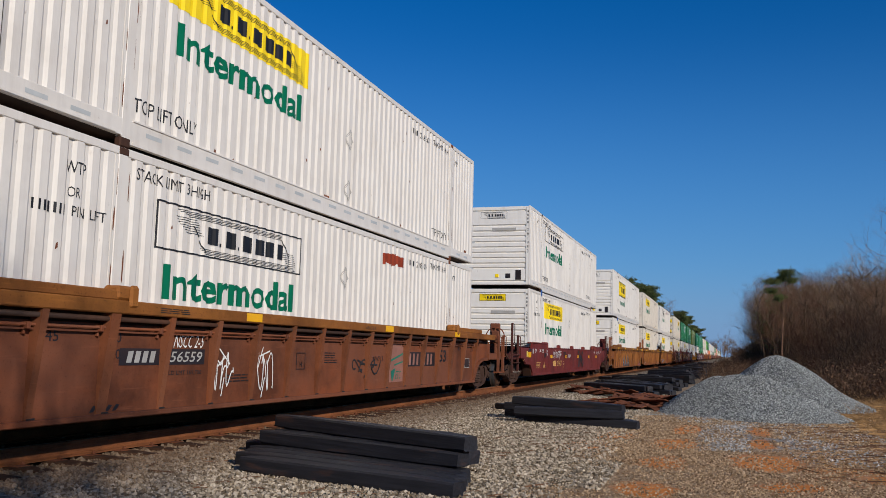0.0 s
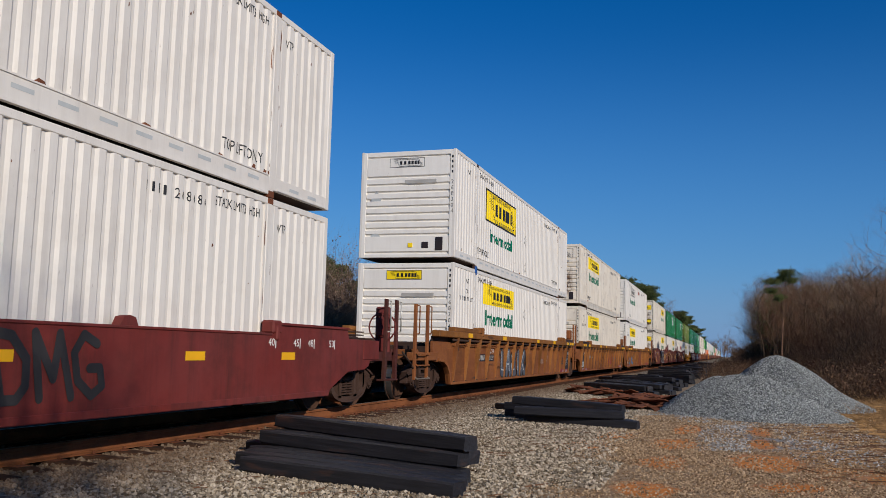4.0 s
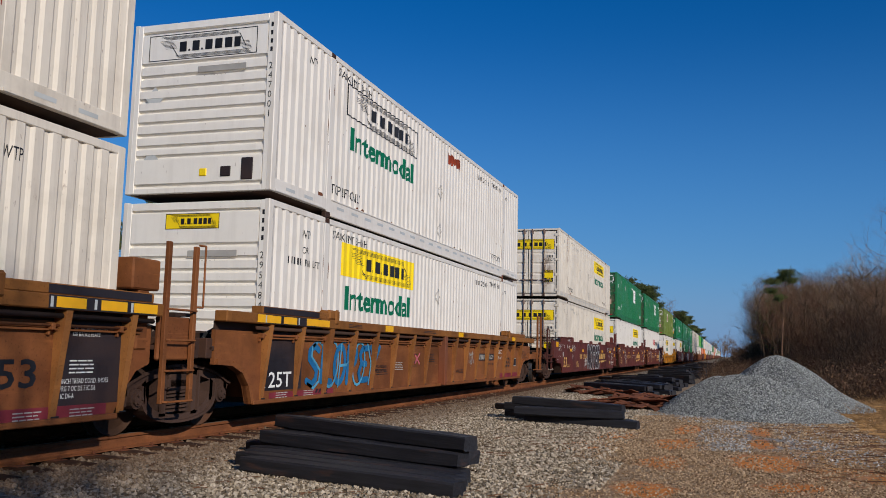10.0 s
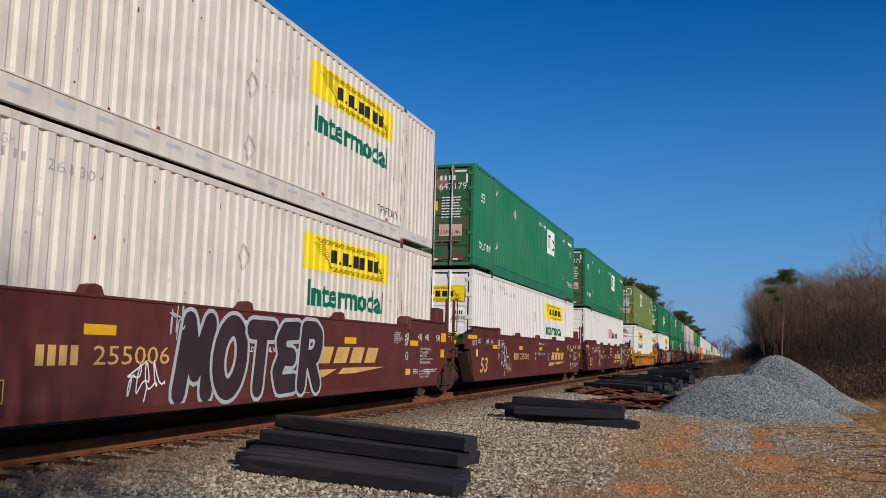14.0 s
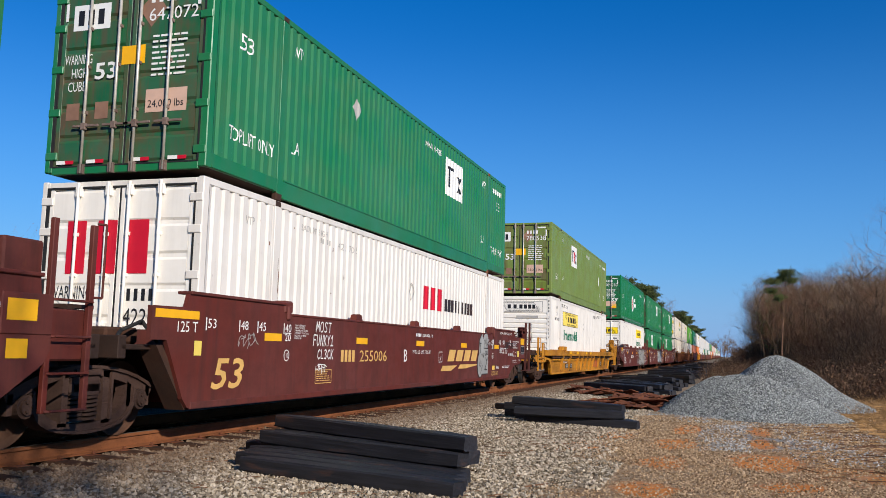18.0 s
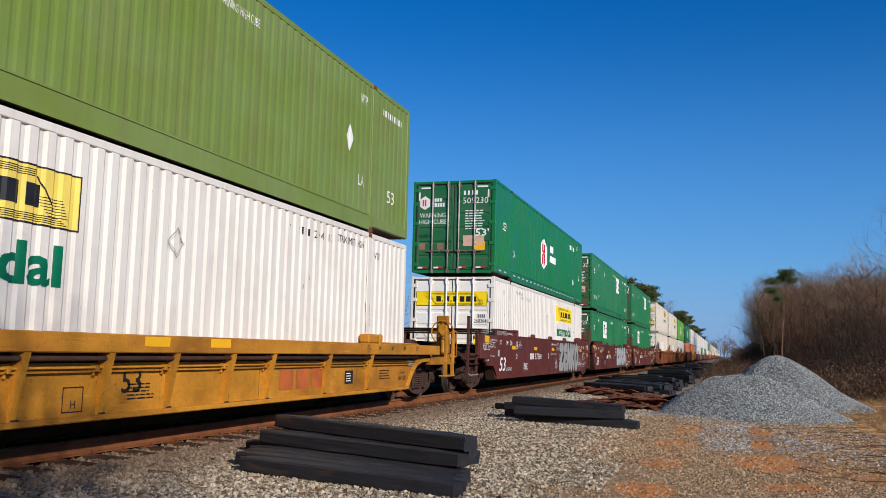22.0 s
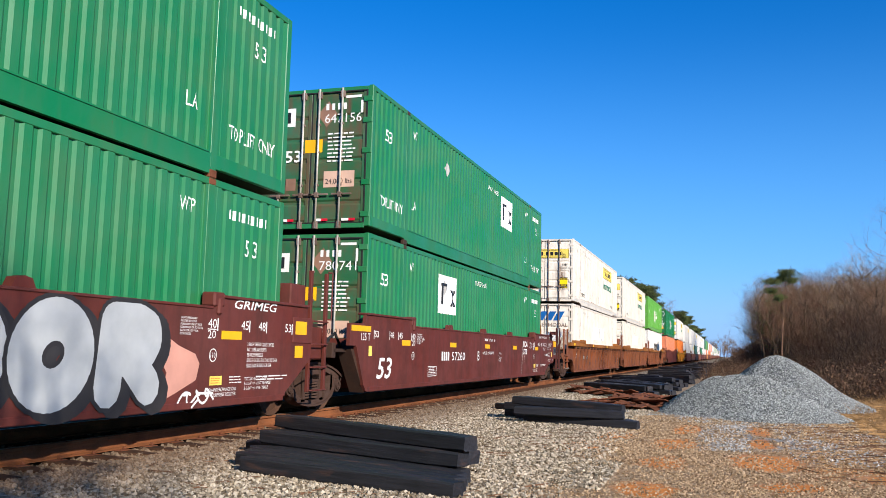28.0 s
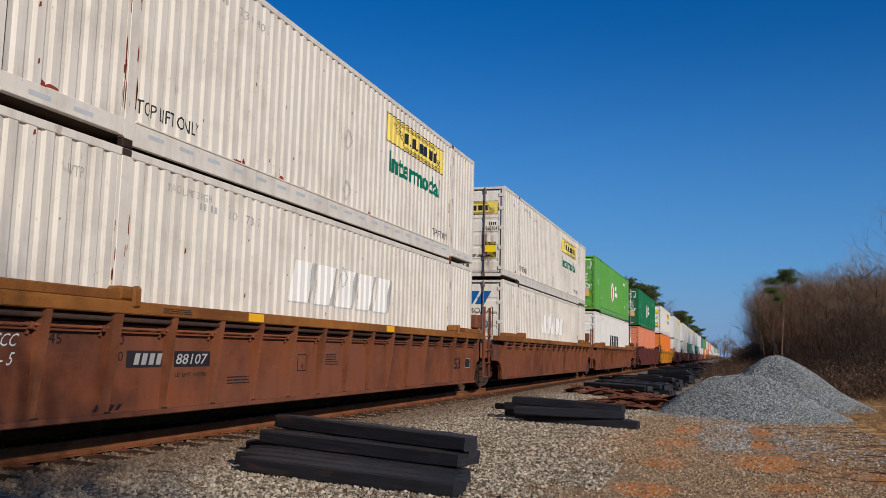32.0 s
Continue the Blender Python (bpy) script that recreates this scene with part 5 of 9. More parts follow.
        for i, y in enumerate(ribs):
            wide = 0.15 if (not low and i in (2, 14)) else 0.09
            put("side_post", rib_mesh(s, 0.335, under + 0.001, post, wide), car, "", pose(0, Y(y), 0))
            if s > 0:
                put("pipe_clamp", cached(("clamp", under, mat.name), lambda: finish(boxes((1.36, 1.46, -0.17, -0.12, under - 0.2, under - 0.13), (1.37, 1.41, -0.16, -0.13, under - 0.25, under - 0.19), bevel=0.005), "pipe_clamp", mat)), car, "", pose(0, Y(y), 0))
                # small black strip at the foot of each post
                put("drain_slot", cached(("drain",), lambda: finish(boxes((1.371, 1.389, -0.055, 0.055, 0.337, 0.353)), "drain_slot", RUBBER)), car, "", pose(0, Y(y) + wide * 0.4, 0))
        for y0, y1, g in ((-0.4, 1.9, 1.95), (R - 1.9, R + 0.4, R - 1.95)):
            h = 0.11 if not low else 0.03
            put("coaming", cached(("rb_coam", s, y0) + k, lambda: finish(boxes((*sorted((s * 1.31, s * 1.50)), Y(y0), Y(y1), top, top + h), bevel=0.012), "coaming", chord)), car)
            gl, gh = (0.45, 0.17) if low else (0.2, 0.16)
            put("guide_block", cached(("rb_guide", s, y0) + k, lambda: finish(boxes((*sorted((s * 1.31, s * 1.52)), Y(g) - gl, Y(g) + gl * 0.5, top, top + gh), (*sorted((s * 1.50, s * 1.555)), Y(g) - 0.02, Y(g) + 0.13, top - 0.08, top + gh + 0.01), bevel=0.03), "guide_block", chord)), car)
    put("well_floor", cached(("wfloor",), lambda: finish(boxes((-1.29, 1.29, Y(-0.1), Y(R + 0.1), 0.28, 0.385)), "well_floor", DARK_STEEL)), car)
    style = "low" if low else "ribbed"
    car_end(car, True, style, mat, front_joint, top), car_end(car, False, style, mat, rear_joint, top)
    truck(car, Y(-1.7 if front_joint else -1.53), near)
    if not rear_joint:
        truck(car, Y(R + 1.53), near)
    return car


def far_car(mat, label):
    """A car that stays far away, with its main parts alone."""
    car = tagged(new("well_car"), label, "well car", "cars of the freight train")
    R = CL
    pts = [(Y(a), b) for a, b in [(-0.45, 0.28), (R + 0.45, 0.28), (R + 0.9, 0.95), (R + 1.62, 1.0), (R + 1.62, 1.5), (R - 2, 1.66), (R - 2.1, 1.57), (2.1, 1.57), (2, 1.66), (-1.62, 1.5), (-1.62, 1.0), (-0.9, 0.95)]]
    for s in (1, -1):
        put("side_wall", cached(("far_side", s, mat.name), lambda: finish(prism(bmesh.new(), pts, *sorted((s * 1.44, s * 1.52))), "side_wall", mat)), car)
    put("well_floor", cached(("wfloor",), lambda: finish(boxes((-1.29, 1.29, Y(-0.1), Y(R + 0.1), 0.28, 0.385)), "well_floor", DARK_STEEL)), car)
    for a in (-1.6, R + 1.6):
        put("truck", cached(("far_truck", a), lambda: finish(boxes((-1.0, 1.0, Y(a) - 1.1, Y(a) + 1.1, 0.35, 0.7), (-0.4, 0.4, Y(a) - 2.0, Y(a) + 2.0, 0.75, 1.05)), "truck", TRUCK)), car)
        put("wheels", cached(("far_wheels", a), lambda: finish(join(*[disc(bmesh.new(), -0.8, 0.8, Y(a) + d, WHEEL_R, WHEEL_R, 14) for d in (-0.89, 0.89)]), "wheels", WHEEL)), car)
        put("end_deck", cached(("far_deck", a, mat.name), lambda: finish(boxes((-1.4, 1.4, Y(a) - 0.1, Y(a) + 0.1, 0.95, 1.25), (1.36, 1.44, Y(a) - 0.2, Y(a) + 0.2, 0.4, 2.1)), "end_deck", mat)), car)
    return car


# ---------------------------------------------------------------- the train
SPEED, GAIN = 8.0714, 0.000427
FRONT = [6.18, 29.56, 52.97, 72.66, 92.09, 115.75, 135.36, 154.93, 178.65, 202.22, 221.72, 241.21, 264.51, 284.14, 303.65, 327.2, 350.8, 374.4, 398.0]
TRAIN = []


def load(i, car, low, up):
    TRAIN.extend(((car, i, 0.0), (low, i, 0.385), (up, i, 3.281)))


def reflectors(car, x, z, ys, key, wide=0.42):
    for y in ys:
        stencil(car, x, "reflector", ("refl", key, y, z), lambda: rect(bmesh.new(), Y(y), Y(y) + wide, z, z + 0.11), REFLECTIVE, 0.004)


def capsule(bm, a, b, r, lift):
    """One round-ended sprayed stroke."""
    t = math.atan2(b[1] - a[1], b[0] - a[0])
    pts = [(p[0] + r * math.cos(t + o + k * math.pi / 5), p[1] + r * math.sin(t + o + k * math.pi / 5)) for p, o in ((b, -math.pi / 2), (a, math.pi / 2)) for k in range(6)]
    shape(bm, pts, lift)


def stroke_mesh(lines, r, lift=0.0, step=0.00015):
    bm = bmesh.new()
    for line in lines:
        for a, b in zip(line, line[1:]):
            capsule(bm, a, b, r, lift)
            lift += step
    return bm


def sprayed(car, x, key, lines, r, ink, lift=0.005, name="graffiti", label=""):
    """Lines of spray or chalk; lines are given as (metres behind the front, height)."""
    stencil(car, x, name, ("spr", key), lambda: stroke_mesh([[(Y(u), v) for u, v in line] for line in lines], r), ink, lift, label)


def scrawl(car, x, y0, z0, w, h, ink, seed, key, t=0.014):
    """A hand-drawn tag: a quick looping line and a few crossing strokes."""
    r = random.Random(seed)
    p, q, c = r.uniform(0, 6), r.uniform(0, 6), r.uniform(2.6, 4.2)
    loop = []
    for i in range(46):
        k = i / 45
        loop.append((y0 + HL + w * (0.06 + 0.82 * k + 0.10 * math.sin(c * 6.28 * k + p)), z0 + h * (0.5 + 0.30 * math.sin(c * 5.1 * k + q) + 0.18 * math.sin(c * 11 * k + p))))
    dash = [[(y0 + HL + w * r.uniform(0, 0.9), z0 + h * r.uniform(0.5, 1.0)) for _ in range(2)] for _ in range(2)]
    tail = [(y0 + HL + w * 0.5, z0 + h * 0.3), (y0 + HL + w * r.uniform(0.3, 0.5), z0 - h * 0.12)]
    sprayed(car, x, key, [loop, *dash, tail], t * 0.75, ink, 0.005, "chalk_scrawl")


def silver_doodle(car):
    """A silver figure with black doodled lines."""
    lobe = lambda u, v, a, b: [(u + a * math.cos(math.tau * k / 18), v + b * math.sin(math.tau * k / 18)) for k in range(18)]
    body = ((12.92, 0.82), (12.62, 1.05), (12.66, 1.38), (12.92, 1.56), (13.05, 1.4), (13.53, 1.16), (13.52, 0.5), (12.9, 0.5))
    put_on = lambda bm: [shape(bm, [(Y(u), v) for u, v in pts], 0.0006 * i) for i, pts in enumerate((body, lobe(12.74, 0.74, 0.25, 0.32), lobe(13.28, 1.38, 0.24, 0.21)))] and bm
    edges = [[*body, body[0]], lobe(12.74, 0.74, 0.25, 0.32), [*lobe(13.28, 1.38, 0.24, 0.21), (13.52, 1.38)]]
    sprayed(car, 1.52, "silver_rim", edges, 0.026, SPRAY_DARK, 0.003, "graffiti_outline")
    stencil(car, 1.52, "graffiti", ("silver", 1), lambda: put_on(bmesh.new()), SPRAY, 0.011, "silver sprayed figure with doodled lines")
    curl = [(12.72 + 0.012 * k * math.cos(0.8 * k), 0.76 + 0.012 * k * math.sin(0.8 * k)) for k in range(10)]
    lines = [curl, [(12.78, 0.5), (12.95, 0.72), (12.88, 0.66)], [(12.72, 1.28), (12.74, 1.06)], [(12.66, 1.3), (12.8, 1.3)], [(12.84, 1.02), (12.9, 0.94), (13.0, 1.06), (13.06, 0.92), (13.12, 1.05)],
             [(13.1, 1.4), (13.1, 1.22)], [(13.18, 1.3), (13.26, 1.42), (13.3, 1.26)], [(13.36, 1.44), (13.36, 1.24), (13.44, 1.28), (13.36, 1.34)], [(13.04, 1.18), (13.5, 1.17)],
             [(13.24, 1.1), (13.2, 1.0), (13.3, 0.98), (13.32, 1.1)], [(13.38, 1.1), (13.36, 1.0), (13.46, 1.0), (13.46, 1.1)], [(13.26, 0.92), (13.34, 0.84), (13.44, 0.92), (13.36, 0.78), (13.22, 0.66), (13.32, 0.58)], [(13.12, 0.62), (13.4, 0.6)]]
    sprayed(car, 1.52, "silver_lines", lines, 0.011, SPRAY_DARK, 0.0135, "graffiti_outline")


def ring(u, v, r, w=0.012):
    bm = bmesh.new()
    n = 20
    for i in range(n):
        p, q = math.tau * i / n, math.tau * (i + 1) / n
        shape(bm, [(u + (r - w) * math.cos(p), v + (r - w) * math.sin(p)), (u + r * math.cos(p), v + r * math.sin(p)), (u + r * math.cos(q), v + r * math.sin(q)), (u + (r - w) * math.cos(q), v + (r - w) * math.sin(q))])
    return bm


def chalk(car, x, y0, z0, w, h, key, two=False):
    """An inspector's chalked note."""
    stencil(car, x, "chalk_note", ("chalk", key), lambda: words("NSCC\n  2 - 5" if two else "NSCC 2-5", Y(y0), z0, w, h, 0.0, 0.5), WHITE_INK, 0.007, "white chalked inspection note")


def spray_word(car, x, text, y0, z0, w, h, ink, key, bold=0.02):
    stencil(car, x, "graffiti", ("sprayed", key), lambda: words(text, Y(y0), z0, w, h, bold, 0.2), ink, 0.006, "sprayed graffiti word")


def oval(n=16, a=0.0):
    return [(0.5 + 0.46 * math.cos(a + math.tau * k / n), 0.5 + 0.5 * math.sin(a + math.tau * k / n)) for k in range(n + 1)]


BOWL = [(0.1, 0), (0.1, 1), (0.62, 1), (0.86, 0.9), (0.9, 0.74), (0.8, 0.56), (0.6, 0.48), (0.15, 0.46)]
GLYPHS = {
    "A": ([(0.05, 0), (0.42, 1), (0.58, 1), (0.95, 0)], [(0.2, 0.34), (0.8, 0.34)]), "D": ([(0.1, 0), (0.1, 1), (0.6, 0.95), (0.92, 0.6), (0.8, 0.2), (0.5, 0), (0.1, 0)],),
    "E": ([(0.95, 0.97), (0.3, 0.95), (0.12, 0.78), (0.3, 0.52), (0.75, 0.5)], [(0.3, 0.52), (0.08, 0.25), (0.25, 0.03), (0.95, 0.05)]), "G": ([(0.9, 0.85), (0.5, 1), (0.12, 0.7), (0.12, 0.25), (0.5, 0), (0.9, 0.15), (0.9, 0.45), (0.55, 0.45)],),
    "C": ([(0.92, 0.85), (0.55, 1), (0.15, 0.75), (0.12, 0.25), (0.5, 0), (0.92, 0.14)],), "F": ([(0.95, 0.98), (0.15, 1), (0.12, 0)], [(0.13, 0.52), (0.75, 0.54)]), "U": ([(0.1, 1), (0.12, 0.25), (0.45, 0), (0.85, 0.2), (0.9, 1)],),
    "I": ([(0.5, 0), (0.5, 1)],), "K": ([(0.12, 0), (0.12, 1)], [(0.9, 1), (0.25, 0.5), (0.95, 0)]), "L": ([(0.15, 1), (0.12, 0.08), (0.95, 0.04)],),
    "M": ([(0.03, 0), (0.14, 1), (0.5, 0.3), (0.86, 1), (0.97, 0)],), "N": ([(0.08, 0), (0.12, 1), (0.88, 0.02), (0.92, 1)],), "O": (oval(),), "P": (BOWL,), "R": (BOWL, [(0.48, 0.47), (0.95, 0)]),
    "S": ([(0.9, 0.88), (0.55, 1), (0.2, 0.86), (0.2, 0.66), (0.5, 0.52), (0.82, 0.36), (0.8, 0.14), (0.5, 0), (0.1, 0.1)],), "T": ([(0.02, 0.95), (0.98, 0.95)], [(0.5, 0.95), (0.5, 0)]),
    "Y": ([(0.05, 1), (0.48, 0.5), (0.95, 1)], [(0.48, 0.5), (0.4, 0)]), "Z": ([(0.05, 0.95), (0.92, 0.95), (0.1, 0.06), (0.95, 0.05)],),
    "1": ([(0.2, 0.75), (0.6, 1), (0.5, 0.02)], [(0.1, 0.02), (0.95, 0.04)]), "3": ([(0.1, 0.9), (0.5, 1), (0.85, 0.8), (0.45, 0.55), (0.9, 0.3), (0.6, 0.02), (0.1, 0.1)],)}


def letter_lines(ch, u, v, w, h, slant, du=0.0, dv=0.0):
    return [[(u + a * w + slant * h * (b - 0.5) + du, v + b * h + dv) for a, b in line] for line in GLYPHS[ch]]


def spray_text(car, x, text, y0, z0, w, h, ink, key, r=0.03, slant=0.1, gap=0.2):
    """Thin lettering sprayed in single strokes."""
    step = w / len(text)
    sprayed(car, x, key, [line for i, ch in enumerate(text) for line in letter_lines(ch, y0 + i * step, z0, step * (1 - gap), h, slant)], r, ink, 0.006, "graffiti", "thin sprayed graffiti strokes")


def fat_letters(car, x, text, y0, z0, w, h, fill, edge, key, thick=0.2, slant=0.15, drop=0.0, rim=0.045, shine=None, gap=0.16):
    """Bubble letters sprayed one over another, each with its contour, a dropped shade and perhaps a highlight."""
    step = w / len(text)
    t = thick * step / 2

    def build(r, base, du, dv):
        bm = bmesh.new()
        for i, ch in enumerate(text):
            lift = base + 0.0042 * i
            for line in letter_lines(ch, Y(y0) + i * step + t, z0 + t, step * (1 + gap) - 2 * t, h - 2 * t, slant, du, dv):
                for a, b in zip(line, line[1:]):
                    capsule(bm, a, b, r, lift)
                    lift += 0.00008
        return bm
    if drop:
        stencil(car, x, "graffiti_shade", (key, "d"), lambda: build(t + rim, 0.0, drop, -drop * 0.5), edge, 0.0035)
    stencil(car, x, "graffiti_outline", (key, "o"), lambda: build(t + rim, 0.0, 0.0, 0.0), edge, 0.0045)
    stencil(car, x, "graffiti", (key, "f"), lambda: build(t, 0.0018, 0.0, 0.0), fill, 0.0048, "sprayed bubble graffiti with a contour")
    if shine:
        stencil(car, x, "graffiti_shine", (key, "s"), lambda: build(0.02, 0.0028, -t * 0.55, t * 0.45), shine, 0.0052)


def low_marks(car, number):
    """Marks of the low red car."""
    x = 1.52
    w = lambda t, y, z, a, b, mat=WHITE_INK, slant=0.0: stencil(car, x, "lettering", ("lw", t, y), lambda: words(t, Y(y), z, a, b, 0.0, slant), mat, 0.003)
    for y, t, k in ((-0.06, "53", 1), (0.72, "48", 1), (1.19, "45", 1), (1.95, "40", 1), (13.9, "40", -1), (14.66, "45", -1), (15.14, "48", -1), (15.9, "53", -1)):
        w(t, y + (0.05 if k > 0 else 0), 1.10, 0.18, 0.11)
        stencil(car, x, "loading_mark", ("llm", y), lambda: rect(bmesh.new(), Y(y) + (0 if k > 0 else 0.2), Y(y) + (0.025 if k > 0 else 0.225), 1.07, 1.22), WHITE_INK, 0.003)
    w("20", 2.0, 0.99, 0.17, 0.09)
    stencil(car, x, "mark_bars", ("lmk",), lambda: letters(3, Y(3.2), 0.60, 0.6, 0.2, 0.72, 0.25), GOLD_INK, 0.003)
    w(number, 3.95, 0.60, 1.06, 0.2, GOLD_INK, 0.25)
    stencil(car, x, "ring_mark", ("lring",), lambda: join(ring(Y(5.42), 0.66, 0.12, 0.014), bars(2, Y(5.36), 0.62, 0.12, 0.09, seed=51, words_a_row=1)), GOLD_INK, 0.003)
    stencil(car, x, "note_bars", ("lnb", 1), lambda: bars(4, Y(0.17), 0.57, 0.72, 0.2, seed=52), GOLD_INK, 0.003)
    stencil(car, x, "note_bars", ("lnb", 2), lambda: bars(5, Y(1.32), 0.54, 0.43, 0.21, seed=53), GOLD_INK, 0.003)
    stencil(car, x, "note_bars", ("lnb", 3), lambda: bars(2, Y(6.4), 0.9, 0.8, 0.16, seed=54), WHITE_INK, 0.003)
    stencil(car, x, "data_plate", ("ldp",), lambda: rect(bmesh.new(), Y(1.53), Y(1.85), 0.93, 1.08), BLACK_PANEL, 0.004)
    stencil(car, x, "plate_frame", ("lpf",), lambda: frame_lines(Y(1.51), Y(1.87), 0.91, 1.10, 0.02), RED_CAR, 0.012)
    stencil(car, x, "reflector", ("lrf",), lambda: rect(bmesh.new(), Y(-1.15), Y(-0.69), 0.93, 1.11), REFLECTIVE, 0.004)
    stencil(car, x, "paint_smear", ("lps",), lambda: shape(bmesh.new(), [(Y(-1.1), 1.13), (Y(-0.68), 1.13), (Y(-0.66), 1.2), (Y(-0.85), 1.22), (Y(-1.08), 1.23)]), BLACK_PANEL, 0.004)
    stencil(car, 1.534, "label_plate", ("llp",), lambda: rect(bmesh.new(), Y(-1.46), Y(-1.26), 0.95, 1.13), PALE_YELLOW, 0.004)
    stencil(car, x, "white_blot", ("lwb",), lambda: shape(bmesh.new(), [(Y(-0.48), 1.07), (Y(-0.34), 1.05), (Y(-0.26), 1.08), (Y(-0.3), 1.13), (Y(-0.26), 1.18), (Y(-0.36), 1.22), (Y(-0.46), 1.2)]), GREY_INK, 0.004)
    w("JACK HERE", -1.9, 0.82, 0.3, 0.045, GOLD_INK)
    reflectors(car, x, 0.9, (2.65, 5.7, 8.8, 11.9, 14.3), "low")


def smooth_marks(car, key, number, letter, ink, unit_ink, swoosh, front_joint=False, rear_joint=False):
    x = 1.52
    n = unit_ink.name

    def w(text, y, z, wide, high, name="lettering", mat=unit_ink, lift=0.003, slant=0.0, bold=0.0):
        stencil(car, x, name, ("sw", text, y, z, mat.name), lambda: words(text, Y(y), z, wide, high, bold, slant), mat, lift)

    def b(rows, y, z, wide, high, seed, per=4):
        stencil(car, x, "note_bars", ("sb", y, z, n), lambda: bars(rows, Y(y), z, wide, high, seed=seed, words_a_row=per), unit_ink, 0.003)
    w("53", 0.05 if front_joint else -0.17, 0.53, 0.78, 0.40, mat=ink, slant=0.2, bold=0.015)
    # loading marks at both ends
    for y, t, s in ((-0.13, "53", 1), (0.66, "48", 1), (1.14, "45", 1), (1.90, "40", 1), (13.91, "40", -1), (14.70, "45", -1), (15.16, "48", -1), (15.93, "53", -1)):
        w(t, y + (0.05 if s > 0 else 0.0), 1.305, 0.19, 0.12)
        stencil(car, x, "loading_mark", ("slm", y, n), lambda: rect(bmesh.new(), Y(y) if s > 0 else Y(y) + 0.205, Y(y) + 0.025 if s > 0 else Y(y) + 0.23, 1.275, 1.435), unit_ink, 0.003)
    for y in (1.95, 13.91):
        w("20", y, 1.175, 0.18, 0.105)
        stencil(car, x, "loading_mark", ("slu", y, n), lambda: rect(bmesh.new(), Y(y) - 0.01, Y(y) + 0.19, 1.286, 1.298), unit_ink, 0.003)
    for y in (2.02, 14.05):
        stencil(car, x, "ring_mark", ("srg", y, n), lambda: join(ring(Y(y), 0.965, 0.085), words("110", Y(y) - 0.055, 0.93, 0.11, 0.07)), unit_ink, 0.003)
    w("CONTAINER GUIDE\nMUST BE ROTATED\nFORWARD FOR 96\" WIDE\nCONTAINER OR ROTATED\nBACK FOR 102\" WIDE\nCONTAINER", 2.25, 1.21, 0.47, 0.22)
    w("CONTAINER GUIDE\nMUST BE ROTATED\nFORWARD FOR 96\" WIDE\nCONTAINER OR ROTATED\nBACK FOR 102\" WIDE\nCONTAINER", 13.32, 1.21, 0.47, 0.22)
    w("NON-INTERCHANGE CAR\nSEE EQUIPMENT REGISTER", 0.66 if not front_joint else 13.94, 0.52 if not front_joint else 0.43, 0.70, 0.12, mat=ink)
    b(3, 14.46, 0.59, 0.35, 0.11, 21), b(2, 15.15, 0.61, 0.98, 0.085, 22, 7)
    # reporting mark, number, unit letter, load limit
    stencil(car, x, "mark_bars", ("smk", ink.name, key), lambda: letters(4, Y(3.95), 0.86, 0.62, 0.2, 0.7), ink, 0.003)
    w(number, 4.75, 0.86, 1.3 * len(number) / 6, 0.2, mat=ink)
    w(letter, 7.0, 0.85, 0.18, 0.24)
    w("WELL LD LMT 118,100", 7.5, 1.0, 1.15, 0.085)
    stencil(car, x, "plate_frame", ("splate", n), lambda: join(frame_lines(Y(9.25), Y(9.5), 0.82, 1.06, 0.014), words("H", Y(9.34), 0.86, 0.07, 0.08)), unit_ink, 0.003)
    stencil(car, x, "mark_bars", ("sld2", n), lambda: letters(4, Y(7.7), 1.37, 0.34, 0.065, 0.7), unit_ink, 0.003)
    w(number + "  " + letter, 8.1, 1.37, 0.7, 0.065)
    stencil(car, x, "note_frame", ("sframe", ink.name), lambda: join(frame_lines(Y(3.0), Y(3.6), 0.52, 0.74, 0.012), bars(5, Y(3.05), 0.55, 0.5, 0.17, seed=8)), ink, 0.003)
    stencil(car, x, "label_plate", ("slabel3",), lambda: rect(bmesh.new(), Y(14.0), Y(14.28), 0.585, 0.70), PALE_YELLOW, 0.004)
    stencil(car, x, "note_bars", ("slabel4",), lambda: bars(3, Y(14.02), 0.60, 0.24, 0.085, seed=30, words_a_row=1), ORANGE, 0.007)
    reflectors(car, x, 1.17, (1.35, 4.58, 7.72, 10.97, 14.22), "s", 0.5)
    # front end
    if front_joint:
        w("125 T", -0.72, 1.24, 0.42, 0.13)
        stencil(car, x, "reflector", ("srb",), lambda: rect(bmesh.new(), Y(-1.16), Y(-0.28), 1.40, 1.50), REFLECTIVE, 0.004)
        stencil(car, x, "label_plate", ("slabel",), lambda: rect(bmesh.new(), Y(-0.36), Y(-0.20), 0.96, 1.14), PALE_YELLOW, 0.004)
    else:
        w("2 INCH TREAD COND. SHOES\nSPECIAL BRAKE BEAMS\nSEE BADGE PLATE\nSPRG 6 OC D-5 4 IC D-5", -1.22, 1.20, 0.77, 0.23)
        w("TCC-IV-60LT", -1.22, 0.95, 0.50, 0.045), w("JACK HERE", -1.62, 0.83, 0.30, 0.045)
        stencil(car, x, "label_plate", ("slabel",), lambda: rect(bmesh.new(), Y(-0.35), Y(-0.17), 0.96, 1.14), TAPE_GREY, 0.004)
        stencil(car, 1.534, "reflector", ("srb", 3), lambda: rect(bmesh.new(), Y(-1.86), Y(-1.37), 1.33, 1.52), REFLECTIVE, 0.003)
        stencil(car, 1.534, "note_bars", ("srb", 4), lambda: bars(3, Y(-1.78), 1.02, 0.2, 0.16, seed=9, words_a_row=1), BLACK, 0.003)
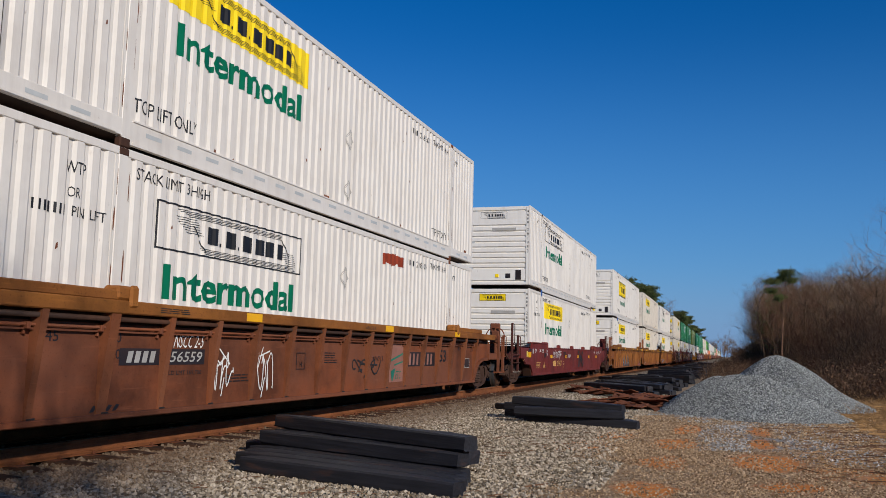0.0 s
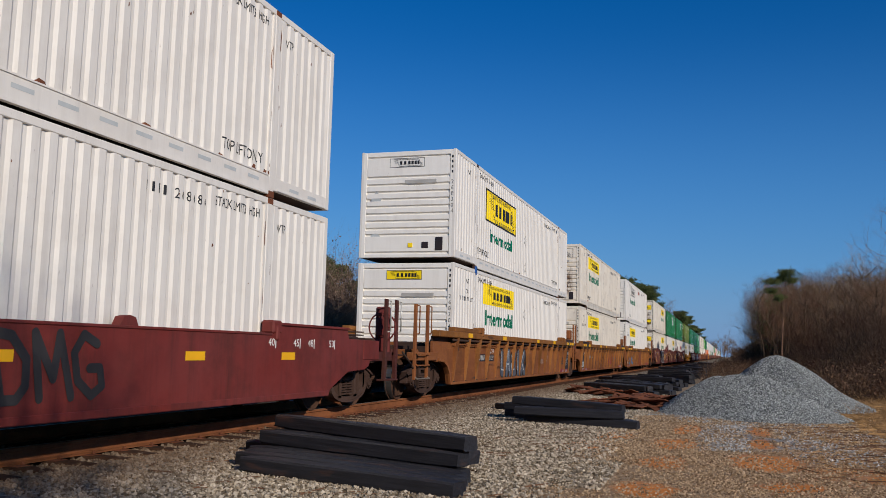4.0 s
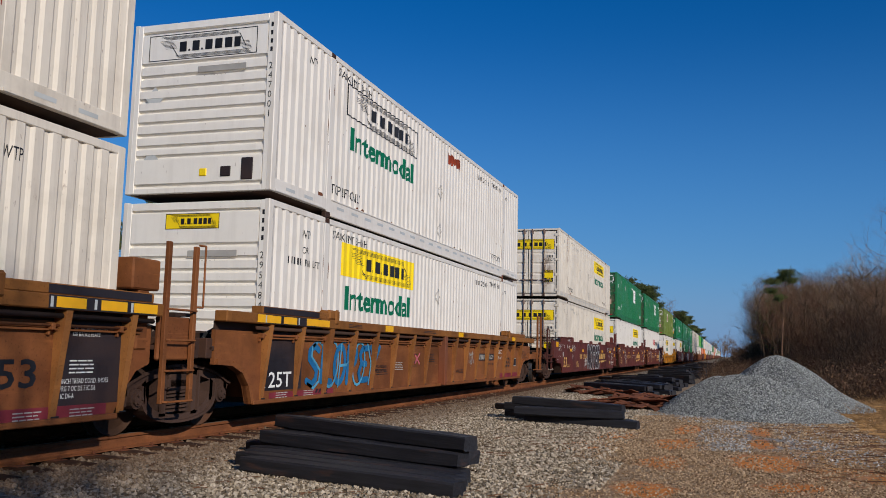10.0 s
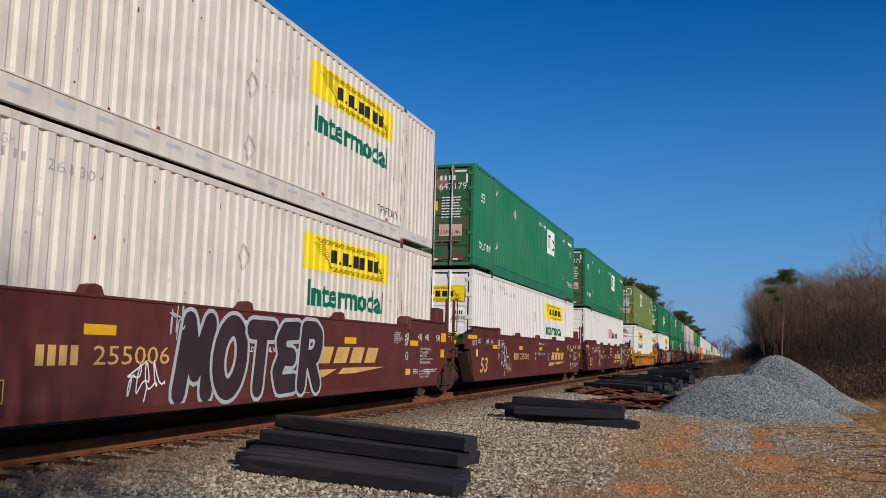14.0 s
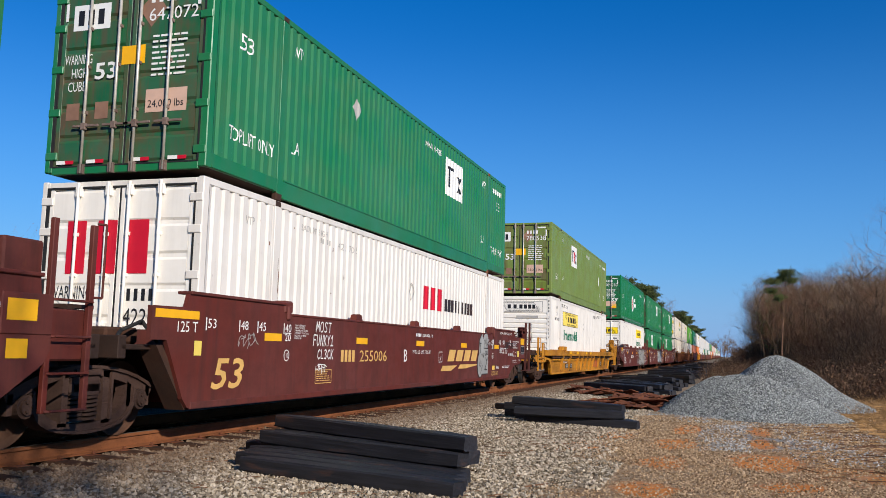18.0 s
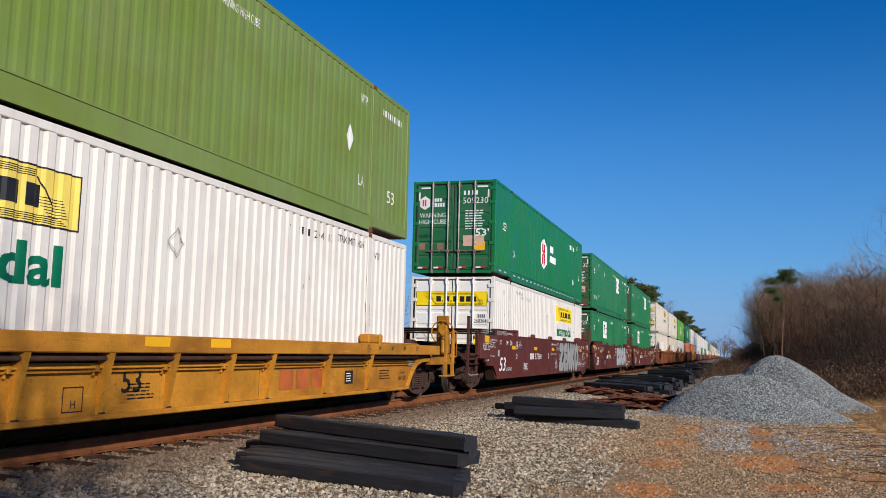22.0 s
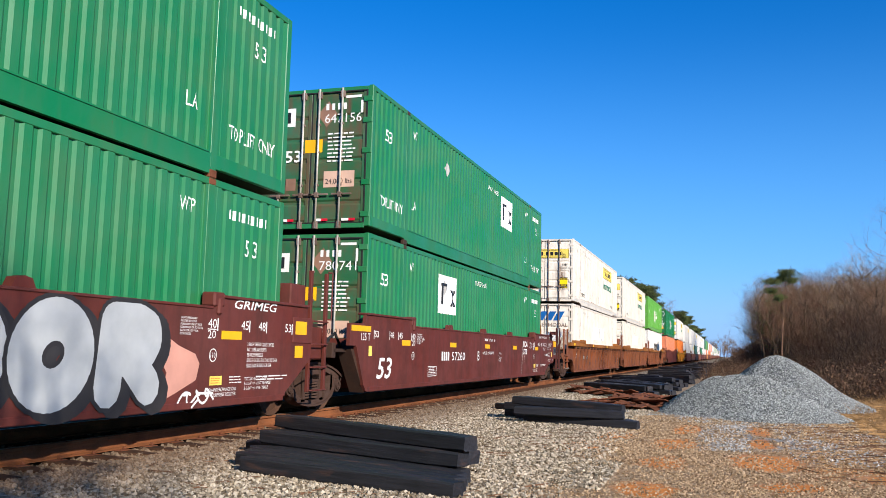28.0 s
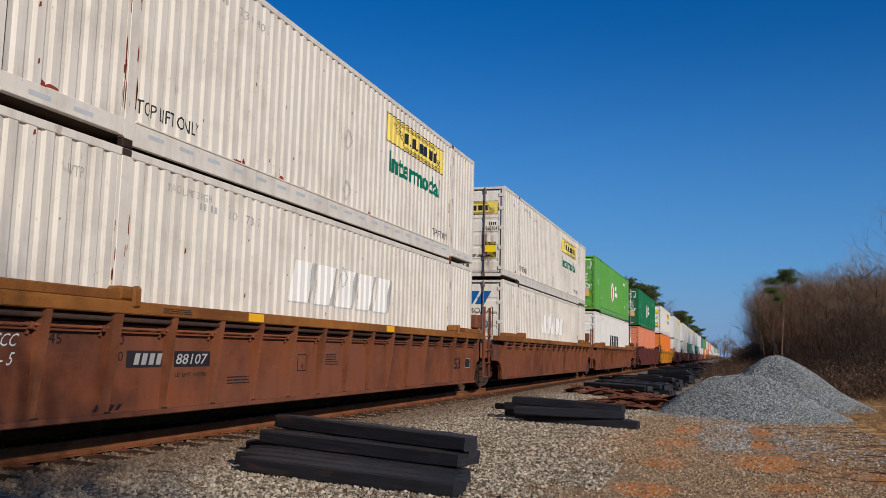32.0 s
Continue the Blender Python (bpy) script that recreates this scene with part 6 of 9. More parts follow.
        w("CLEARANCE", 0.72, 1.59, 0.68, 0.06, slant=0.2)
    # rear end
    if rear_joint:
        w("2 INCH TREAD COND. SHOES\nNO. 24 BRAKE BEAMS\n38 INCH WHEELS\nSPRG 7 OC D-5 7 IC D-6 5 IIC D-6A\nSPRG 2 OC B-353 2 IC B-354", 14.88, 0.80, 0.84, 0.34)
        w("TCC-IV-45LT SET-UP\n5-1/16\" +/- 1/16\" FEMALE\n5-3/16\" +/- 1/16\" MALE", 14.84, 0.50, 0.72, 0.17, slant=0.15)
        stencil(car, 1.534, "reflector", ("srb2",), lambda: rect(bmesh.new(), Y(16.23), Y(16.60), 1.28, 1.48), REFLECTIVE, 0.003)
        stencil(car, x, "reflector", ("srb5",), lambda: rect(bmesh.new(), Y(16.26), Y(16.52), 0.93, 1.11), REFLECTIVE, 0.004)
    else:
        w("2 INCH TREAD COND. SHOES\nSPECIAL BRAKE BEAMS\nSEE BADGE PLATE\nSPRG 6 OC D-5 4 IC D-5", 16.44, 1.20, 0.80, 0.23)
        w("TCC-IV-60LT", 16.46, 1.06, 0.50, 0.045), w("L 201-1", 16.46, 0.935, 0.38, 0.07), w("EMPTY LOAD 60%\n7/16\" ADJ. BLOCK", 16.46, 0.75, 0.50, 0.10, slant=0.1), w("JACK HERE", 17.24, 0.81, 0.28, 0.045)
        w("S-2054-11 REEFER CLEARANCE", 14.86, 1.59, 1.42, 0.065, slant=0.2)
        stencil(car, x, "label_plate", ("slabel2",), lambda: rect(bmesh.new(), Y(17.08), Y(17.26), 0.94, 1.12), PALE_YELLOW, 0.004)
        stencil(car, 1.534, "reflector", ("srb2", "free"), lambda: rect(bmesh.new(), Y(17.45), Y(17.96), 1.32, 1.52), REFLECTIVE, 0.003)
        stencil(car, 1.534, "data_plate", ("sdata",), lambda: rect(bmesh.new(), Y(17.46), Y(17.97), 1.03, 1.28), BLACK_PANEL, 0.003)
        stencil(car, 1.534, "plate_frame", ("sdata", 2), lambda: join(frame_lines(Y(17.46), Y(17.97), 1.03, 1.28, 0.012), rect(bmesh.new(), Y(17.75), Y(17.76), 1.09, 1.27), rect(bmesh.new(), Y(17.47), Y(17.96), 1.08, 1.09)), GREY_INK, 0.006)
        for a in (15.88, 16.05, 16.36):
            stencil(car, x, "metal_tag", ("stag", a), lambda: rect(bmesh.new(), Y(a), Y(a) + (0.26 if a == 16.05 else 0.09), 0.98, 1.05), TAPE_GREY, 0.006)
    if swoosh:
        stencil(car, x, "name_blocks", ("swoosh", 1), lambda: letters(4, Y(9.9), 0.84, 2.6, 0.27, 0.78, 0.6), GOLD_INK, 0.003)
        stencil(car, x, "underline", ("swoosh", 2), lambda: shape(shape(bmesh.new(), [(Y(9.4), 0.62), (Y(10.2), 0.62), (Y(10.7), 0.74), (Y(9.55), 0.74)]), [(Y(10.75), 0.66), (Y(11.4), 0.66), (Y(12.9), 0.76), (Y(10.95), 0.76)]), GOLD_INK, 0.003)


def black_zone(car, y0, y1, rear):
    """The end of a joined car painted black over side, posts and chord."""
    x = 1.37
    stencil(car, x, "black_panel", ("bz", y0), lambda: rect(bmesh.new(), Y(y0), Y(y1), 0.45, 1.30), BLACK_PANEL, 0.0025)
    stencil(car, 1.53, "black_panel", ("bzc", y0), lambda: rect(bmesh.new(), Y(y0 - (0.3 if rear else 0.34)), Y(y1) + 0.3, 1.41, 1.545), BLACK_PANEL, 0.0025)
    stencil(car, 1.50, "black_panel", ("bzk", y0), lambda: rect(bmesh.new(), Y(14.9 if rear else -0.38), Y(16.5 if rear else 1.4), 1.562, 1.648), BLACK_PANEL, 0.0025)
    for a in ((14.9, 15.52, 16.1) if rear else (-0.38, 0.62)):
        stencil(car, 1.53, "white_stripe", ("bzw", a), lambda: rect(bmesh.new(), Y(a), Y(a) + 0.04, 1.425, 1.53), TAPE_GREY, 0.006)
    stencil(car, x, "warning_band", ("bzr", y0), lambda: rect(bmesh.new(), Y(14.04 if rear else 0.1), Y(16.0 if rear else 2.3), 0.305, 0.45 if rear else 0.42), DULL_RED, 0.0035)
    for a in ((14.7, 15.45) if rear else (0.3, 1.2)):
        stencil(car, x, "note_bars", ("bzn", a), lambda: bars(3, Y(a), 0.325, 0.42, 0.1, seed=19), GREY_INK, 0.006)
    for a in ((14.98, 15.62, 16.15) if rear else (-0.35, 0.15, 1.3)):
        stencil(car, 1.53, "reflector", ("bzf", a), lambda: rect(bmesh.new(), Y(a), Y(a) + 0.42, 1.425, 1.53), REFLECTIVE, 0.006)


def ribbed_marks(car, key, number, ink=BLACK, plate=True, z=0.82, x=1.37, y0=2.1, front=True, limit="169,700"):
    """Boards, numbers and notes of a ribbed side; front=False puts them at the rear."""
    gap = y0 + 0.72
    for a, c in ((y0, gap), (gap + 0.17, y0 + 1.66)):
        stencil(car, x, "number_board", ("rboard", key, a), lambda: rect(bmesh.new(), Y(a), Y(c), z, z + 0.19), BLACK_PANEL, 0.004)
    stencil(car, x, "mark_bars", ("rmark", key), lambda: letters(4, Y(y0 + 0.12), z + 0.03, 0.54, 0.13, 0.66, 0.25), GREY_INK, 0.008)
    stencil(car, x, "lettering", ("rnum", number, y0, z), lambda: words(number, Y(gap + 0.2), z + 0.03, 0.68, 0.13, 0.01, 0.2), GREY_INK, 0.008)
    stencil(car, x, "lettering", ("rlim", key), lambda: words("LD LMT " + limit, Y(gap + 0.2), z - 0.13, 0.68, 0.06), ink, 0.005)
    for y, s in ((0.9, "45"), (1.86, "20"), (0.12, "48")) if front else ((14.26, "40"), (14.9, "45"), (16.03, "53")):
        stencil(car, x, "lettering", ("rn", s, y, z), lambda: words(s, Y(y), z + 0.25, 0.18, 0.11), ink, 0.005)
    stencil(car, x, "lettering", ("rn4", y0, z), lambda: words("40" if front else "20", Y(1.86 if front else 14.26), z + 0.07, 0.18, 0.11), ink, 0.005)
    if z > 0.7:
        stencil(car, x, "lettering", ("r53", key), lambda: words("53", Y(13.32 if key == "a" else 14.46), 0.82 if key == "a" else 0.64, 0.5, 0.28, 0.015), ink, 0.005)
    stencil(car, x, "note_bars", ("rnote", key), lambda: bars(3, Y(4.2), z - 0.25, 0.65, 0.12, seed=12), ink, 0.005)
    stencil(car, x, "note_bars", ("rnote2", key), lambda: bars(5, Y(7.2), z - 0.02, 0.5, 0.2, seed=13), ink, 0.005)
    stencil(car, x, "plate_frame", ("rpf", key), lambda: join(frame_lines(Y(6.2), Y(6.5), z - 0.1, z + 0.16, 0.012), words("H", Y(6.32), z - 0.06, 0.07, 0.08)), ink, 0.005)
    stencil(car, 1.53, "note_bars", ("rnote3", key), lambda: bars(3, Y(2.5), 1.44, 0.7, 0.07, seed=14), ink, 0.005) if z > 0.7 else None
    if plate:
        stencil(car, x, "data_plate", ("rdp", key), lambda: rect(bmesh.new(), Y(15.36), Y(15.8), 0.66, 0.9), BLACK_PANEL, 0.004)
        stencil(car, x, "plate_frame", ("rdf", key), lambda: frame_lines(Y(15.36), Y(15.8), 0.66, 0.9, 0.014), GREY_INK, 0.007)
    # dark scars burnt in the lower corner of the wide panel
    for i in range(4):
        stencil(car, x, "burn_scar", ("scar", i, z), lambda: shape(bmesh.new(), [(Y(1.6 + 0.12 * i), 0.36), (Y(1.66 + 0.12 * i), 0.36), (Y(1.72 + 0.12 * i), 0.42), (Y(1.66 + 0.12 * i), 0.43)]), BLACK, 0.0045)


# S0: brown ribbed car
c = ribbed_car(BROWN_CAR, False, False, "rusty brown ribbed well car with chalk scrawls on its side", chord=OCHRE_TOP)
ribbed_marks(c, "a", "56559", z=0.845, y0=2.02)
reflectors(c, 1.53, 1.425, (4.4, 9.5, 14.0), "a")
scrawl(c, 1.37, Y(3.9), 0.5, 0.5, 0.55, WHITE_INK, 3, "a1"), scrawl(c, 1.37, Y(4.95), 0.45, 0.55, 0.65, WHITE_INK, 4, "a2"), chalk(c, 1.37, 3.0, 1.05, 0.66, 0.16, "a")
stencil(c, 1.37, "paint_patch", ("pp0",), lambda: rect(bmesh.new(), Y(10.16), Y(10.92), 0.44, 1.2), SPRAY_ROSE_DULL, 0.003)
stencil(c, 1.37, "graffiti", ("pp1",), lambda: shape(shape(shape(bmesh.new(), [(Y(10.2), 0.84), (Y(10.88), 0.98), (Y(10.88), 1.02), (Y(10.2), 0.88)]), [(Y(10.24), 0.66), (Y(10.5), 0.72), (Y(10.36), 0.47), (Y(10.3), 0.47)]), [(Y(10.42), 0.76), (Y(10.9), 0.83), (Y(10.9), 0.86), (Y(10.42), 0.79)]), TEAL_SPRAY, 0.006)
spray_word(c, 1.37, "ETC", 10.5, 0.5, 0.3, 0.16, TEAL_SPRAY, "a5", 0.0)
stencil(c, 1.37, "logo_panel", ("nslogo",), lambda: join(rect(bmesh.new(), Y(11.2), Y(12.0), 0.74, 1.04), rect(bmesh.new(), Y(12.12), Y(12.98), 0.74, 1.04)), BLACK_PANEL, 0.003)
stencil(c, 1.37, "logo_mark", ("nslogo", 2), lambda: join(letters(3, Y(11.26), 0.77, 0.7, 0.24, 0.5, 0.1), letters(3, Y(12.18), 0.77, 0.7, 0.24, 0.5, 0.1)), SPRAY_ROSE_DULL, 0.006)
stencil(c, 1.37, "lettering", ("nwf",), lambda: words("NWF13", Y(9.3), 0.86, 0.5, 0.09), BLACK, 0.005)
stencil(c, 1.37, "lettering", ("r2040",), lambda: join(words("20", Y(14.22), 1.1, 0.13, 0.09), words("40", Y(14.22), 0.98, 0.13, 0.09), words("45", Y(14.75), 1.08, 0.17, 0.1), words("53", Y(15.9), 1.08, 0.17, 0.1)), BLACK, 0.014)
scrawl(c, 1.37, Y(8.3), 0.6, 1.4, 0.3, SPRAY_DARK, 25, "a6", 0.02)
stencil(c, 1.53, "lettering", ("a656",), lambda: words("656559", Y(8.55), 1.44, 0.45, 0.06, 0.0, 0.2), BLACK, 0.004)
load(0, c, white_box(False, False, "white", "white corrugated container with an outlined banner, under another", v=1.84, rust=9.9), white_box(False, True, "yellow", "white corrugated container with a yellow banner, stacked on another"))
# S1: red-brown smooth car
c = smooth_car(RED_CAR, False, False, "red-brown low smooth-sided well car with white scrawls", lower=0.3)
low_marks(c, "210427")
for i, (a, b) in enumerate(((3.06, 0.7), (3.7, 0.75), (4.2, 0.6))):
    scrawl(c, 1.52, Y(a), 0.9, b, 0.3, WHITE_INK, 6 + i, "b%d" % i, 0.01)
scrawl(c, 1.52, Y(5.3), 0.92, 0.9, 0.24, SPRAY_DARK, 17, "b7", 0.016), spray_text(c, 1.52, "DMG", 8.98, 0.55, 1.5, 0.62, SPRAY_DARK, "b8", 0.05, -0.25, 0.1)
chalk(c, 1.52, 4.5, 1.02, 0.5, 0.16, "b")
load(1, c, white_box(False, False, "yellow", "white container with a yellow banner in a red well car", serial="268686"), white_box(False, True, "white", "white container with rust runs on its ribbed end wall", serial="281993", lock=True))
# S2 to S4: one tan car of three units
c = ribbed_car(TAN_CAR, False, True, "tan ribbed well car with grey graffiti", chord=TAN_TOP)
ribbed_marks(c, "c", "791029", plate=False, limit="117,000")
chalk(c, 1.37, 3.1, 1.04, 0.66, 0.11, "c"), black_zone(c, 15.18, 16.25, True)
reflectors(c, 1.53, 1.425, (0.6, 4.2, 9.0, 12.0), "c")
fat_letters(c, 1.37, "LAEIK", 4.52, 0.33, 3.2, 0.85, SPRAY_GREY, SPRAY_DARK, "g2", 0.42, 0.05, 0.05, 0.03, SPRAY_PALE)
scrawl(c, 1.37, Y(4.3), 0.9, 0.5, 0.35, SPRAY_DARK, 14, "g2b", 0.02), scrawl(c, 1.37, Y(7.7), 0.55, 0.35, 0.6, SPRAY_DARK, 15, "g2c", 0.02)
stencil(c, 1.37, "note_bars", ("grid2",), lambda: bars(5, Y(10.4), 0.70, 0.5, 0.17, seed=63), GREY_INK, 0.005)
stencil(c, 1.37, "lettering", ("len2",), lambda: join(words("L 53'7\"", Y(13.38), 0.76, 0.34, 0.09), words("IW 8'9\"", Y(13.36), 0.58, 0.36, 0.09)), BLACK, 0.005)
stencil(c, 1.37, "lettering", ("load2",), lambda: join(words("40", Y(14.26), 1.03, 0.17, 0.11), words("45", Y(14.93), 1.05, 0.13, 0.09), words("20", Y(14.26), 0.83, 0.17, 0.11)), BLACK, 0.005)
scrawl(c, 1.37, Y(11.3), 0.72, 0.4, 0.34, GREY_INK, 38, "g2s", 0.006)
stencil(c, 1.37, "lettering", ("bz2",), lambda: join(words("8", Y(15.4), 1.02, 0.1, 0.1), words("53", Y(15.95), 1.02, 0.2, 0.1), ring(Y(15.95), 0.88, 0.07)), WHITE_INK, 0.006)
stencil(c, 1.37, "note_bars", ("bz3",), lambda: join(words("SPECIAL BRAKE BEAMS\nSEE BADGE PLATE", Y(15.42), 1.15, 0.52, 0.1), words("2 INCH TREAD COND. SHOES\nSPRG 7 OC D5 7 IC D6\n5 IC D6-A", Y(15.26), 0.52, 0.74, 0.2), bars(4, Y(15.4), 0.76, 0.4, 0.16, seed=33)), WHITE_INK, 0.006)
load(2, c, white_box(False, False, "yellow", "white container with a yellow banner and green word", v=2.02, shift=0.19, word=(-4.98, 1.43, 3.25, 0.43)), white_box(False, True, "border", "bright white container with a black-edged yellow banner", lock=True, v=1.5, shift=0.27, tall=0.93, word=(-4.62, 0.94, 2.68, 0.37)))
c = ribbed_car(TAN_CAR, True, True, "tan ribbed well car with red letters and blue spray marks", chord=TAN_TOP)
ribbed_marks(c, "d", "791029", z=0.84, plate=False, limit="117,000")
black_zone(c, -0.04, 1.1, False), black_zone(c, 15.18, 16.25, True)
stencil(c, 1.37, "lettering", ("bz5",), lambda: join(words("125T", Y(-0.08), 0.49, 0.84, 0.23, 0.01), words("48", Y(0.7), 1.04, 0.2, 0.1)), WHITE_INK, 0.006)
reflectors(c, 1.53, 1.425, (1.2, 5.2, 7.4, 12.6), "d")
stencil(c, 1.37, "name_blocks", ("ttx",), lambda: letters(3, Y(9.06), 0.56, 2.1, 0.58, 0.8), DULL_RED, 0.004, "faded red company blocks")
stencil(c, 1.37, "graffiti", ("g3",), lambda: stroke_mesh([*letter_lines("A", Y(11.45), 0.70, 0.55, 0.54, 0.1), *letter_lines("1", Y(12.4), 0.82, 0.55, 0.42, 0.05), *letter_lines("3", Y(13.42), 0.74, 0.42, 0.46, 0.05)], 0.024), BLUE_SPRAY, 0.004)
stencil(c, 1.37, "note_bars", ("bz3",), lambda: join(words("SPECIAL BRAKE BEAMS\nSEE BADGE PLATE", Y(15.42), 1.15, 0.52, 0.1), words("2 INCH TREAD COND. SHOES\nSPRG 7 OC D5 7 IC D6\n5 IC D6-A", Y(15.26), 0.52, 0.74, 0.2), bars(4, Y(15.4), 0.76, 0.4, 0.16, seed=33)), WHITE_INK, 0.006)
load(3, c, white_box(False, False, "yellow", "white container with rust stains on its end wall", worn=True), white_box(False, True, "yellow", "cream-white container with rust runs on its ribbed end", worn=True, head="wide"))
c = ribbed_car(TAN_CAR, True, False, "tan ribbed well car with blue graffiti by a black panel", chord=TAN_TOP)
ribbed_marks(c, "e", "791029", z=0.84, y0=11.36, front=False, limit="117,000")
chalk(c, 1.37, 13.36, 0.87, 0.6, 0.26, "e", True), black_zone(c, -0.04, 1.1, False)
stencil(c, 1.37, "lettering", ("brk4",), lambda: words("2 D-432 2 B-432\nSPECIAL BRAKE BEAM\nSEE BADGE PLATE\n2 INCH TREAD COND. SHOES", Y(16.74), 0.88, 0.78, 0.24), BLACK, 0.004)
stencil(c, 1.37, "label_plate", ("lab4",), lambda: rect(bmesh.new(), Y(16.3), Y(16.42), 0.66, 0.85), PALE_YELLOW, 0.004)
stencil(c, 1.37, "warning_band", ("wb4",), lambda: rect(bmesh.new(), Y(13.75), Y(15.96), 0.305, 0.46), DULL_RED, 0.0035)
reflectors(c, 1.53, 1.425, (-0.6, 0.9, 4.2, 9.0, 14.6), "e")
spray_text(c, 1.37, "SLOPEY", 1.25, 0.50, 3.1, 0.62, BLUE_SPRAY, "g4", 0.055, 0.1, 0.1), spray_text(c, 1.37, "SOPOY", 1.3, 0.44, 2.9, 0.76, SKY_BLUE, "g4b", 0.024, 0.15, 0.0)
stencil(c, 1.37, "lettering", ("ft20",), lambda: words("20 FT CONTAINER\nLIMIT 57,500 EACH", Y(4.1), 0.65, 0.62, 0.13), BLACK, 0.004)
stencil(c, 1.37, "note_bars", ("nb4",), lambda: bars(5, Y(5.18), 0.67, 0.5, 0.17, seed=61), GREY_INK, 0.004)
stencil(c, 1.37, "chalk_cross", ("x4",), lambda: shape(shape(bmesh.new(), [(Y(6.32), 0.8), (Y(6.37), 0.78), (Y(6.68), 1.0), (Y(6.64), 1.03)]), [(Y(6.34), 1.02), (Y(6.3), 0.99), (Y(6.64), 0.77), (Y(6.68), 0.8)], 0.001), PINK_CHALK, 0.004)
stencil(c, 1.37, "lettering", ("nwg",), lambda: words("NWG33G", Y(9.37), 0.54, 0.6, 0.09), BLACK, 0.004)
scrawl(c, 1.37, Y(10.5), 0.74, 0.42, 0.38, GREY_INK, 35, "g4c", 0.012)
put("splice_plate", finish(boxes((1.365, 1.532, Y(8.08) - 0.1, Y(8.08) + 0.1, 0.3, 1.42), bevel=0.01), "splice_plate", BROWN_CAR), c)
stencil(c, 1.53, "lettering", ("n791",), lambda: words("791029", Y(9.25), 1.45, 0.5, 0.055), BLACK, 0.004)
stencil(c, 1.53, "note_bars", ("nb5",), lambda: bars(2, Y(6.47), 1.45, 0.8, 0.06, seed=62), BLACK, 0.004)
stencil(c, 1.37, "lettering", ("bpw", 3), lambda: words("125T", Y(-0.08), 0.49, 0.84, 0.23, 0.01), WHITE_INK, 0.006)
load(4, c, white_box(False, False, "yellow", "white container with a yellow banner behind a car ladder", serial="295484"), white_box(False, True, "white", "white container with an outlined banner and dark stains", head="wide", serial="247001", rust=8.6))
# S5 to S7: one maroon car of three units
c = smooth_car(MAROON, False, True, "maroon smooth-sided well car with white outline graffiti")
smooth_marks(c, "f", "255006", "A", GOLD_INK, WHITE_INK, True, False, True)
fat_letters(c, 1.52, "MOTER", 6.15, 0.38, 3.85, 1.12, SPRAY_UMBER, SPRAY_PALE, "g5", 0.36, 0.12, 0.0, 0.055)
sprayed(c, 1.52, "g5b", [[(6.05, 0.36), (7.4, 0.35), (10.0, 0.37)]], 0.03, SPRAY_PALE), scrawl(c, 1.52, Y(5.3), 0.5, 0.7, 0.4, WHITE_INK, 44, "g5c", 0.014), scrawl(c, 1.52, Y(6.0), 1.2, 0.35, 0.4, SPRAY_PALE, 45, "g5d", 0.014), scrawl(c, 1.52, Y(9.75), 0.85, 0.4, 0.6, SPRAY_DARK, 46, "g5e", 0.018)
load(5, c, white_box(True, False, "yellow", "white container with yellow bannered doors in a maroon car", worn=True), white_box(True, True, "yellow", "white container with stained doors and a caution label", worn=True, serial="269307"))
c = smooth_car(MAROON, True, True, "maroon smooth-sided well car with gold lettering")
smooth_marks(c, "g", "255006", "C", GOLD_INK, WHITE_INK, True, True, True)
scrawl(c, 1.52, Y(2.3), 0.5, 1.0, 0.8, WHITE_INK, 9, "g1")
load(6, c, white_box(True, False, "yellow", "white container with a yellow banner under a green one"), green_box("green", True, 2.1, "dark green container with a white square mark", "647179"))
c = smooth_car(MAROON, True, False, "maroon smooth-sided well car with gold blocks and scribbles")
smooth_marks(c, "h", "255006", "B", GOLD_INK, WHITE_INK, True, True, False)
spray_text(c, 1.52, "MOST", 2.97, 1.34, 0.58, 0.16, WHITE_INK, "h1", 0.009), spray_text(c, 1.52, "FUNKY1", 2.88, 1.12, 0.76, 0.17, WHITE_INK, "h1b", 0.009), spray_text(c, 1.52, "CL3CK", 3.05, 0.91, 0.60, 0.15, WHITE_INK, "h1c", 0.009), scrawl(c, 1.52, Y(3.0), 0.70, 0.42, 0.14, WHITE_INK, 10, "h1d", 0.009), scrawl(c, 1.52, Y(0.64), 1.08, 0.56, 0.2, GREY_INK, 12, "h1e", 0.007), silver_doodle(c), chalk(c, 1.52, 14.80, 1.04, 0.95, 0.17, "h"), spray_word(c, 1.52, "DEBTOR", 15.4, 1.18, 1.05, 0.2, SPRAY_DARK, "h2")
load(7, c, white_box(True, False, "xpo", "white container with red block letters on its doors", serial="422705"), green_box("green", True, 2.1, "green container with white rods on rust-stained doors", "647072"))
# S8: yellow car
c = ribbed_car(YELLOW_CAR, False, False, "yellow-ochre ribbed well car with low sides", low=True)
ribbed_marks(c, "i", "168242", z=0.475, y0=2.72, plate=False, limit="165,900")
chalk(c, 1.37, 2.3, 0.70, 0.95, 0.2, "i")
stencil(c, 1.37, "lettering", ("y53",), lambda: words("53", Y(7.1), 0.54, 0.34, 0.27, 0.01), BLACK, 0.005)
stencil(c, 1.53, "lettering", ("y20",), lambda: join(words("20", Y(1.6), 1.09, 0.16, 0.09), ring(Y(2.21), 1.105, 0.07), words("110", Y(2.17), 1.08, 0.08, 0.05), words("FOR 20 FT. CONTAINERS", Y(3.9), 1.06, 0.6, 0.045)), BLACK, 0.005)
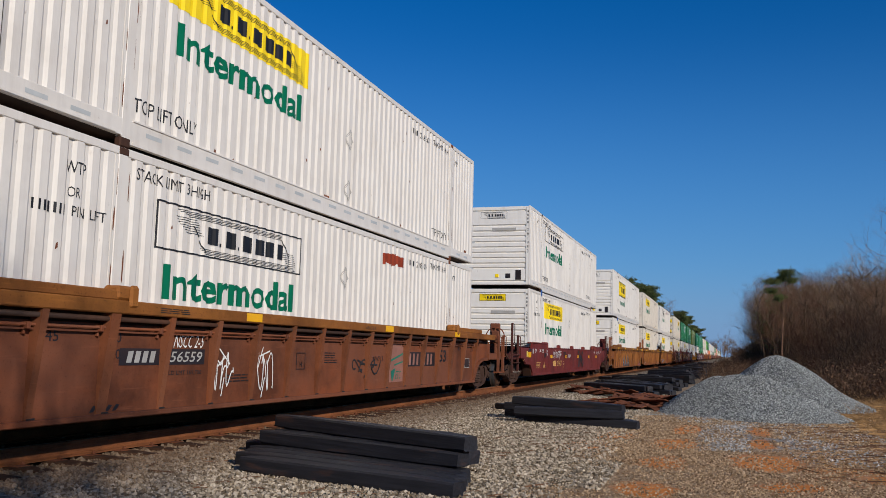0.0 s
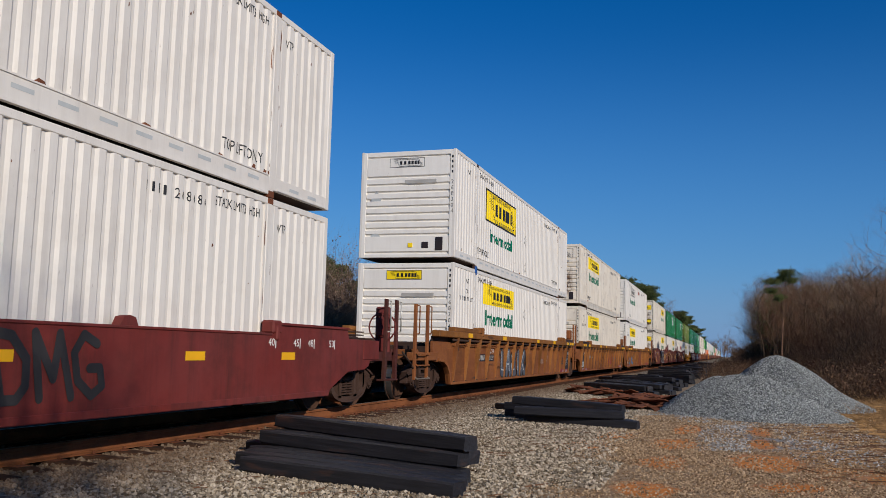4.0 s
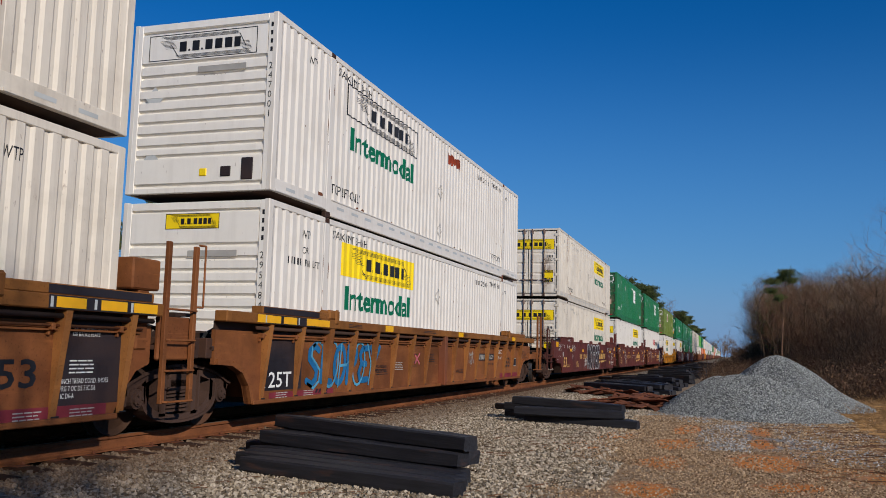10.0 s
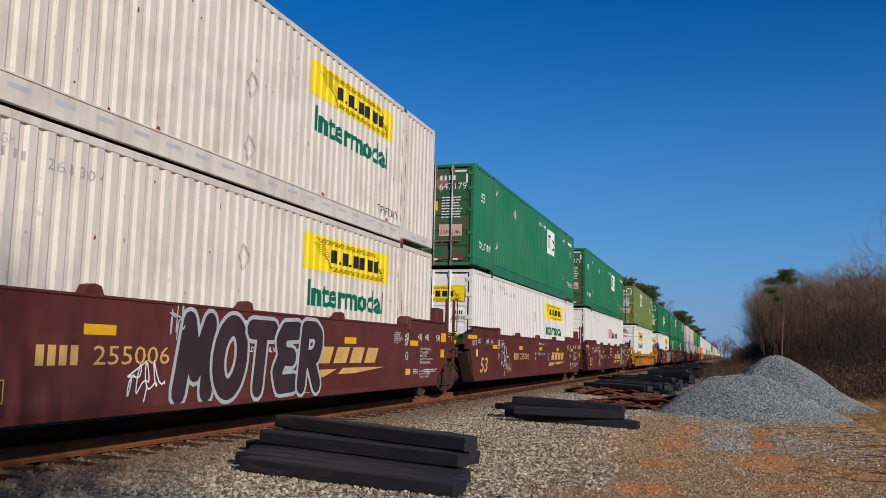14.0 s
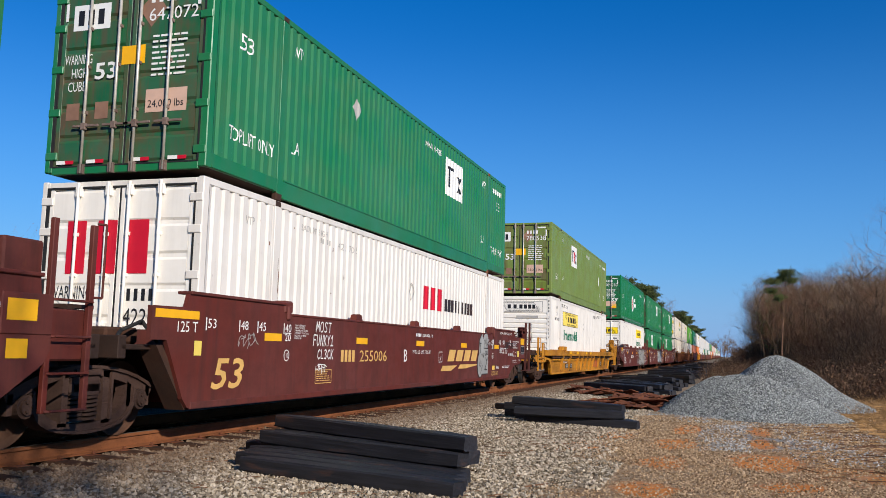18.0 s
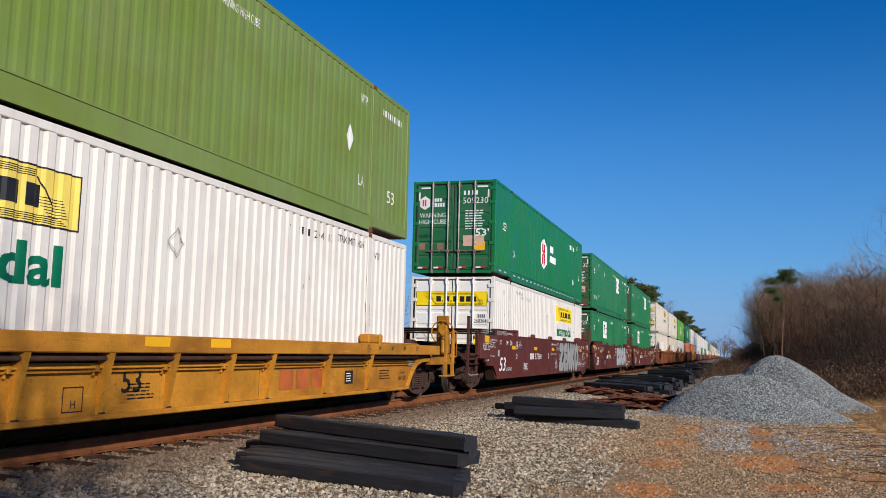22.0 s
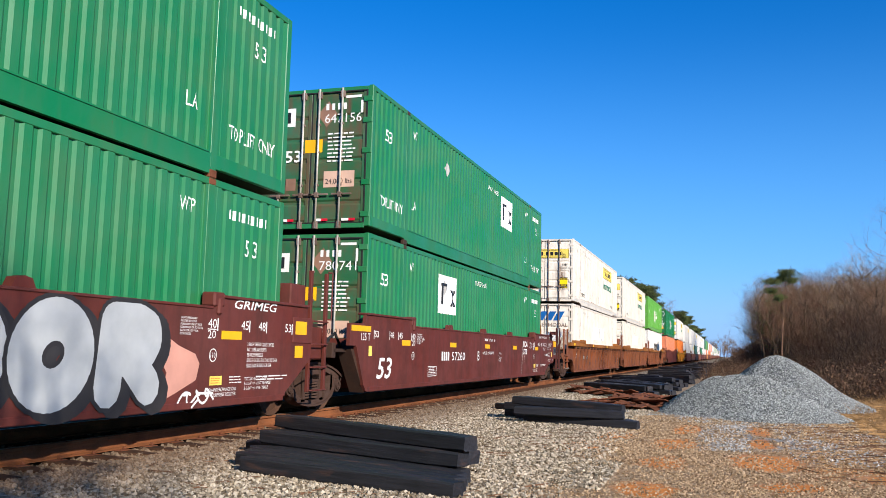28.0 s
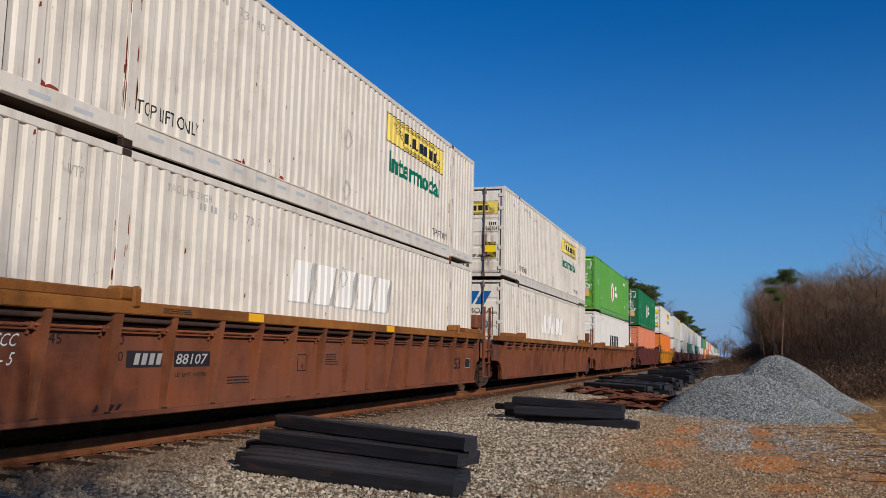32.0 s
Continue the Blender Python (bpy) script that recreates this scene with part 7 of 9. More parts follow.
stencil(c, 1.53, "note_bars", ("y21",), lambda: join(bars(4, Y(2.45), 1.06, 0.4, 0.12, seed=41), bars(1, Y(3.87), 1.13, 0.68, 0.04, seed=42)), BLACK, 0.005)
stencil(c, 1.37, "notice", ("y22",), lambda: rect(bmesh.new(), Y(13.05), Y(13.4), 0.47, 0.70), BLACK_PANEL, 0.004)
stencil(c, 1.37, "note_bars", ("y23",), lambda: bars(4, Y(13.1), 0.5, 0.24, 0.17, seed=43, words_a_row=2), WHITE_INK, 0.008)
stencil(c, 1.37, "lettering", ("y30",), lambda: join(words("L-73-62", Y(15.7), 0.60, 0.34, 0.06), words("NW13SF", Y(15.7), 0.47, 0.38, 0.09)), BLACK, 0.004)
stencil(c, 1.37, "note_bars", ("y31",), lambda: bars(4, Y(14.65), 0.5, 0.6, 0.2, seed=63), BLACK, 0.004)
stencil(c, 1.53, "lettering", ("y32",), lambda: join(words("45", Y(14.85), 1.07, 0.16, 0.09, 0, 0.4), words("48", Y(15.5), 1.07, 0.16, 0.09, 0, 0.4), words("53", Y(16.25), 1.07, 0.16, 0.09, 0, 0.4), words("20", Y(14.18), 1.08, 0.14, 0.09), ring(Y(13.72), 1.09, 0.07), words("110", Y(13.68), 1.065, 0.08, 0.05)), BLACK, 0.005)
put("hand_box", finish(boxes((1.365, 1.42, Y(16.17), Y(16.46), 0.76, 0.85), bevel=0.01), "hand_box", TAPE_GREY), c)
for a, b in ((1.34, 2.95), (9.3, 10.1), (13.55, 14.5)):
    stencil(c, 1.37, "welded_patch", ("patch", a), lambda: frame_lines(Y(a), Y(b), 0.33, 0.80, 0.01), BROWN_CAR, 0.003)
reflectors(c, 1.53, 1.06, (2.92, 4.71, 7.25, 8.57), "i", 0.47)
stencil(c, 1.37, "name_blocks", ("ttx", 2), lambda: letters(3, Y(10.7), 0.44, 1.6, 0.42, 0.8), FADED_RED, 0.004)
load(8, c, white_box(False, False, "pale", "white container with a pale yellow outlined banner", v=1.84, head="wide", serial="244117"), green_box("lime", True, -3.48, "olive-lime container with rust-stained doors", "780538"))
# S9 to S11: second maroon car of three units
c = smooth_car(MAROON, False, True, "maroon smooth-sided well car with large silver graffiti")
smooth_marks(c, "j", "57260", "A", WHITE_INK, WHITE_INK, False, False, True)
fat_letters(c, 1.52, "ZENKO", 9.2, 0.34, 4.35, 1.18, SPRAY, SPRAY_DARK, "g9", 0.40, 0.12, 0.06, 0.035)
scrawl(c, 1.52, Y(13.75), 0.4, 0.9, 0.5, SPRAY_PALE, 47, "g9b", 0.016)
spray_word(c, 1.52, "GRIMEG", -0.5, 1.57, 1.2, 0.12, GREY_INK, "j1", 0.01), spray_word(c, 1.52, "IVY", 8.72, 1.36, 0.38, 0.12, SPRAY_PALE, "j2", 0.012), spray_word(c, 1.52, "LEAGUE", 8.62, 1.19, 0.56, 0.12, SPRAY_PALE, "j3", 0.012), scrawl(c, 1.52, Y(8.4), 0.46, 0.5, 0.42, SPRAY_PALE, 27, "j4", 0.02), chalk(c, 1.534, -2.02, 1.12, 0.72, 0.2, "j")
load(9, c, white_box(True, False, "yellow", "white container with yellow bannered doors under a green one"), green_box("hub", True, 0, "glossy green container with a white hexagon mark", "509230"))
c = smooth_car(MAROON, True, True, "maroon smooth-sided well car with silver and pink graffiti")
smooth_marks(c, "k", "57260", "C", WHITE_INK, WHITE_INK, False, True, True)
fat_letters(c, 1.52, "ZOOR", 8.35, 0.40, 4.6, 1.13, SPRAY_PALE, SPRAY_DARK, "g10", 0.37, 0.08, 0.13, 0.05, None, 0.06), scrawl(c, 1.52, Y(13.35), 0.36, 0.8, 0.2, WHITE_INK, 19, "k5", 0.02), spray_word(c, 1.52, "GRIMEG", 14.5, 1.58, 1.15, 0.12, WHITE_INK, "k6", 0.01)
stencil(c, 1.52, "graffiti", ("rose",), lambda: shape(bmesh.new(), [(Y(12.98), 0.42), (Y(13.3), 0.52), (Y(13.7), 0.66), (Y(13.76), 0.86), (Y(13.66), 0.98), (Y(13.3), 1.08), (Y(12.95), 1.24), (Y(12.9), 0.98), (Y(13.1), 0.76)]), SPRAY_ROSE, 0.003)
load(10, c, green_box("green", False, -3.72, "green container with white square mark, lower of two", "780725"), green_box("green", True, 2.1, "green container with white square mark, upper of two", "647132"))
c = smooth_car(MAROON, True, False, "maroon smooth-sided well car with white stencils")
smooth_marks(c, "l", "57260", "B", WHITE_INK, WHITE_INK, False, True, False)
spray_word(c, 1.52, "TCA\n STS", 12.32, 1.02, 0.68, 0.42, WHITE_INK, "l1", 0.03), chalk(c, 1.52, 15.45, 1.16, 0.5, 0.26, "l", True)
stencil(c, 1.52, "paint_drip", ("drips",), lambda: shape(shape(bmesh.new(), [(Y(12.34), 1.36), (Y(12.36), 1.36), (Y(12.18), 0.31), (Y(12.165), 0.31)]), [(Y(12.56), 1.0), (Y(12.572), 1.0), (Y(12.54), 0.72), (Y(12.53), 0.72)]), WHITE_INK, 0.005)
spray_word(c, 1.534, "GRIMEG", 17.15, 1.545, 0.75, 0.22, WHITE_INK, "l2", 0.03)
put("bent_pipe", finish(rods(0.028, ((1.2, Y(16.69), 1.1), (1.2, Y(16.69), 1.9), (1.2, Y(16.65), 2.04), (1.2, Y(16.56), 2.13), (1.2, Y(16.31), 2.25), (1.2, Y(16.2), 2.30)), sides=8), "bent_pipe", OCHRE_TOP, True), c)
load(11, c, green_box("green", False, -3.72, "green container with scuffed side, lower of two", "780741"), green_box("green", True, 2.1, "green container with placards on its doors", "647156"))
# S12 to S14: brown car of three units
c = ribbed_car(BROWN_CAR, False, True, "rusty brown ribbed well car with tall grab irons", chord=OCHRE_TOP)
ribbed_marks(c, "m", "88107")
reflectors(c, 1.53, 1.425, (-1.2, 4.4, 9.5), "m")
chalk(c, 1.37, 0.1, 0.86, 0.42, 0.3, "m", True)
put("yellow_plate", finish(prism(bmesh.new(), [(Y(-1.9), 1.55), (Y(-0.6), 1.55), (Y(-0.6), 1.95), (Y(-1.0), 1.95), (Y(-1.9), 1.75)], -1.35, -1.28), "yellow_plate", BRASSY), c, "bright yellow steel plate")
load(12, c, white_box(True, False, "swift", "stained white container with blue block letters on its doors", worn=True, serial="101737"), white_box(True, True, "pale", "white container with pale yellow banner and rusty doors", worn=True, serial="239403"))
c = ribbed_car(BROWN_CAR, True, True, "rusty brown ribbed well car, middle unit", chord=OCHRE_TOP)
load(13, c, white_box(True, False, "swift", "white container with faded block letters and rust", worn=True), white_box(True, True, "pale", "white container with very rusty doors", worn=True))
c = ribbed_car(BROWN_CAR, True, False, "rusty brown ribbed well car, last unit", chord=OCHRE_TOP)
load(14, c, white_box(True, False, "dark", "white container with dark slanted block letters"), green_box("leaf", True, 0, "leaf-green container with a white hexagon mark"))


def far_box(kind, upper, label, mark=None):
    thing, side, ink = container(kind, True, upper, label, far=True)
    if mark:
        sign("logo_panel", ("farlogo", mark.name), lambda: rect(bmesh.new(), 1.7, 5.2, 1.95, 2.55), mark, thing, "side", HW, 0.004)
    return thing


FAR = [("smooth", MAROON, "salmon", "hub"), ("rib", YELLOW_CAR, "orange", "white"), ("smooth", MAROON, "white", "white"), ("rib", BROWN_CAR, "white", "white"),
       ("rib", DARK_STEEL, "green", "white"), ("rib", BROWN_CAR, "white", "white"), ("smooth", MAROON, "hub", "white"), ("rib", BROWN_CAR, "white", "white"),
       ("smooth", MAROON, "white", "green"), ("rib", YELLOW_CAR, "orange", "leaf"), ("smooth", MAROON, "white", "lime"), ("rib", BROWN_CAR, "orange", "white")]
COLOURS = {"white": "white", "salmon": "salmon-orange", "orange": "orange", "hub": "deep green", "green": "green", "leaf": "leaf-green", "lime": "olive-lime"}
more = random.Random(5)
gaps = [19.6, 23.6, 23.6, 19.6, 19.6]
while len(FRONT) < 50:
    FRONT.append(FRONT[-1] + gaps[len(FRONT) % 5])
for i in range(15, len(FRONT)):
    style, mat, a, b = FAR[(i - 15) % len(FAR)] if i < 27 else ("smooth", more.choice((MAROON, BROWN_CAR, TAN_CAR)), more.choice(("white", "white", "orange", "green", "white")), more.choice(("white", "white", "green", "leaf", "white", "orange")))
    if i == 15:
        c = smooth_car(mat, False, False, "maroon smooth-sided well car", near=False)
        lo_box, up_box = container("salmon", True, False, "salmon-orange container in a maroon car")[0], green_box("hub", True, 0, "deep green container with hexagon mark on an orange one")
    elif i == 16:
        c = ribbed_car(mat, False, False, "ochre ribbed well car carrying two containers", near=False)
        lo_box, up_box = container("orange", True, False, "orange container in an ochre car")[0], white_box(True, True, "yellow", "white container with yellow banner on an orange one")
    else:
        c = far_car(mat, "rust-brown well car far down the train")
        lo_box = far_box(a, False, COLOURS[a] + " corrugated container, lower of two", YELLOW if a == "white" and i % 3 == 0 else None)
        up_box = far_box(b, True, COLOURS[b] + " corrugated container, upper of two", YELLOW if b == "white" and i % 2 else None)
    load(i, c, lo_box, up_box)


# ---------------------------------------------------------------- ground and track
def rise(x, y):
    """Height of the ground; the rail head is at 0."""
    z = -0.235 + 0.03 * noise.noise((x * 0.5, y * 0.5, 0)) + 0.012 * noise.noise((x * 2.3, y * 2.3, 5))
    d = abs(x)
    if d < 1.75:
        z = max(z, -0.215 + 0.012 * noise.noise((x * 3, y * 3, 9)))
    if x > 11.0:
        z += min(1.2, (x - 11.0) * 0.09)
    if x < -5:
        z -= min(0.8, (-5 - x) * 0.08)
    return z


# bare clay in the wheel ruts: centre and half-sizes
CLAY = ((6.95, 9.15, 0.30, 0.50), (6.95, 11.6, 0.30, 0.75), (6.97, 14.1, 0.30, 0.85), (7.03, 16.9, 0.24, 1.1), (8.32, 9.9, 0.34, 0.5), (8.22, 12.2, 0.45, 1.0), (8.22, 14.6, 0.18, 0.8), (8.28, 17.2, 0.20, 1.2), (5.62, 12.9, 0.5, 0.8), (5.9, 14.8, 0.35, 0.6), (9.6, 11.2, 0.5, 0.6))


def in_clay(x, y):
    return any(((x - cx) / rx) ** 2 + ((y - cy) / ry) ** 2 < 1 for cx, cy, rx, ry in CLAY)


def ground_material():
    k = Net("gravel_ground", 1.0, 0.0, 0.0)
    p = k.tc.outputs["Object"]
    cell = k.n.new("ShaderNodeTexVoronoi")
    k.l.new(p, cell.inputs["Vector"])
    cell.inputs["Scale"].default_value = 26
    grey = k.axis(0, cell.outputs["Color"])
    stone = k.mix(k.ramp(grey, 0.0, 1.0), (0.14, 0.11, 0.08, 1), (0.54, 0.47, 0.37, 1))
    tone = k.axis(1, cell.outputs["Color"])
    stone = k.mix(k.ramp(tone, 0.6, 1.0, 0, 0.55), stone, (0.36, 0.27, 0.17, 1))
    # crevices between stones darkened in the colour, as shade would do
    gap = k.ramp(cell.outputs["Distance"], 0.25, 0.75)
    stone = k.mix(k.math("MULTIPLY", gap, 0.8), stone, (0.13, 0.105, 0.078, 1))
    # away from the track: tan gravel, wheel ruts of orange clay, spilt grey stone
    x, y = k.axis(0), k.axis(1)
    side = k.ramp(k.math("SUBTRACT", x, k.ramp(k.noise(p, 0.8, 4, 0.6), 0.3, 0.7, -0.7, 0.7)), 5.2, 6.4)
    fine = k.noise(p, 9.0, 5, 0.7)
    grit = k.noise(p, 55.0, 3, 0.7)
    small = k.n.new("ShaderNodeTexVoronoi")
    k.l.new(p, small.inputs["Vector"])
    small.inputs["Scale"].default_value = 38
    pick = k.axis(0, small.outputs["Color"])
    tan = k.mix(pick, (0.22, 0.15, 0.09, 1), (0.50, 0.38, 0.25, 1))
    # same painted crevice shade between the tan pebbles
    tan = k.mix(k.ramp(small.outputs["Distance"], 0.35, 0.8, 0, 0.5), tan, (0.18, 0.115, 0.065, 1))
    tan = k.mix(k.ramp(k.noise(p, 1.1, 5, 0.65), 0.42, 0.62, 0, 0.6), tan, (0.33, 0.195, 0.10, 1))
    col = k.mix(k.math("MULTIPLY", side, 0.9), stone, tan)
    dirt = k.mix(k.ramp(fine, 0.3, 0.7), (0.50, 0.155, 0.040, 1), (0.80, 0.31, 0.09, 1))
    dirt = k.mix(k.ramp(grit, 0.54, 0.68, 0, 0.6), dirt, (0.22, 0.10, 0.045, 1))
    # wheel ruts: bare patches of orange clay, one behind another
    warp = k.n.new("ShaderNodeTexNoise")
    k.l.new(p, warp.inputs["Vector"])
    warp.inputs["Scale"].default_value, warp.inputs["Detail"].default_value = 1.7, 5.0
    sway = k.n.new("ShaderNodeVectorMath")
    sway.operation = "MULTIPLY_ADD"
    k.l.new(warp.outputs["Color"], sway.inputs[0])
    sway.inputs[1].default_value, sway.inputs[2].default_value = (0.5, 1.1, 0.0), (-0.25, -0.55, 0.0)
    bent = k.n.new("ShaderNodeVectorMath")
    k.l.new(p, bent.inputs[0]), k.l.new(sway.outputs[0], bent.inputs[1])
    ruts = None
    for cx, cy, rx, ry in CLAY:
        off = k.n.new("ShaderNodeVectorMath")
        off.operation = "SUBTRACT"
        k.l.new(bent.outputs[0], off.inputs[0])
        off.inputs[1].default_value = (cx, cy, 0.0)
        flat = k.n.new("ShaderNodeVectorMath")
        flat.operation = "MULTIPLY"
        k.l.new(off.outputs[0], flat.inputs[0])
        flat.inputs[1].default_value = (1 / rx, 1 / ry, 0.0)
        far = k.n.new("ShaderNodeVectorMath")
        far.operation = "LENGTH"
        k.l.new(flat.outputs[0], far.inputs[0])
        rut = k.ramp(far.outputs["Value"], 1.25, 0.75)
        ruts = rut if ruts is None else k.math("MAXIMUM", ruts, rut)
    broad = k.math("MULTIPLY", k.ramp(x, 7.9, 9.0), k.ramp(k.noise(p, 0.7, 5, 0.65), 0.42, 0.60, 0.0, 0.7))
    clay = k.math("MULTIPLY", k.math("MAXIMUM", ruts, k.math("MULTIPLY", broad, k.ramp(y, 16.5, 12.5))), k.ramp(k.axis(1, small.outputs["Color"]), 0.1, 0.4, 0.55, 1.0))
    col = k.mix(clay, col, dirt)
    # grey stone spilt in front of the heap and across the verge
    spill = k.math("MULTIPLY", k.math("MULTIPLY", k.ramp(y, 12.6, 14.2), k.ramp(y, 22.0, 20.0)), k.math("MULTIPLY", k.ramp(x, 7.1, 7.5), k.ramp(k.noise(p, 0.9, 4), 0.42, 0.54)))
    spill = k.math("MULTIPLY", spill, k.math("SUBTRACT", 1.0, clay))
    col = k.mix(spill, col, k.mix(pick, (0.14, 0.135, 0.125, 1), (0.46, 0.44, 0.41, 1)))
    # dry grass and leaf litter at the wood's edge
    litter = k.math("MULTIPLY", k.ramp(k.axis(0), 9.6, 11.6), k.ramp(k.noise(p, 0.8, 5, 0.6), 0.3, 0.55))
    col = k.mix(litter, col, k.mix(k.ramp(k.noise(p, 22, 4), 0.35, 0.65), (0.15, 0.095, 0.05, 1), (0.38, 0.26, 0.15, 1)))
    # browner by the rail: dirt, with some shade in the same colour
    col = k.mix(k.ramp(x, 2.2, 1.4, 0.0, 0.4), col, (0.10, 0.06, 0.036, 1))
    # shade under the train, painted into the ballast between the rails
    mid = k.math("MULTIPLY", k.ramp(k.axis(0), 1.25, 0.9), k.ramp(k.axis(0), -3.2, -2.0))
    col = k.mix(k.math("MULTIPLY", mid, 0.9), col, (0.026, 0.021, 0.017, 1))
    # near-black colour behind the track stands for the train's shadow
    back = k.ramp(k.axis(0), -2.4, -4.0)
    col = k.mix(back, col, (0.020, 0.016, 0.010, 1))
    k.bump(k.math("SUBTRACT", fine, gap), 0.35, 0.012)
    return k.done(col)


def spread(a, b, step):
    n = max(1, int(round((b - a) / step)))
    return [a + (b - a) * i / n for i in range(n)]


def ground():
    xs = [-2500, -900, -300, -120, -60] + spread(-40, -4, 3.0) + spread(-4, 1.2, 0.8) + spread(1.2, 11, 0.16) + spread(11, 30, 1.0) + [30, 45, 80, 200, 700, 2500]
    ys = [-2500, -600, -150, -40, -12] + spread(-6, 6, 1.0) + spread(6, 24, 0.16) + spread(24, 60, 0.6) + spread(60, 200, 5) + [200, 260, 340, 480, 700, 1100, 1800, 4500]
    verts = [(x, y, rise(x, y) if abs(x) < 300 and abs(y) < 400 else (-0.235 if x < 11 else 0.6)) for y in ys for x in xs]
    w = len(xs)
    faces = [(j * w + i, j * w + i + 1, (j + 1) * w + i + 1, (j + 1) * w + i) for j in range(len(ys) - 1) for i in range(w - 1)]
    me = bpy.data.meshes.new("ground")
    me.from_pydata(verts, [], faces)
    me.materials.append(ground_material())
    for f in me.polygons:
        f.use_smooth = True
    return tagged(new("ground", me), "gravel, red clay and dry dirt ground", "ground", kind="structure")


ground()



def creosote():
    """Tarred timber: black, with long grain, checks and a few worn red-brown places."""
    k = Net("creosote_timber", 0.6, 0.0, 0.4)
    grain = k.noise(k.at((1.3, 34, 34)), 1.0, 5, 0.65)
    col = k.mix(k.ramp(grain, 0.3, 0.7), (0.006, 0.006, 0.0075, 1), (0.024, 0.023, 0.028, 1))
    worn = k.noise(k.at((1.1, 5, 5)), 1.0, 5, 0.65)
    col = k.mix(k.ramp(worn, 0.58, 0.72, 0, 0.7), col, (0.085, 0.038, 0.024, 1))
    k.bump(grain, 0.55, 0.008)
    return k.done(col, k.ramp(worn, 0.3, 0.7, 0.5, 0.75))


CREOSOTE = creosote()
TIE_OLD = rusty("weathered_tie", lin(82, 56, 40), rust=lin(56, 38, 28), amount=0.5, rough=0.95, scale=4)


def rail_profile(x, s):
    return [(-0.07, -0.172), (0.07, -0.172), (0.07, -0.160), (0.012, -0.145), (0.010, -0.045), (0.036, -0.036), (0.036, -0.006), (0.028, 0.0), (-0.028, 0.0), (-0.036, -0.006), (-0.036, -0.036), (-0.010, -0.045), (-0.012, -0.145), (-0.07, -0.160)]


track = tagged(new("railway_track"), "rusty steel rails on weathered wooden ties", "railway track", kind="structure")
for s in (1, -1):
    def rail_mesh():
        bm = bmesh.new()
        pr = rail_profile(0, s)
        ends = (-40.0, 8, 24, 60, 150, 400, 1500.0)
        rings = [[bm.verts.new((s * 0.7535 + a, y, b)) for a, b in pr] for y in ends]
        for r, t in zip(rings, rings[1:]):
            for i in range(len(pr)):
                j = (i + 1) % len(pr)
                f = bm.faces.new((r[i], r[j], t[j], t[i]))
                if i == 7:
                    f.material_index = 1
        bmesh.ops.recalc_face_normals(bm, faces=bm.faces[:])
        return finish(bm, "rail", [RAIL_SIDE, RAIL_TOP])
    put("rail", rail_mesh(), track)



def stone_material(name, lo, hi, warm):
    k = Net(name, 0.92, 0.0, 0.15)
    g = k.n.new("ShaderNodeNewGeometry")
    col = k.mix(k.math("POWER", g.outputs["Random Per Island"], 1.35), lo, hi)
    n = k.noise(k.tc.outputs["Object"], 40, 3)
    col = k.mix(k.ramp(n, 0.4, 0.7, 0, 0.5), col, warm)
    # dirt near the rail, the zone widened so its colour also carries shade
    if name == "ballast_stone":
        col = k.mix(k.ramp(k.axis(0), 3.1, 1.6, 0.0, 0.8), col, k.mix(n, (0.05, 0.03, 0.02, 1), (0.22, 0.13, 0.075, 1)))
    return k.done(col)


BALLAST = stone_material("ballast_stone", (0.055, 0.042, 0.028, 1), (0.62, 0.53, 0.405, 1), (0.40, 0.285, 0.16, 1))
TAN_GRAVEL = stone_material("tan_gravel", (0.095, 0.056, 0.030, 1), (0.60, 0.435, 0.27, 1), (0.40, 0.23, 0.105, 1))
SPILT = stone_material("spilt_pale_stone", (0.08, 0.078, 0.072, 1), (0.62, 0.60, 0.56, 1), (0.36, 0.34, 0.31, 1))
BLUESTONE = stone_material("crushed_grey_stone", (0.085, 0.088, 0.083, 1), (0.54, 0.56, 0.52, 1), (0.27, 0.278, 0.26, 1))

rng = np.random.default_rng(11)
CUBE_V = np.array([(x, y, z) for x in (-1, 1) for y in (-1, 1) for z in (-1, 1)], float) * 0.8
CUBE_F = np.array([(0, 1, 3), (0, 3, 2), (4, 6, 7), (4, 7, 5), (0, 4, 5), (0, 5, 1), (2, 3, 7), (2, 7, 6), (0, 2, 6), (0, 6, 4), (1, 5, 7), (1, 7, 3)])


def turns(n):
    """n random rotation matrices."""
    q = rng.normal(size=(n, 4))
    q /= np.linalg.norm(q, axis=1)[:, None]
    w, x, y, z = q.T
    return np.stack([np.stack([1 - 2 * (y * y + z * z), 2 * (x * y - z * w), 2 * (x * z + y * w)], -1),
                     np.stack([2 * (x * y + z * w), 1 - 2 * (x * x + z * z), 2 * (y * z - x * w)], -1),
                     np.stack([2 * (x * z - y * w), 2 * (y * z + x * w), 1 - 2 * (x * x + y * y)], -1)], 1)


def stones(name, places, sizes, mat, label, category, base=None):
    """Many angular stones in one mesh."""
    bv, bf = base or (CUBE_V, CUBE_F)
    n, nv = len(places), len(bv)
    v = bv[None] * (1 + rng.uniform(-0.38, 0.38, (n, nv, 3)))
    v = v * (sizes[:, None] * rng.uniform(0.55, 1.25, (n, 3)))[:, None, :]
    v = np.einsum("nij,nkj->nki", turns(n), v) + places[:, None, :]
    f = (bf[None] + (np.arange(n) * nv)[:, None, None]).reshape(-1, 3)
    me = bpy.data.meshes.new(name)
    me.from_pydata(v.reshape(-1, 3).tolist(), [], f.tolist())
    me.materials.append(mat)
    return tagged(new(name, me), label, category, kind="stuff")


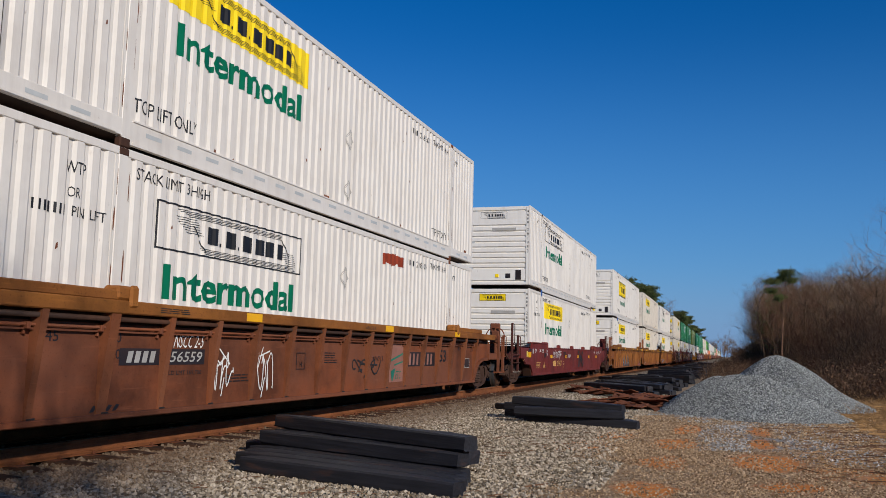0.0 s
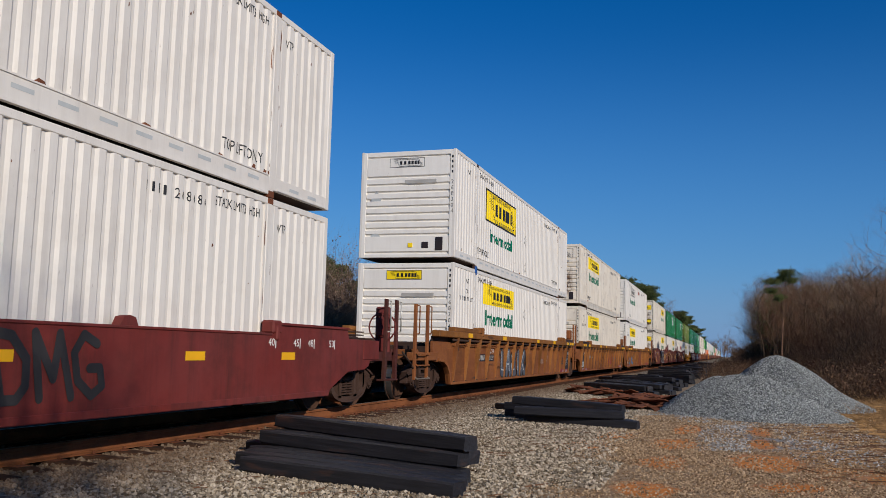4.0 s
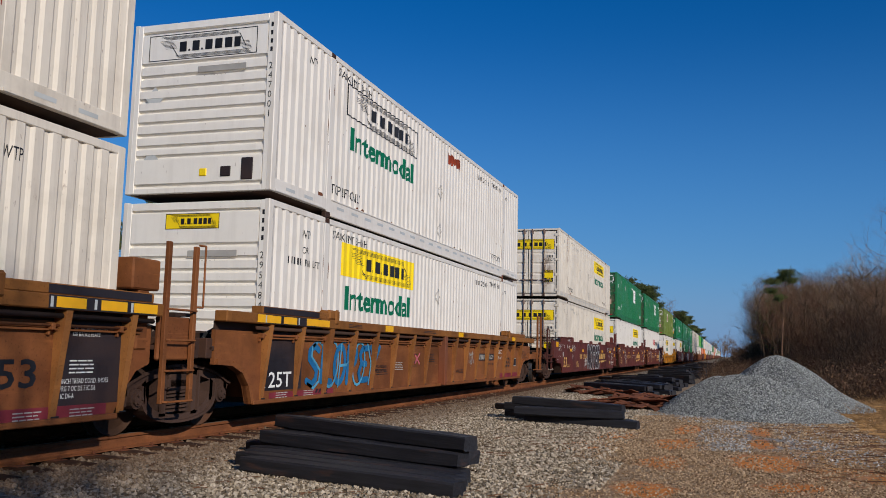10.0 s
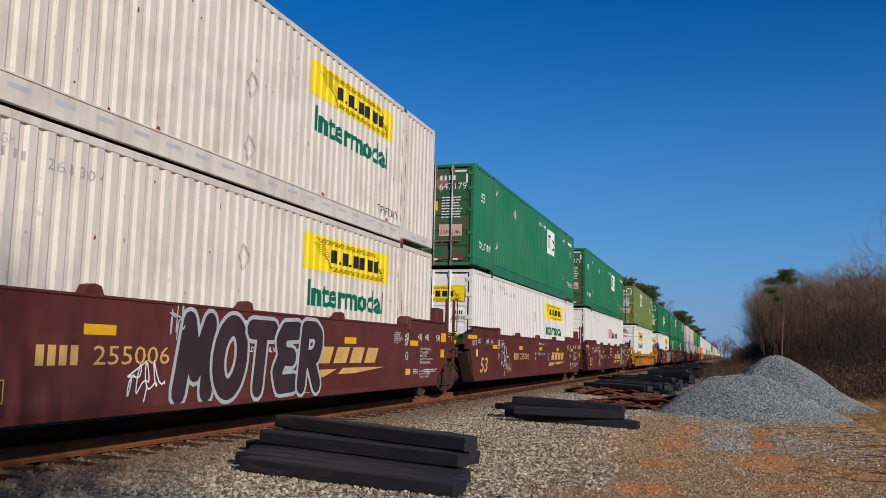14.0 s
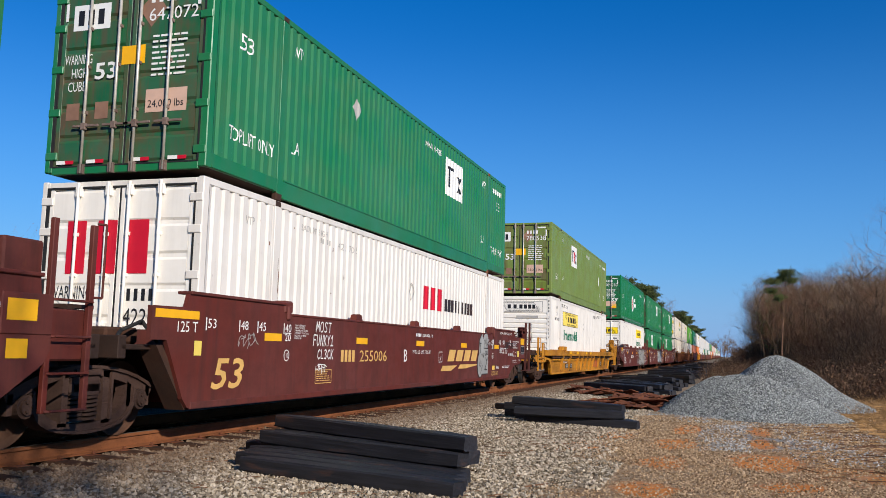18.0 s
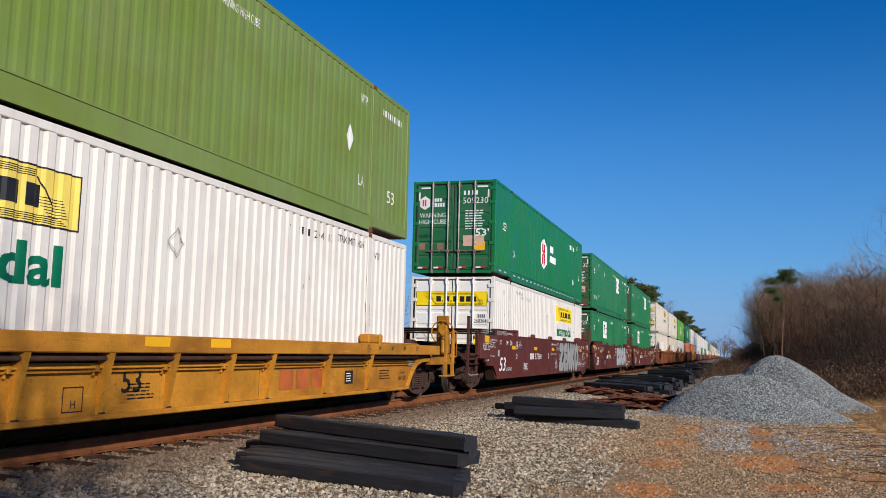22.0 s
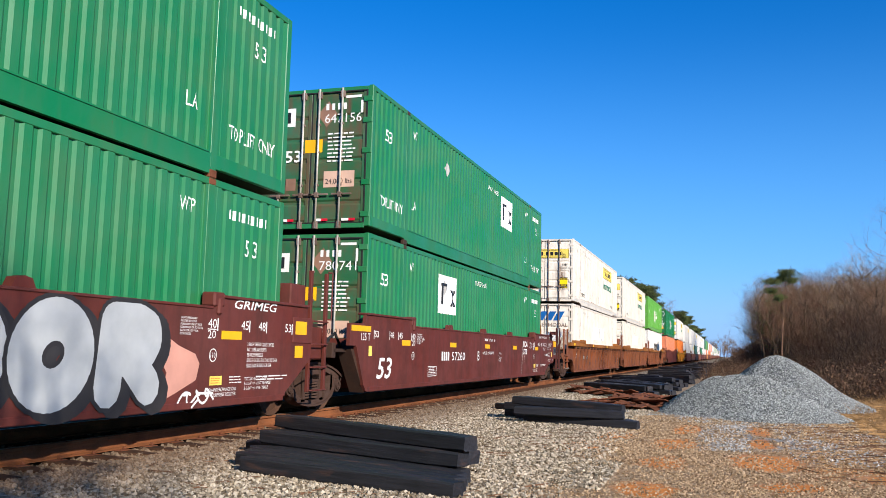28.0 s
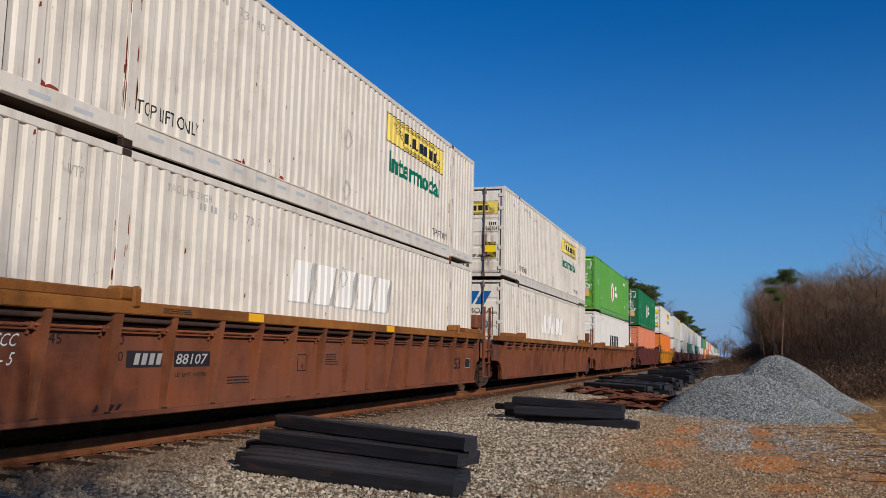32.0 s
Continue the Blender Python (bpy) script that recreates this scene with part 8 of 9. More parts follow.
def mound(x, y):
    """Height of the stone heap over the ground."""
    h = 0.0
    for cx, cy, top, r in ((7.56, 22.2, 1.08, 1.5), (7.95, 22.1, 1.13, 1.8), (8.35, 22.0, 1.10, 1.9), (9.0, 25.0, 1.64, 2.1), (8.75, 21.2, 0.62, 1.75), (9.6, 25.3, 0.95, 1.9), (9.9, 25.2, 0.7, 1.5)):
        d = math.hypot(x - cx, y - cy)
        d = math.sqrt(d * d + 0.12) - 0.10
        h = max(h, top * (1 - d / r))
    return h + (0.05 * noise.noise((x * 1.3, y * 1.3, 3)) if h > 0.02 else 0.0)


# loose ballast beside the track, thinner towards the dirt
places, sizes = [], []
for x0, x1, y0, y1, dens, lo, hi in ((1.32, 6.5, 6.2, 11.5, 1050, 0.007, 0.022), (1.32, 6.3, 11.5, 18, 720, 0.008, 0.022), (1.32, 6.0, 18, 34, 330, 0.011, 0.024), (1.32, 4.6, 34, 62, 90, 0.018, 0.034), (0.86, 1.5, 6, 22, 420, 0.009, 0.024), (-1.0, 1.3, 6, 26, 60, 0.016, 0.034)):
    n = int((x1 - x0) * (y1 - y0) * dens)
    px, py = rng.uniform(x0, x1, n), rng.uniform(y0, y1, n)
    ps = rng.uniform(lo, hi, n)
    for a, b, c in zip(px, py, ps):
        if a > 5.4 and noise.noise((a * 0.45, b * 0.45, 2)) > 0.0 and rng.random() < (a - 5.3):
            continue
        places.append((a, b, rise(a, b) + c * 0.25))
        sizes.append(c)
stones("ballast", np.array(places), np.array(sizes), BALLAST, "loose pale grey and tan ballast stones", "ballast")
# finer tan gravel trodden into the dirt
places, sizes = [], []
for x0, x1, y0, y1, dens, lo, hi in ((5.8, 8.2, 7.4, 10.5, 1350, 0.005, 0.012), (8.2, 10.0, 8.2, 10.5, 1250, 0.005, 0.012), (5.8, 10.0, 10.5, 14, 1000, 0.006, 0.014), (5.8, 11.0, 14, 20, 480, 0.007, 0.017), (9.5, 13.0, 15, 30, 60, 0.01, 0.025)):
    n = int((x1 - x0) * (y1 - y0) * dens)
    for a, b, c in zip(rng.uniform(x0, x1, n), rng.uniform(y0, y1, n), rng.uniform(lo, hi, n)):
        if noise.noise((a * 0.55, b * 0.3, 2)) > rng.uniform(-0.2, 0.9) or (in_clay(a, b) and rng.random() < 0.5):
            continue
        places.append((a, b, rise(a, b) + c * 0.25))
        sizes.append(c)
stones("gravel", np.array(places), np.array(sizes), TAN_GRAVEL, "fine tan and brown gravel on clay", "gravel")
# pale stone spilt before the heap and over the verge
places, sizes = [], []
for x0, x1, y0, y1, dens in ((7.25, 8.05, 13.3, 18.5, 520), (8.55, 10.4, 12.4, 17.6, 330), (6.6, 9.6, 17.6, 20.4, 260)):
    n = int((x1 - x0) * (y1 - y0) * dens)
    for a, b, c in zip(rng.uniform(x0, x1, n), rng.uniform(y0, y1, n), rng.uniform(0.006, 0.017, n)):
        if noise.noise((a * 0.8, b * 0.5, 6)) > rng.uniform(-0.3, 0.4) and not in_clay(a, b):
            places.append((a, b, rise(a, b) + c * 0.3))
            sizes.append(c)
stones("spilt_stone", np.array(places), np.array(sizes), SPILT, "pale grey stone spilt on the dirt", "gravel")

# crushed stone heap
verts, faces, step = [], [], 0.16
nx, ny = int(7.4 / step), int(10.0 / step)
for j in range(ny):
    for i in range(nx):
        x, y = 5.2 + i * step, 18.8 + j * step
        verts.append((x, y, -0.30 + max(-0.05, mound(x, y)) * 1.0 + 0.02))
for j in range(ny - 1):
    for i in range(nx - 1):
        faces.append((j * nx + i, j * nx + i + 1, (j + 1) * nx + i + 1, (j + 1) * nx + i))
heap_me = bpy.data.meshes.new("stone_heap")
heap_me.from_pydata(verts, [], faces)


def heap_material():
    k = Net("heap_stone", 0.95)
    p = k.tc.outputs["Object"]
    cell = k.n.new("ShaderNodeTexVoronoi")
    k.l.new(p, cell.inputs["Vector"])
    cell.inputs["Scale"].default_value = 32
    g = k.axis(0, cell.outputs["Color"])
    col = k.mix(g, (0.11, 0.113, 0.116, 1), (0.32, 0.325, 0.325, 1))
    # shade between the heap's stones painted along the cell edges
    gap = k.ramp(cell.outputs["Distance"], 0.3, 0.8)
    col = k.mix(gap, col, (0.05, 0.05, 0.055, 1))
    k.bump(k.math("SUBTRACT", k.noise(p, 30, 3), gap), 0.9, 0.03)
    return k.done(col)


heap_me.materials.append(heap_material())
for f in heap_me.polygons:
    f.use_smooth = True
heap = tagged(new("stone_heap", heap_me), "heap of crushed blue-grey stone on the ground", "stone heap")
pts, sz = [], []
while len(pts) < 62000:
    x, y = rng.uniform(5.3, 12.0), rng.uniform(18.8, 27.5)
    h = mound(x, y)
    if h > -0.12 and (h > 0.02 or rng.random() < 0.1):
        s = rng.uniform(0.008, 0.0165)
        pts.append((x, y, -0.28 + max(0.03, h) + s * 0.2))
        sz.append(s)
st = stones("crushed_stone", np.array(pts), np.array(sz), BLUESTONE, "", "", None)
st.parent = heap
del st["kind"]
st["kind"] = "stuff"


# ---------------------------------------------------------------- timber, scrap
def beam_mesh(name, length, w, h, mat, seed):
    """A sawn tie with worn ends and a slightly waney edge."""
    def make():
        r = random.Random(seed)
        bm = bmesh.new()
        n = 8
        rings = []
        for i in range(n + 1):
            x = -length / 2 + length * i / n
            j = lambda k: r.uniform(-k, k)
            k = 0.88 if i in (0, n) else 1.0
            b = 0.018
            ring = [(-w / 2 + b, -h / 2), (w / 2 - b, -h / 2), (w / 2, -h / 2 + b), (w / 2, h / 2 - b), (w / 2 - b, h / 2), (-w / 2 + b, h / 2), (-w / 2, h / 2 - b), (-w / 2, -h / 2 + b)]
            rings.append([bm.verts.new((x + (j(0.012) if i in (0, n) else 0), y * k + j(0.004), z * k + j(0.004))) for y, z in ring])
        for a, c in zip(rings, rings[1:]):
            for i in range(8):
                bm.faces.new((a[i], a[(i + 1) % 8], c[(i + 1) % 8], c[i]))
        bm.faces.new(rings[0][::-1]), bm.faces.new(rings[-1])
        bmesh.ops.recalc_face_normals(bm, faces=bm.faces[:])
        return finish(bm, name, mat)
    return cached((name, length, w, h, seed, mat.name), make)


def lay(a, b, w, h, seed, group, label="black creosoted wooden tie lying in a stack"):
    """One loose tie from point a to point b (centres of its end faces)."""
    a, b = Vector(a), Vector(b)
    d = b - a
    ob = new("railway_tie", beam_mesh("railway_tie", round(d.length, 2), w, h, CREOSOTE, seed % 5))
    ob.matrix_basis = Matrix.Translation((a + b) / 2) @ d.to_track_quat("X", "Z").to_matrix().to_4x4()
    return tagged(ob, label, "railway tie", group)


# near stack: five ties below, three on them and one on top
G = "stack of new ties beside the track"
TH, TW = 0.16, 0.225
for i, (x0, y0, x1, y1, c) in enumerate(((2.80, 8.46, 5.40, 7.74, 0), (2.52, 8.84, 5.34, 8.02, 0), (2.46, 9.14, 5.28, 8.30, 0), (2.36, 9.42, 5.22, 8.58, 0), (1.98, 9.98, 4.98, 9.06, 0),
                                         (2.36, 9.64, 5.18, 8.62, 1), (2.42, 9.90, 5.22, 8.88, 1), (2.40, 10.18, 5.12, 9.16, 1), (2.36, 10.04, 5.26, 8.62, 2))):
    z = -0.235 + TH / 2 + c * (TH + 0.001)
    lay((x0, y0, z), (x1, y1, z), TW, TH, i, G)
# second stack: four ties below, two on them and one slanting over the top
G = "stack of ties on the gravel"
for i, (a, b) in enumerate((((4.06, 16.64, -0.155), (6.20, 16.22, -0.155)), ((3.98, 16.92, -0.155), (6.06, 16.50, -0.155)), ((3.72, 17.30, -0.155), (5.86, 16.82, -0.155)), ((3.36, 17.92, -0.155), (5.62, 17.30, -0.155)),
                            ((3.90, 16.40, 0.006), (5.94, 16.28, 0.006)), ((3.44, 17.58, 0.006), (5.70, 16.86, 0.006)), ((3.74, 16.98, 0.167), (5.92, 16.36, 0.11)), ((2.62, 20.1, -0.17), (4.5, 18.6, -0.17)))):
    lay(a, b, TW, TH, i + 3, G)
# long row of tie stacks further along, dropped loosely one over another
TH, TW = 0.17, 0.235
G = "row of tie stacks along the track"
row = random.Random(4)
for i in range(78):
    y = 30.4 + i * 0.62 + 0.0075 * i * i + row.uniform(-0.2, 0.2)
    x = 3.5 + (y - 29.2) * 0.010 + row.uniform(-0.35, 0.35)
    turn = row.uniform(-0.55, 0.55)
    for c in range((1, 2, 2, 3)[i % 4] if y > 34 else 2):
        z = -0.14 + c * 0.17
        dx, dy = 2.15 + row.uniform(-0.1, 0.1), -1.75 + turn + row.uniform(-0.3, 0.3)
        ox, oy, tip = row.uniform(-0.3, 0.3), 0.25 * c, row.uniform(-0.04, 0.05) * c
        lay((x + ox, y + oy, z + tip), (x + ox + dx, y + oy + dy, z), TW, TH, i, G, "black creosoted tie in a long row of stacks")
for a, b in (((2.3, 38.6, -0.14), (3.9, 36.2, -0.14)), ((2.2, 39.8, -0.14), (3.7, 37.5, -0.14)), ((2.4, 41.5, -0.14), (3.6, 39.0, -0.14)), ((2.3, 40.0, 0.03), (3.8, 37.4, 0.03))):
    lay(a, b, TW, TH, 2, G, "black creosoted tie lying apart from a long row")

# rusty scrap: tie plates and joint bars thrown on the gravel
scrap = random.Random(8)
for i in range(150):
    if i < 112:
        u, w = scrap.random(), scrap.random()
        x, y = 4.25 + 2.3 * u + 0.35 * w, 21.4 + 1.1 * u + (4.4 - 2.2 * u) * w ** 1.2
    else:
        u = scrap.random()
        x, y = 2.7 + 2.6 * u, 30.4 - 3.4 * u + scrap.uniform(-1.0, 1.0)
    l, w = scrap.choice(((0.7, 0.17), (0.95, 0.20), (0.50, 0.26), (1.25, 0.15)))
    me = cached(("plate", l), lambda: finish(boxes((-l / 2, l / 2, -w / 2, w / 2, 0, 0.022), (-l / 2 * 0.5, -l / 2 * 0.4, -w / 2, w / 2, 0.022, 0.04), (l / 2 * 0.4, l / 2 * 0.5, -w / 2, w / 2, 0.022, 0.04), bevel=0.004), "scrap_plate", RUST))
    ob = new("tie_plate", me)
    ob.matrix_basis = pose(x, y, rise(x, y) + 0.02 + 0.20 * scrap.random() ** 2, scrap.uniform(-24, 24), scrap.uniform(-12, 12), scrap.uniform(-60, 10))
    tagged(ob, "rusty steel track plate thrown on the gravel", "scrap metal", "heap of rusty track plates")


# ---------------------------------------------------------------- woods
BARK = rusty("bare_bark", lin(104, 84, 66), rust=lin(66, 52, 42), amount=0.5, rough=0.95, scale=2)
TWIG = plain("bare_twigs", lin(122, 100, 78), 0.95, 0, 0.35, 1.2, 0)
TWIG_PALE = plain("pale_twigs", lin(150, 136, 120), 0.95, 0, 0.35, 1.2, 0)
TWIG_RED = plain("reddish_twigs", lin(104, 74, 54), 0.95, 0, 0.35, 1.0, 0)
PINE_BARK = rusty("pine_bark", lin(128, 98, 78), rust=lin(84, 62, 50), amount=0.5, rough=0.95, scale=2)


def needle_material():
    k = Net("pine_needles", 0.7, 0.0, 0.2)
    g = k.n.new("ShaderNodeNewGeometry")
    n = k.noise(k.tc.outputs["Object"], 0.7, 3)
    col = k.mix(g.outputs["Random Per Island"], (0.022, 0.038, 0.014, 1), (0.15, 0.18, 0.055, 1))
    col = k.mix(k.ramp(n, 0.45, 0.7, 0, 0.5), col, (0.15, 0.145, 0.04, 1))
    return k.done(col)


NEEDLES = needle_material()


def dry_material(name, high, red):
    k = Net(name, 0.95, 0.0, 0.1)
    g = k.n.new("ShaderNodeNewGeometry")
    n = k.noise(k.tc.outputs["Object"], 0.25, 4)
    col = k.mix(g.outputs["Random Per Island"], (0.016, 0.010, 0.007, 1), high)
    # shaded gaps between clumps painted in as a dark brown by noise
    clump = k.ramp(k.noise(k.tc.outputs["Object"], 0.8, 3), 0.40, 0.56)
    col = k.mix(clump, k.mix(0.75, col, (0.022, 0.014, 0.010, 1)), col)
    col = k.mix(k.ramp(n, 0.45, 0.65, 0, 0.7), col, red)
    return k.done(col)


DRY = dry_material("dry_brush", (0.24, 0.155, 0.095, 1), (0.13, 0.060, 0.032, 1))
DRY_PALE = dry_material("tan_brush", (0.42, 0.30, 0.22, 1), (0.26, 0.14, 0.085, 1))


def limb_mesh(name, segs, mat, sides=4):
    """Tapered limbs: rows of (start, end, radius at start, radius at end)."""
    v, f = [], []
    for a, b, r0, r1 in segs:
        a, b = Vector(a), Vector(b)
        d = (b - a).normalized()
        u = d.orthogonal().normalized()
        w = d.cross(u)
        k = len(v)
        n = sides if r0 > 0.03 else 3
        for c, r in ((a, r0), (b, r1)):
            for i in range(n):
                t = math.tau * i / n
                v.append(c + (u * math.cos(t) + w * math.sin(t)) * r)
        for i in range(n):
            j = (i + 1) % n
            f.append((k + i, k + j, k + n + j, k + n + i))
    me = bpy.data.meshes.new(name)
    me.from_pydata([p[:] for p in v], [], f)
    me.materials.append(mat)
    return me


def grow(r, segs, fine, p, d, length, rad, depth, up=0.15, keep=0.72):
    """A limb that bends and forks."""
    n = 3
    q = p.copy()
    for i in range(n):
        d = (d + Vector((r.gauss(0, 0.16), r.gauss(0, 0.16), r.gauss(0.02, 0.1) + up * 0.25))).normalized()
        e = q + d * length / n
        a, b = rad * (1 - 0.28 * i / n), rad * (1 - 0.28 * (i + 1) / n)
        (segs if a > 0.022 else fine).append((q, e, a, b))
        q = e
        if depth > 0 and (i > 0 or depth < 4):
            for _ in range(1 if r.random() < 0.5 else 2):
                t = Vector((r.gauss(0, 1), r.gauss(0, 1), r.gauss(0.25, 0.5))).normalized()
                grow(r, segs, fine, q, (d * 0.62 + t * 0.75).normalized(), length * r.uniform(0.5, keep), b * r.uniform(0.42, 0.62), depth - 1, up, keep)


def bare_tree(seed, height, mat=TWIG):
    r = random.Random(seed)
    segs, fine = [], []
    p, d = Vector((0, 0, -0.3)), Vector((r.gauss(0, 0.05), r.gauss(0, 0.05), 1)).normalized()
    rad = height * 0.013
    n = 7
    for i in range(n):
        d = (d + Vector((r.gauss(0, 0.07), r.gauss(0, 0.07), 0.08))).normalized()
        e = p + d * height * 0.8 / n
        segs.append((p, e, rad * (1 - 0.1 * i), rad * (1 - 0.1 * (i + 1))))
        p = e
        if i >= 2:
            for _ in range(r.choice((3, 3, 4))):
                a = r.uniform(0, math.tau)
                grow(r, segs, fine, p, Vector((math.cos(a), math.sin(a), r.uniform(0.35, 1.1))).normalized(), height * r.uniform(0.16, 0.25) * (1.1 - 0.06 * i), rad * r.uniform(0.24, 0.36), 4)
    grow(r, segs, fine, p, d, height * 0.2, rad * 0.28, 4)
    tree = tagged(new("bare_tree"), "leafless grey-brown tree at the edge of the wood", "tree", "bare trees along the track")
    put("trunk", limb_mesh("trunk", segs, BARK, 5), tree)
    put("crown", limb_mesh("crown", fine, mat, 3), tree)
    return tree


def blades(v, f, c, d, n, size, r, wide=0.13):
    """A tuft of stiff needles round c."""
    for _ in range(n):
        t = (d + Vector((r.gauss(0, 0.8), r.gauss(0, 0.8), r.gauss(0, 0.7)))).normalized()
        s = t.orthogonal().normalized()
        s = (s * math.cos(1) + t.cross(s) * r.uniform(-1, 1)).normalized() * size * wide
        k = len(v)
        e = c + t * size * r.uniform(0.6, 1.2)
        v.extend((c - s, c + s, e + s * 0.5, e - s * 0.5))
        f.append((k, k + 1, k + 2, k + 3))


def pine_tree(seed, height, dense=1.0, bare=0.4, tuft=9, reach_k=0.27, tiers=()):
    """A pine: straight trunk, level limbs, tufts of needles in clouds."""
    r = random.Random(seed)
    segs, v, f = [], [], []
    p = Vector((0, 0, -0.4))
    d = Vector((r.gauss(0, 0.02), r.gauss(0, 0.02), 1)).normalized()
    n, rad = 14, height * 0.015
    for i in range(n):
        d = (d + Vector((r.gauss(0, 0.025), r.gauss(0, 0.025), 0.05))).normalized()
        e = p + d * height / n
        segs.append((p, e, rad * (1 - 0.06 * i), rad * (1 - 0.06 * (i + 1))))
        p = e
        h = (i + 1) / n
        if h < bare:
            if h > bare * 0.6 and r.random() < 0.7:
                a = r.uniform(0, math.tau)
                segs.append((p, p + Vector((math.cos(a), math.sin(a), 0.1)) * height * 0.08, rad * 0.2, rad * 0.06))
            continue
        for _ in range(r.choice((3, 4, 4, 5)) if bare < 0.6 else 4):
            a = r.uniform(0, math.tau)
            reach = height * (reach_k * math.sin(math.pi * min(1.0, (1.12 - h) / (1.12 - bare) * 0.75 + 0.08)) + 0.03) * r.uniform(0.55, 1.1)
            for lo, hi, k in tiers:
                reach *= k if lo <= h < hi else 1.0
            q = p.copy()
            t = Vector((math.cos(a), math.sin(a), r.uniform(-0.05, 0.45))).normalized()
            m = 4
            for k in range(m):
                t = (t + Vector((r.gauss(0, 0.15), r.gauss(0, 0.15), 0.08))).normalized()
                w = q + t * reach / m
                segs.append((q, w, rad * 0.26 * (1 - k / m) + 0.012, rad * 0.26 * (1 - (k + 1) / m) + 0.008))
                q = w
                if k >= 1:
                    for _ in range(3):
                        a2 = r.uniform(0, math.tau)
                        c = q + Vector((math.cos(a2), math.sin(a2), r.uniform(-0.1, 0.35))) * height * r.uniform(0.015, 0.06)
                        segs.append((q, c, 0.016, 0.008))
                        for _ in range(int((17 if tuft > 6 else 11) * dense)):
                            o = Vector((r.gauss(0, 0.34), r.gauss(0, 0.34), r.gauss(0.03, 0.14))) * (height / 13)
                            blades(v, f, c + o, o.normalized() * 0.5 + Vector((0, 0, 0.35)), tuft, 0.15 if tuft > 8 else 0.30, r, 0.17 if tuft > 8 else 0.11)
    tree = tagged(new("pine_tree"), "green pine with a bare lower trunk", "tree", "pines beyond the track")
    put("trunk", limb_mesh("trunk", segs, PINE_BARK, 6), tree)
    me = bpy.data.meshes.new("crown")
    me.from_pydata([q[:] for q in v], [], f)
    me.materials.append(NEEDLES)
    put("crown", me, tree)
    return tree


def cloud_pine(seed, height, clouds, label, tip=(0.0, 0.0), full=1.0):
    """A pine whose needles gather in clouds (across, height, half width, half height) at the ends of its limbs."""
    r = random.Random(seed)
    segs, v, f = [], [], []
    n, rad = 12, height * 0.011
    axis = [Vector((tip[0] * (i / n) ** 1.3 + r.gauss(0, 0.05), tip[1] * i / n + r.gauss(0, 0.05), height * i / n - 0.4)) for i in range(n + 1)]
    for i in range(n):
        segs.append((axis[i], axis[i + 1], rad * (1 - 0.075 * i), rad * (1 - 0.075 * (i + 1))))
    for cx, cz, rx, rz in clouds:
        at_y = r.uniform(-0.5, 0.5) * rx
        c = Vector((cx, at_y, cz))
        k = max(1, min(n - 1, int((cz - 0.4 * abs(cx)) / height * n)))
        a, thick = axis[k].copy(), rad * 0.30 + 0.01
        for j in range(4):
            b = axis[k].lerp(c, (j + 1) / 4) + Vector((r.gauss(0, 0.12), r.gauss(0, 0.12), 0.18 * math.sin(math.pi * (j + 1) / 4)))
            segs.append((a, b, thick * (1 - 0.2 * j), thick * (0.8 - 0.2 * j)))
            a = b
        for _ in range(int((16 + 46 * rx * rz) * full)):
            d = Vector((r.gauss(0, 1), r.gauss(0, 1), r.gauss(0, 1))).normalized() * r.uniform(0.35, 1.05)
            q = c + Vector((d.x * rx, d.y * rx * 0.9, d.z * rz))
            if r.random() < 0.35:
                segs.append((a, q, 0.016, 0.007))
            size = r.uniform(0.20, 0.34)
            for _ in range(r.randrange(16, 26)):
                o = Vector((r.gauss(0, 1), r.gauss(0, 1), r.gauss(0, 0.6))) * size * 0.55
                blades(v, f, q + o, o * 2 + Vector((0, 0, 0.5)), 6, 0.19, r, 0.055)
    tree = tagged(new("pine_tree"), label, "tree", "pines beyond the track")
    put("trunk", limb_mesh("trunk", segs, PINE_BARK, 6), tree)
    me = bpy.data.meshes.new("crown")
    me.from_pydata([q[:] for q in v], [], f)
    me.materials.append(NEEDLES)
    put("crown", me, tree)
    return tree


def stand(protos, spots, seed):
    """Copies of trees at (x, y, size); the first stands are the originals."""
    r = random.Random(seed)
    used = set()
    for x, y, k, which in spots:
        p = protos[which]
        z = rise(x, y) - 0.05
        m = pose(x, y, z, 0, 0, r.uniform(0, 360))
        if which not in used:
            used.add(which)
            p.scale = (k, k, k)
            p.matrix_basis = m @ Matrix.Diagonal((k, k, k, 1))
        else:
            c = copy_thing(p, m)
            c.scale = (k, k, k)


BARES = [bare_tree(21, 12.0), bare_tree(22, 10.0, TWIG_RED), bare_tree(23, 13.0), bare_tree(24, 8.0, TWIG_RED), bare_tree(25, 9.0), bare_tree(26, 9.0, TWIG_PALE)]
spot = random.Random(31)
SPOTS = []
# wood on the near side of the track, a good way down the line
TALL = (12.0, 10.0, 13.0, 8.0, 9.0)
for i in range(250):
    y = 92 + 98 * spot.random()
    slope = 0.17 * spot.random()
    which = spot.randrange(5)
    top = (127 + 30 * slope) / 1543 * y * spot.uniform(0.72, 1.0) + 1.1
    SPOTS.append((7.9 + 0.02 * y + slope * y + 0.19 * top, y, top / TALL[which], which))
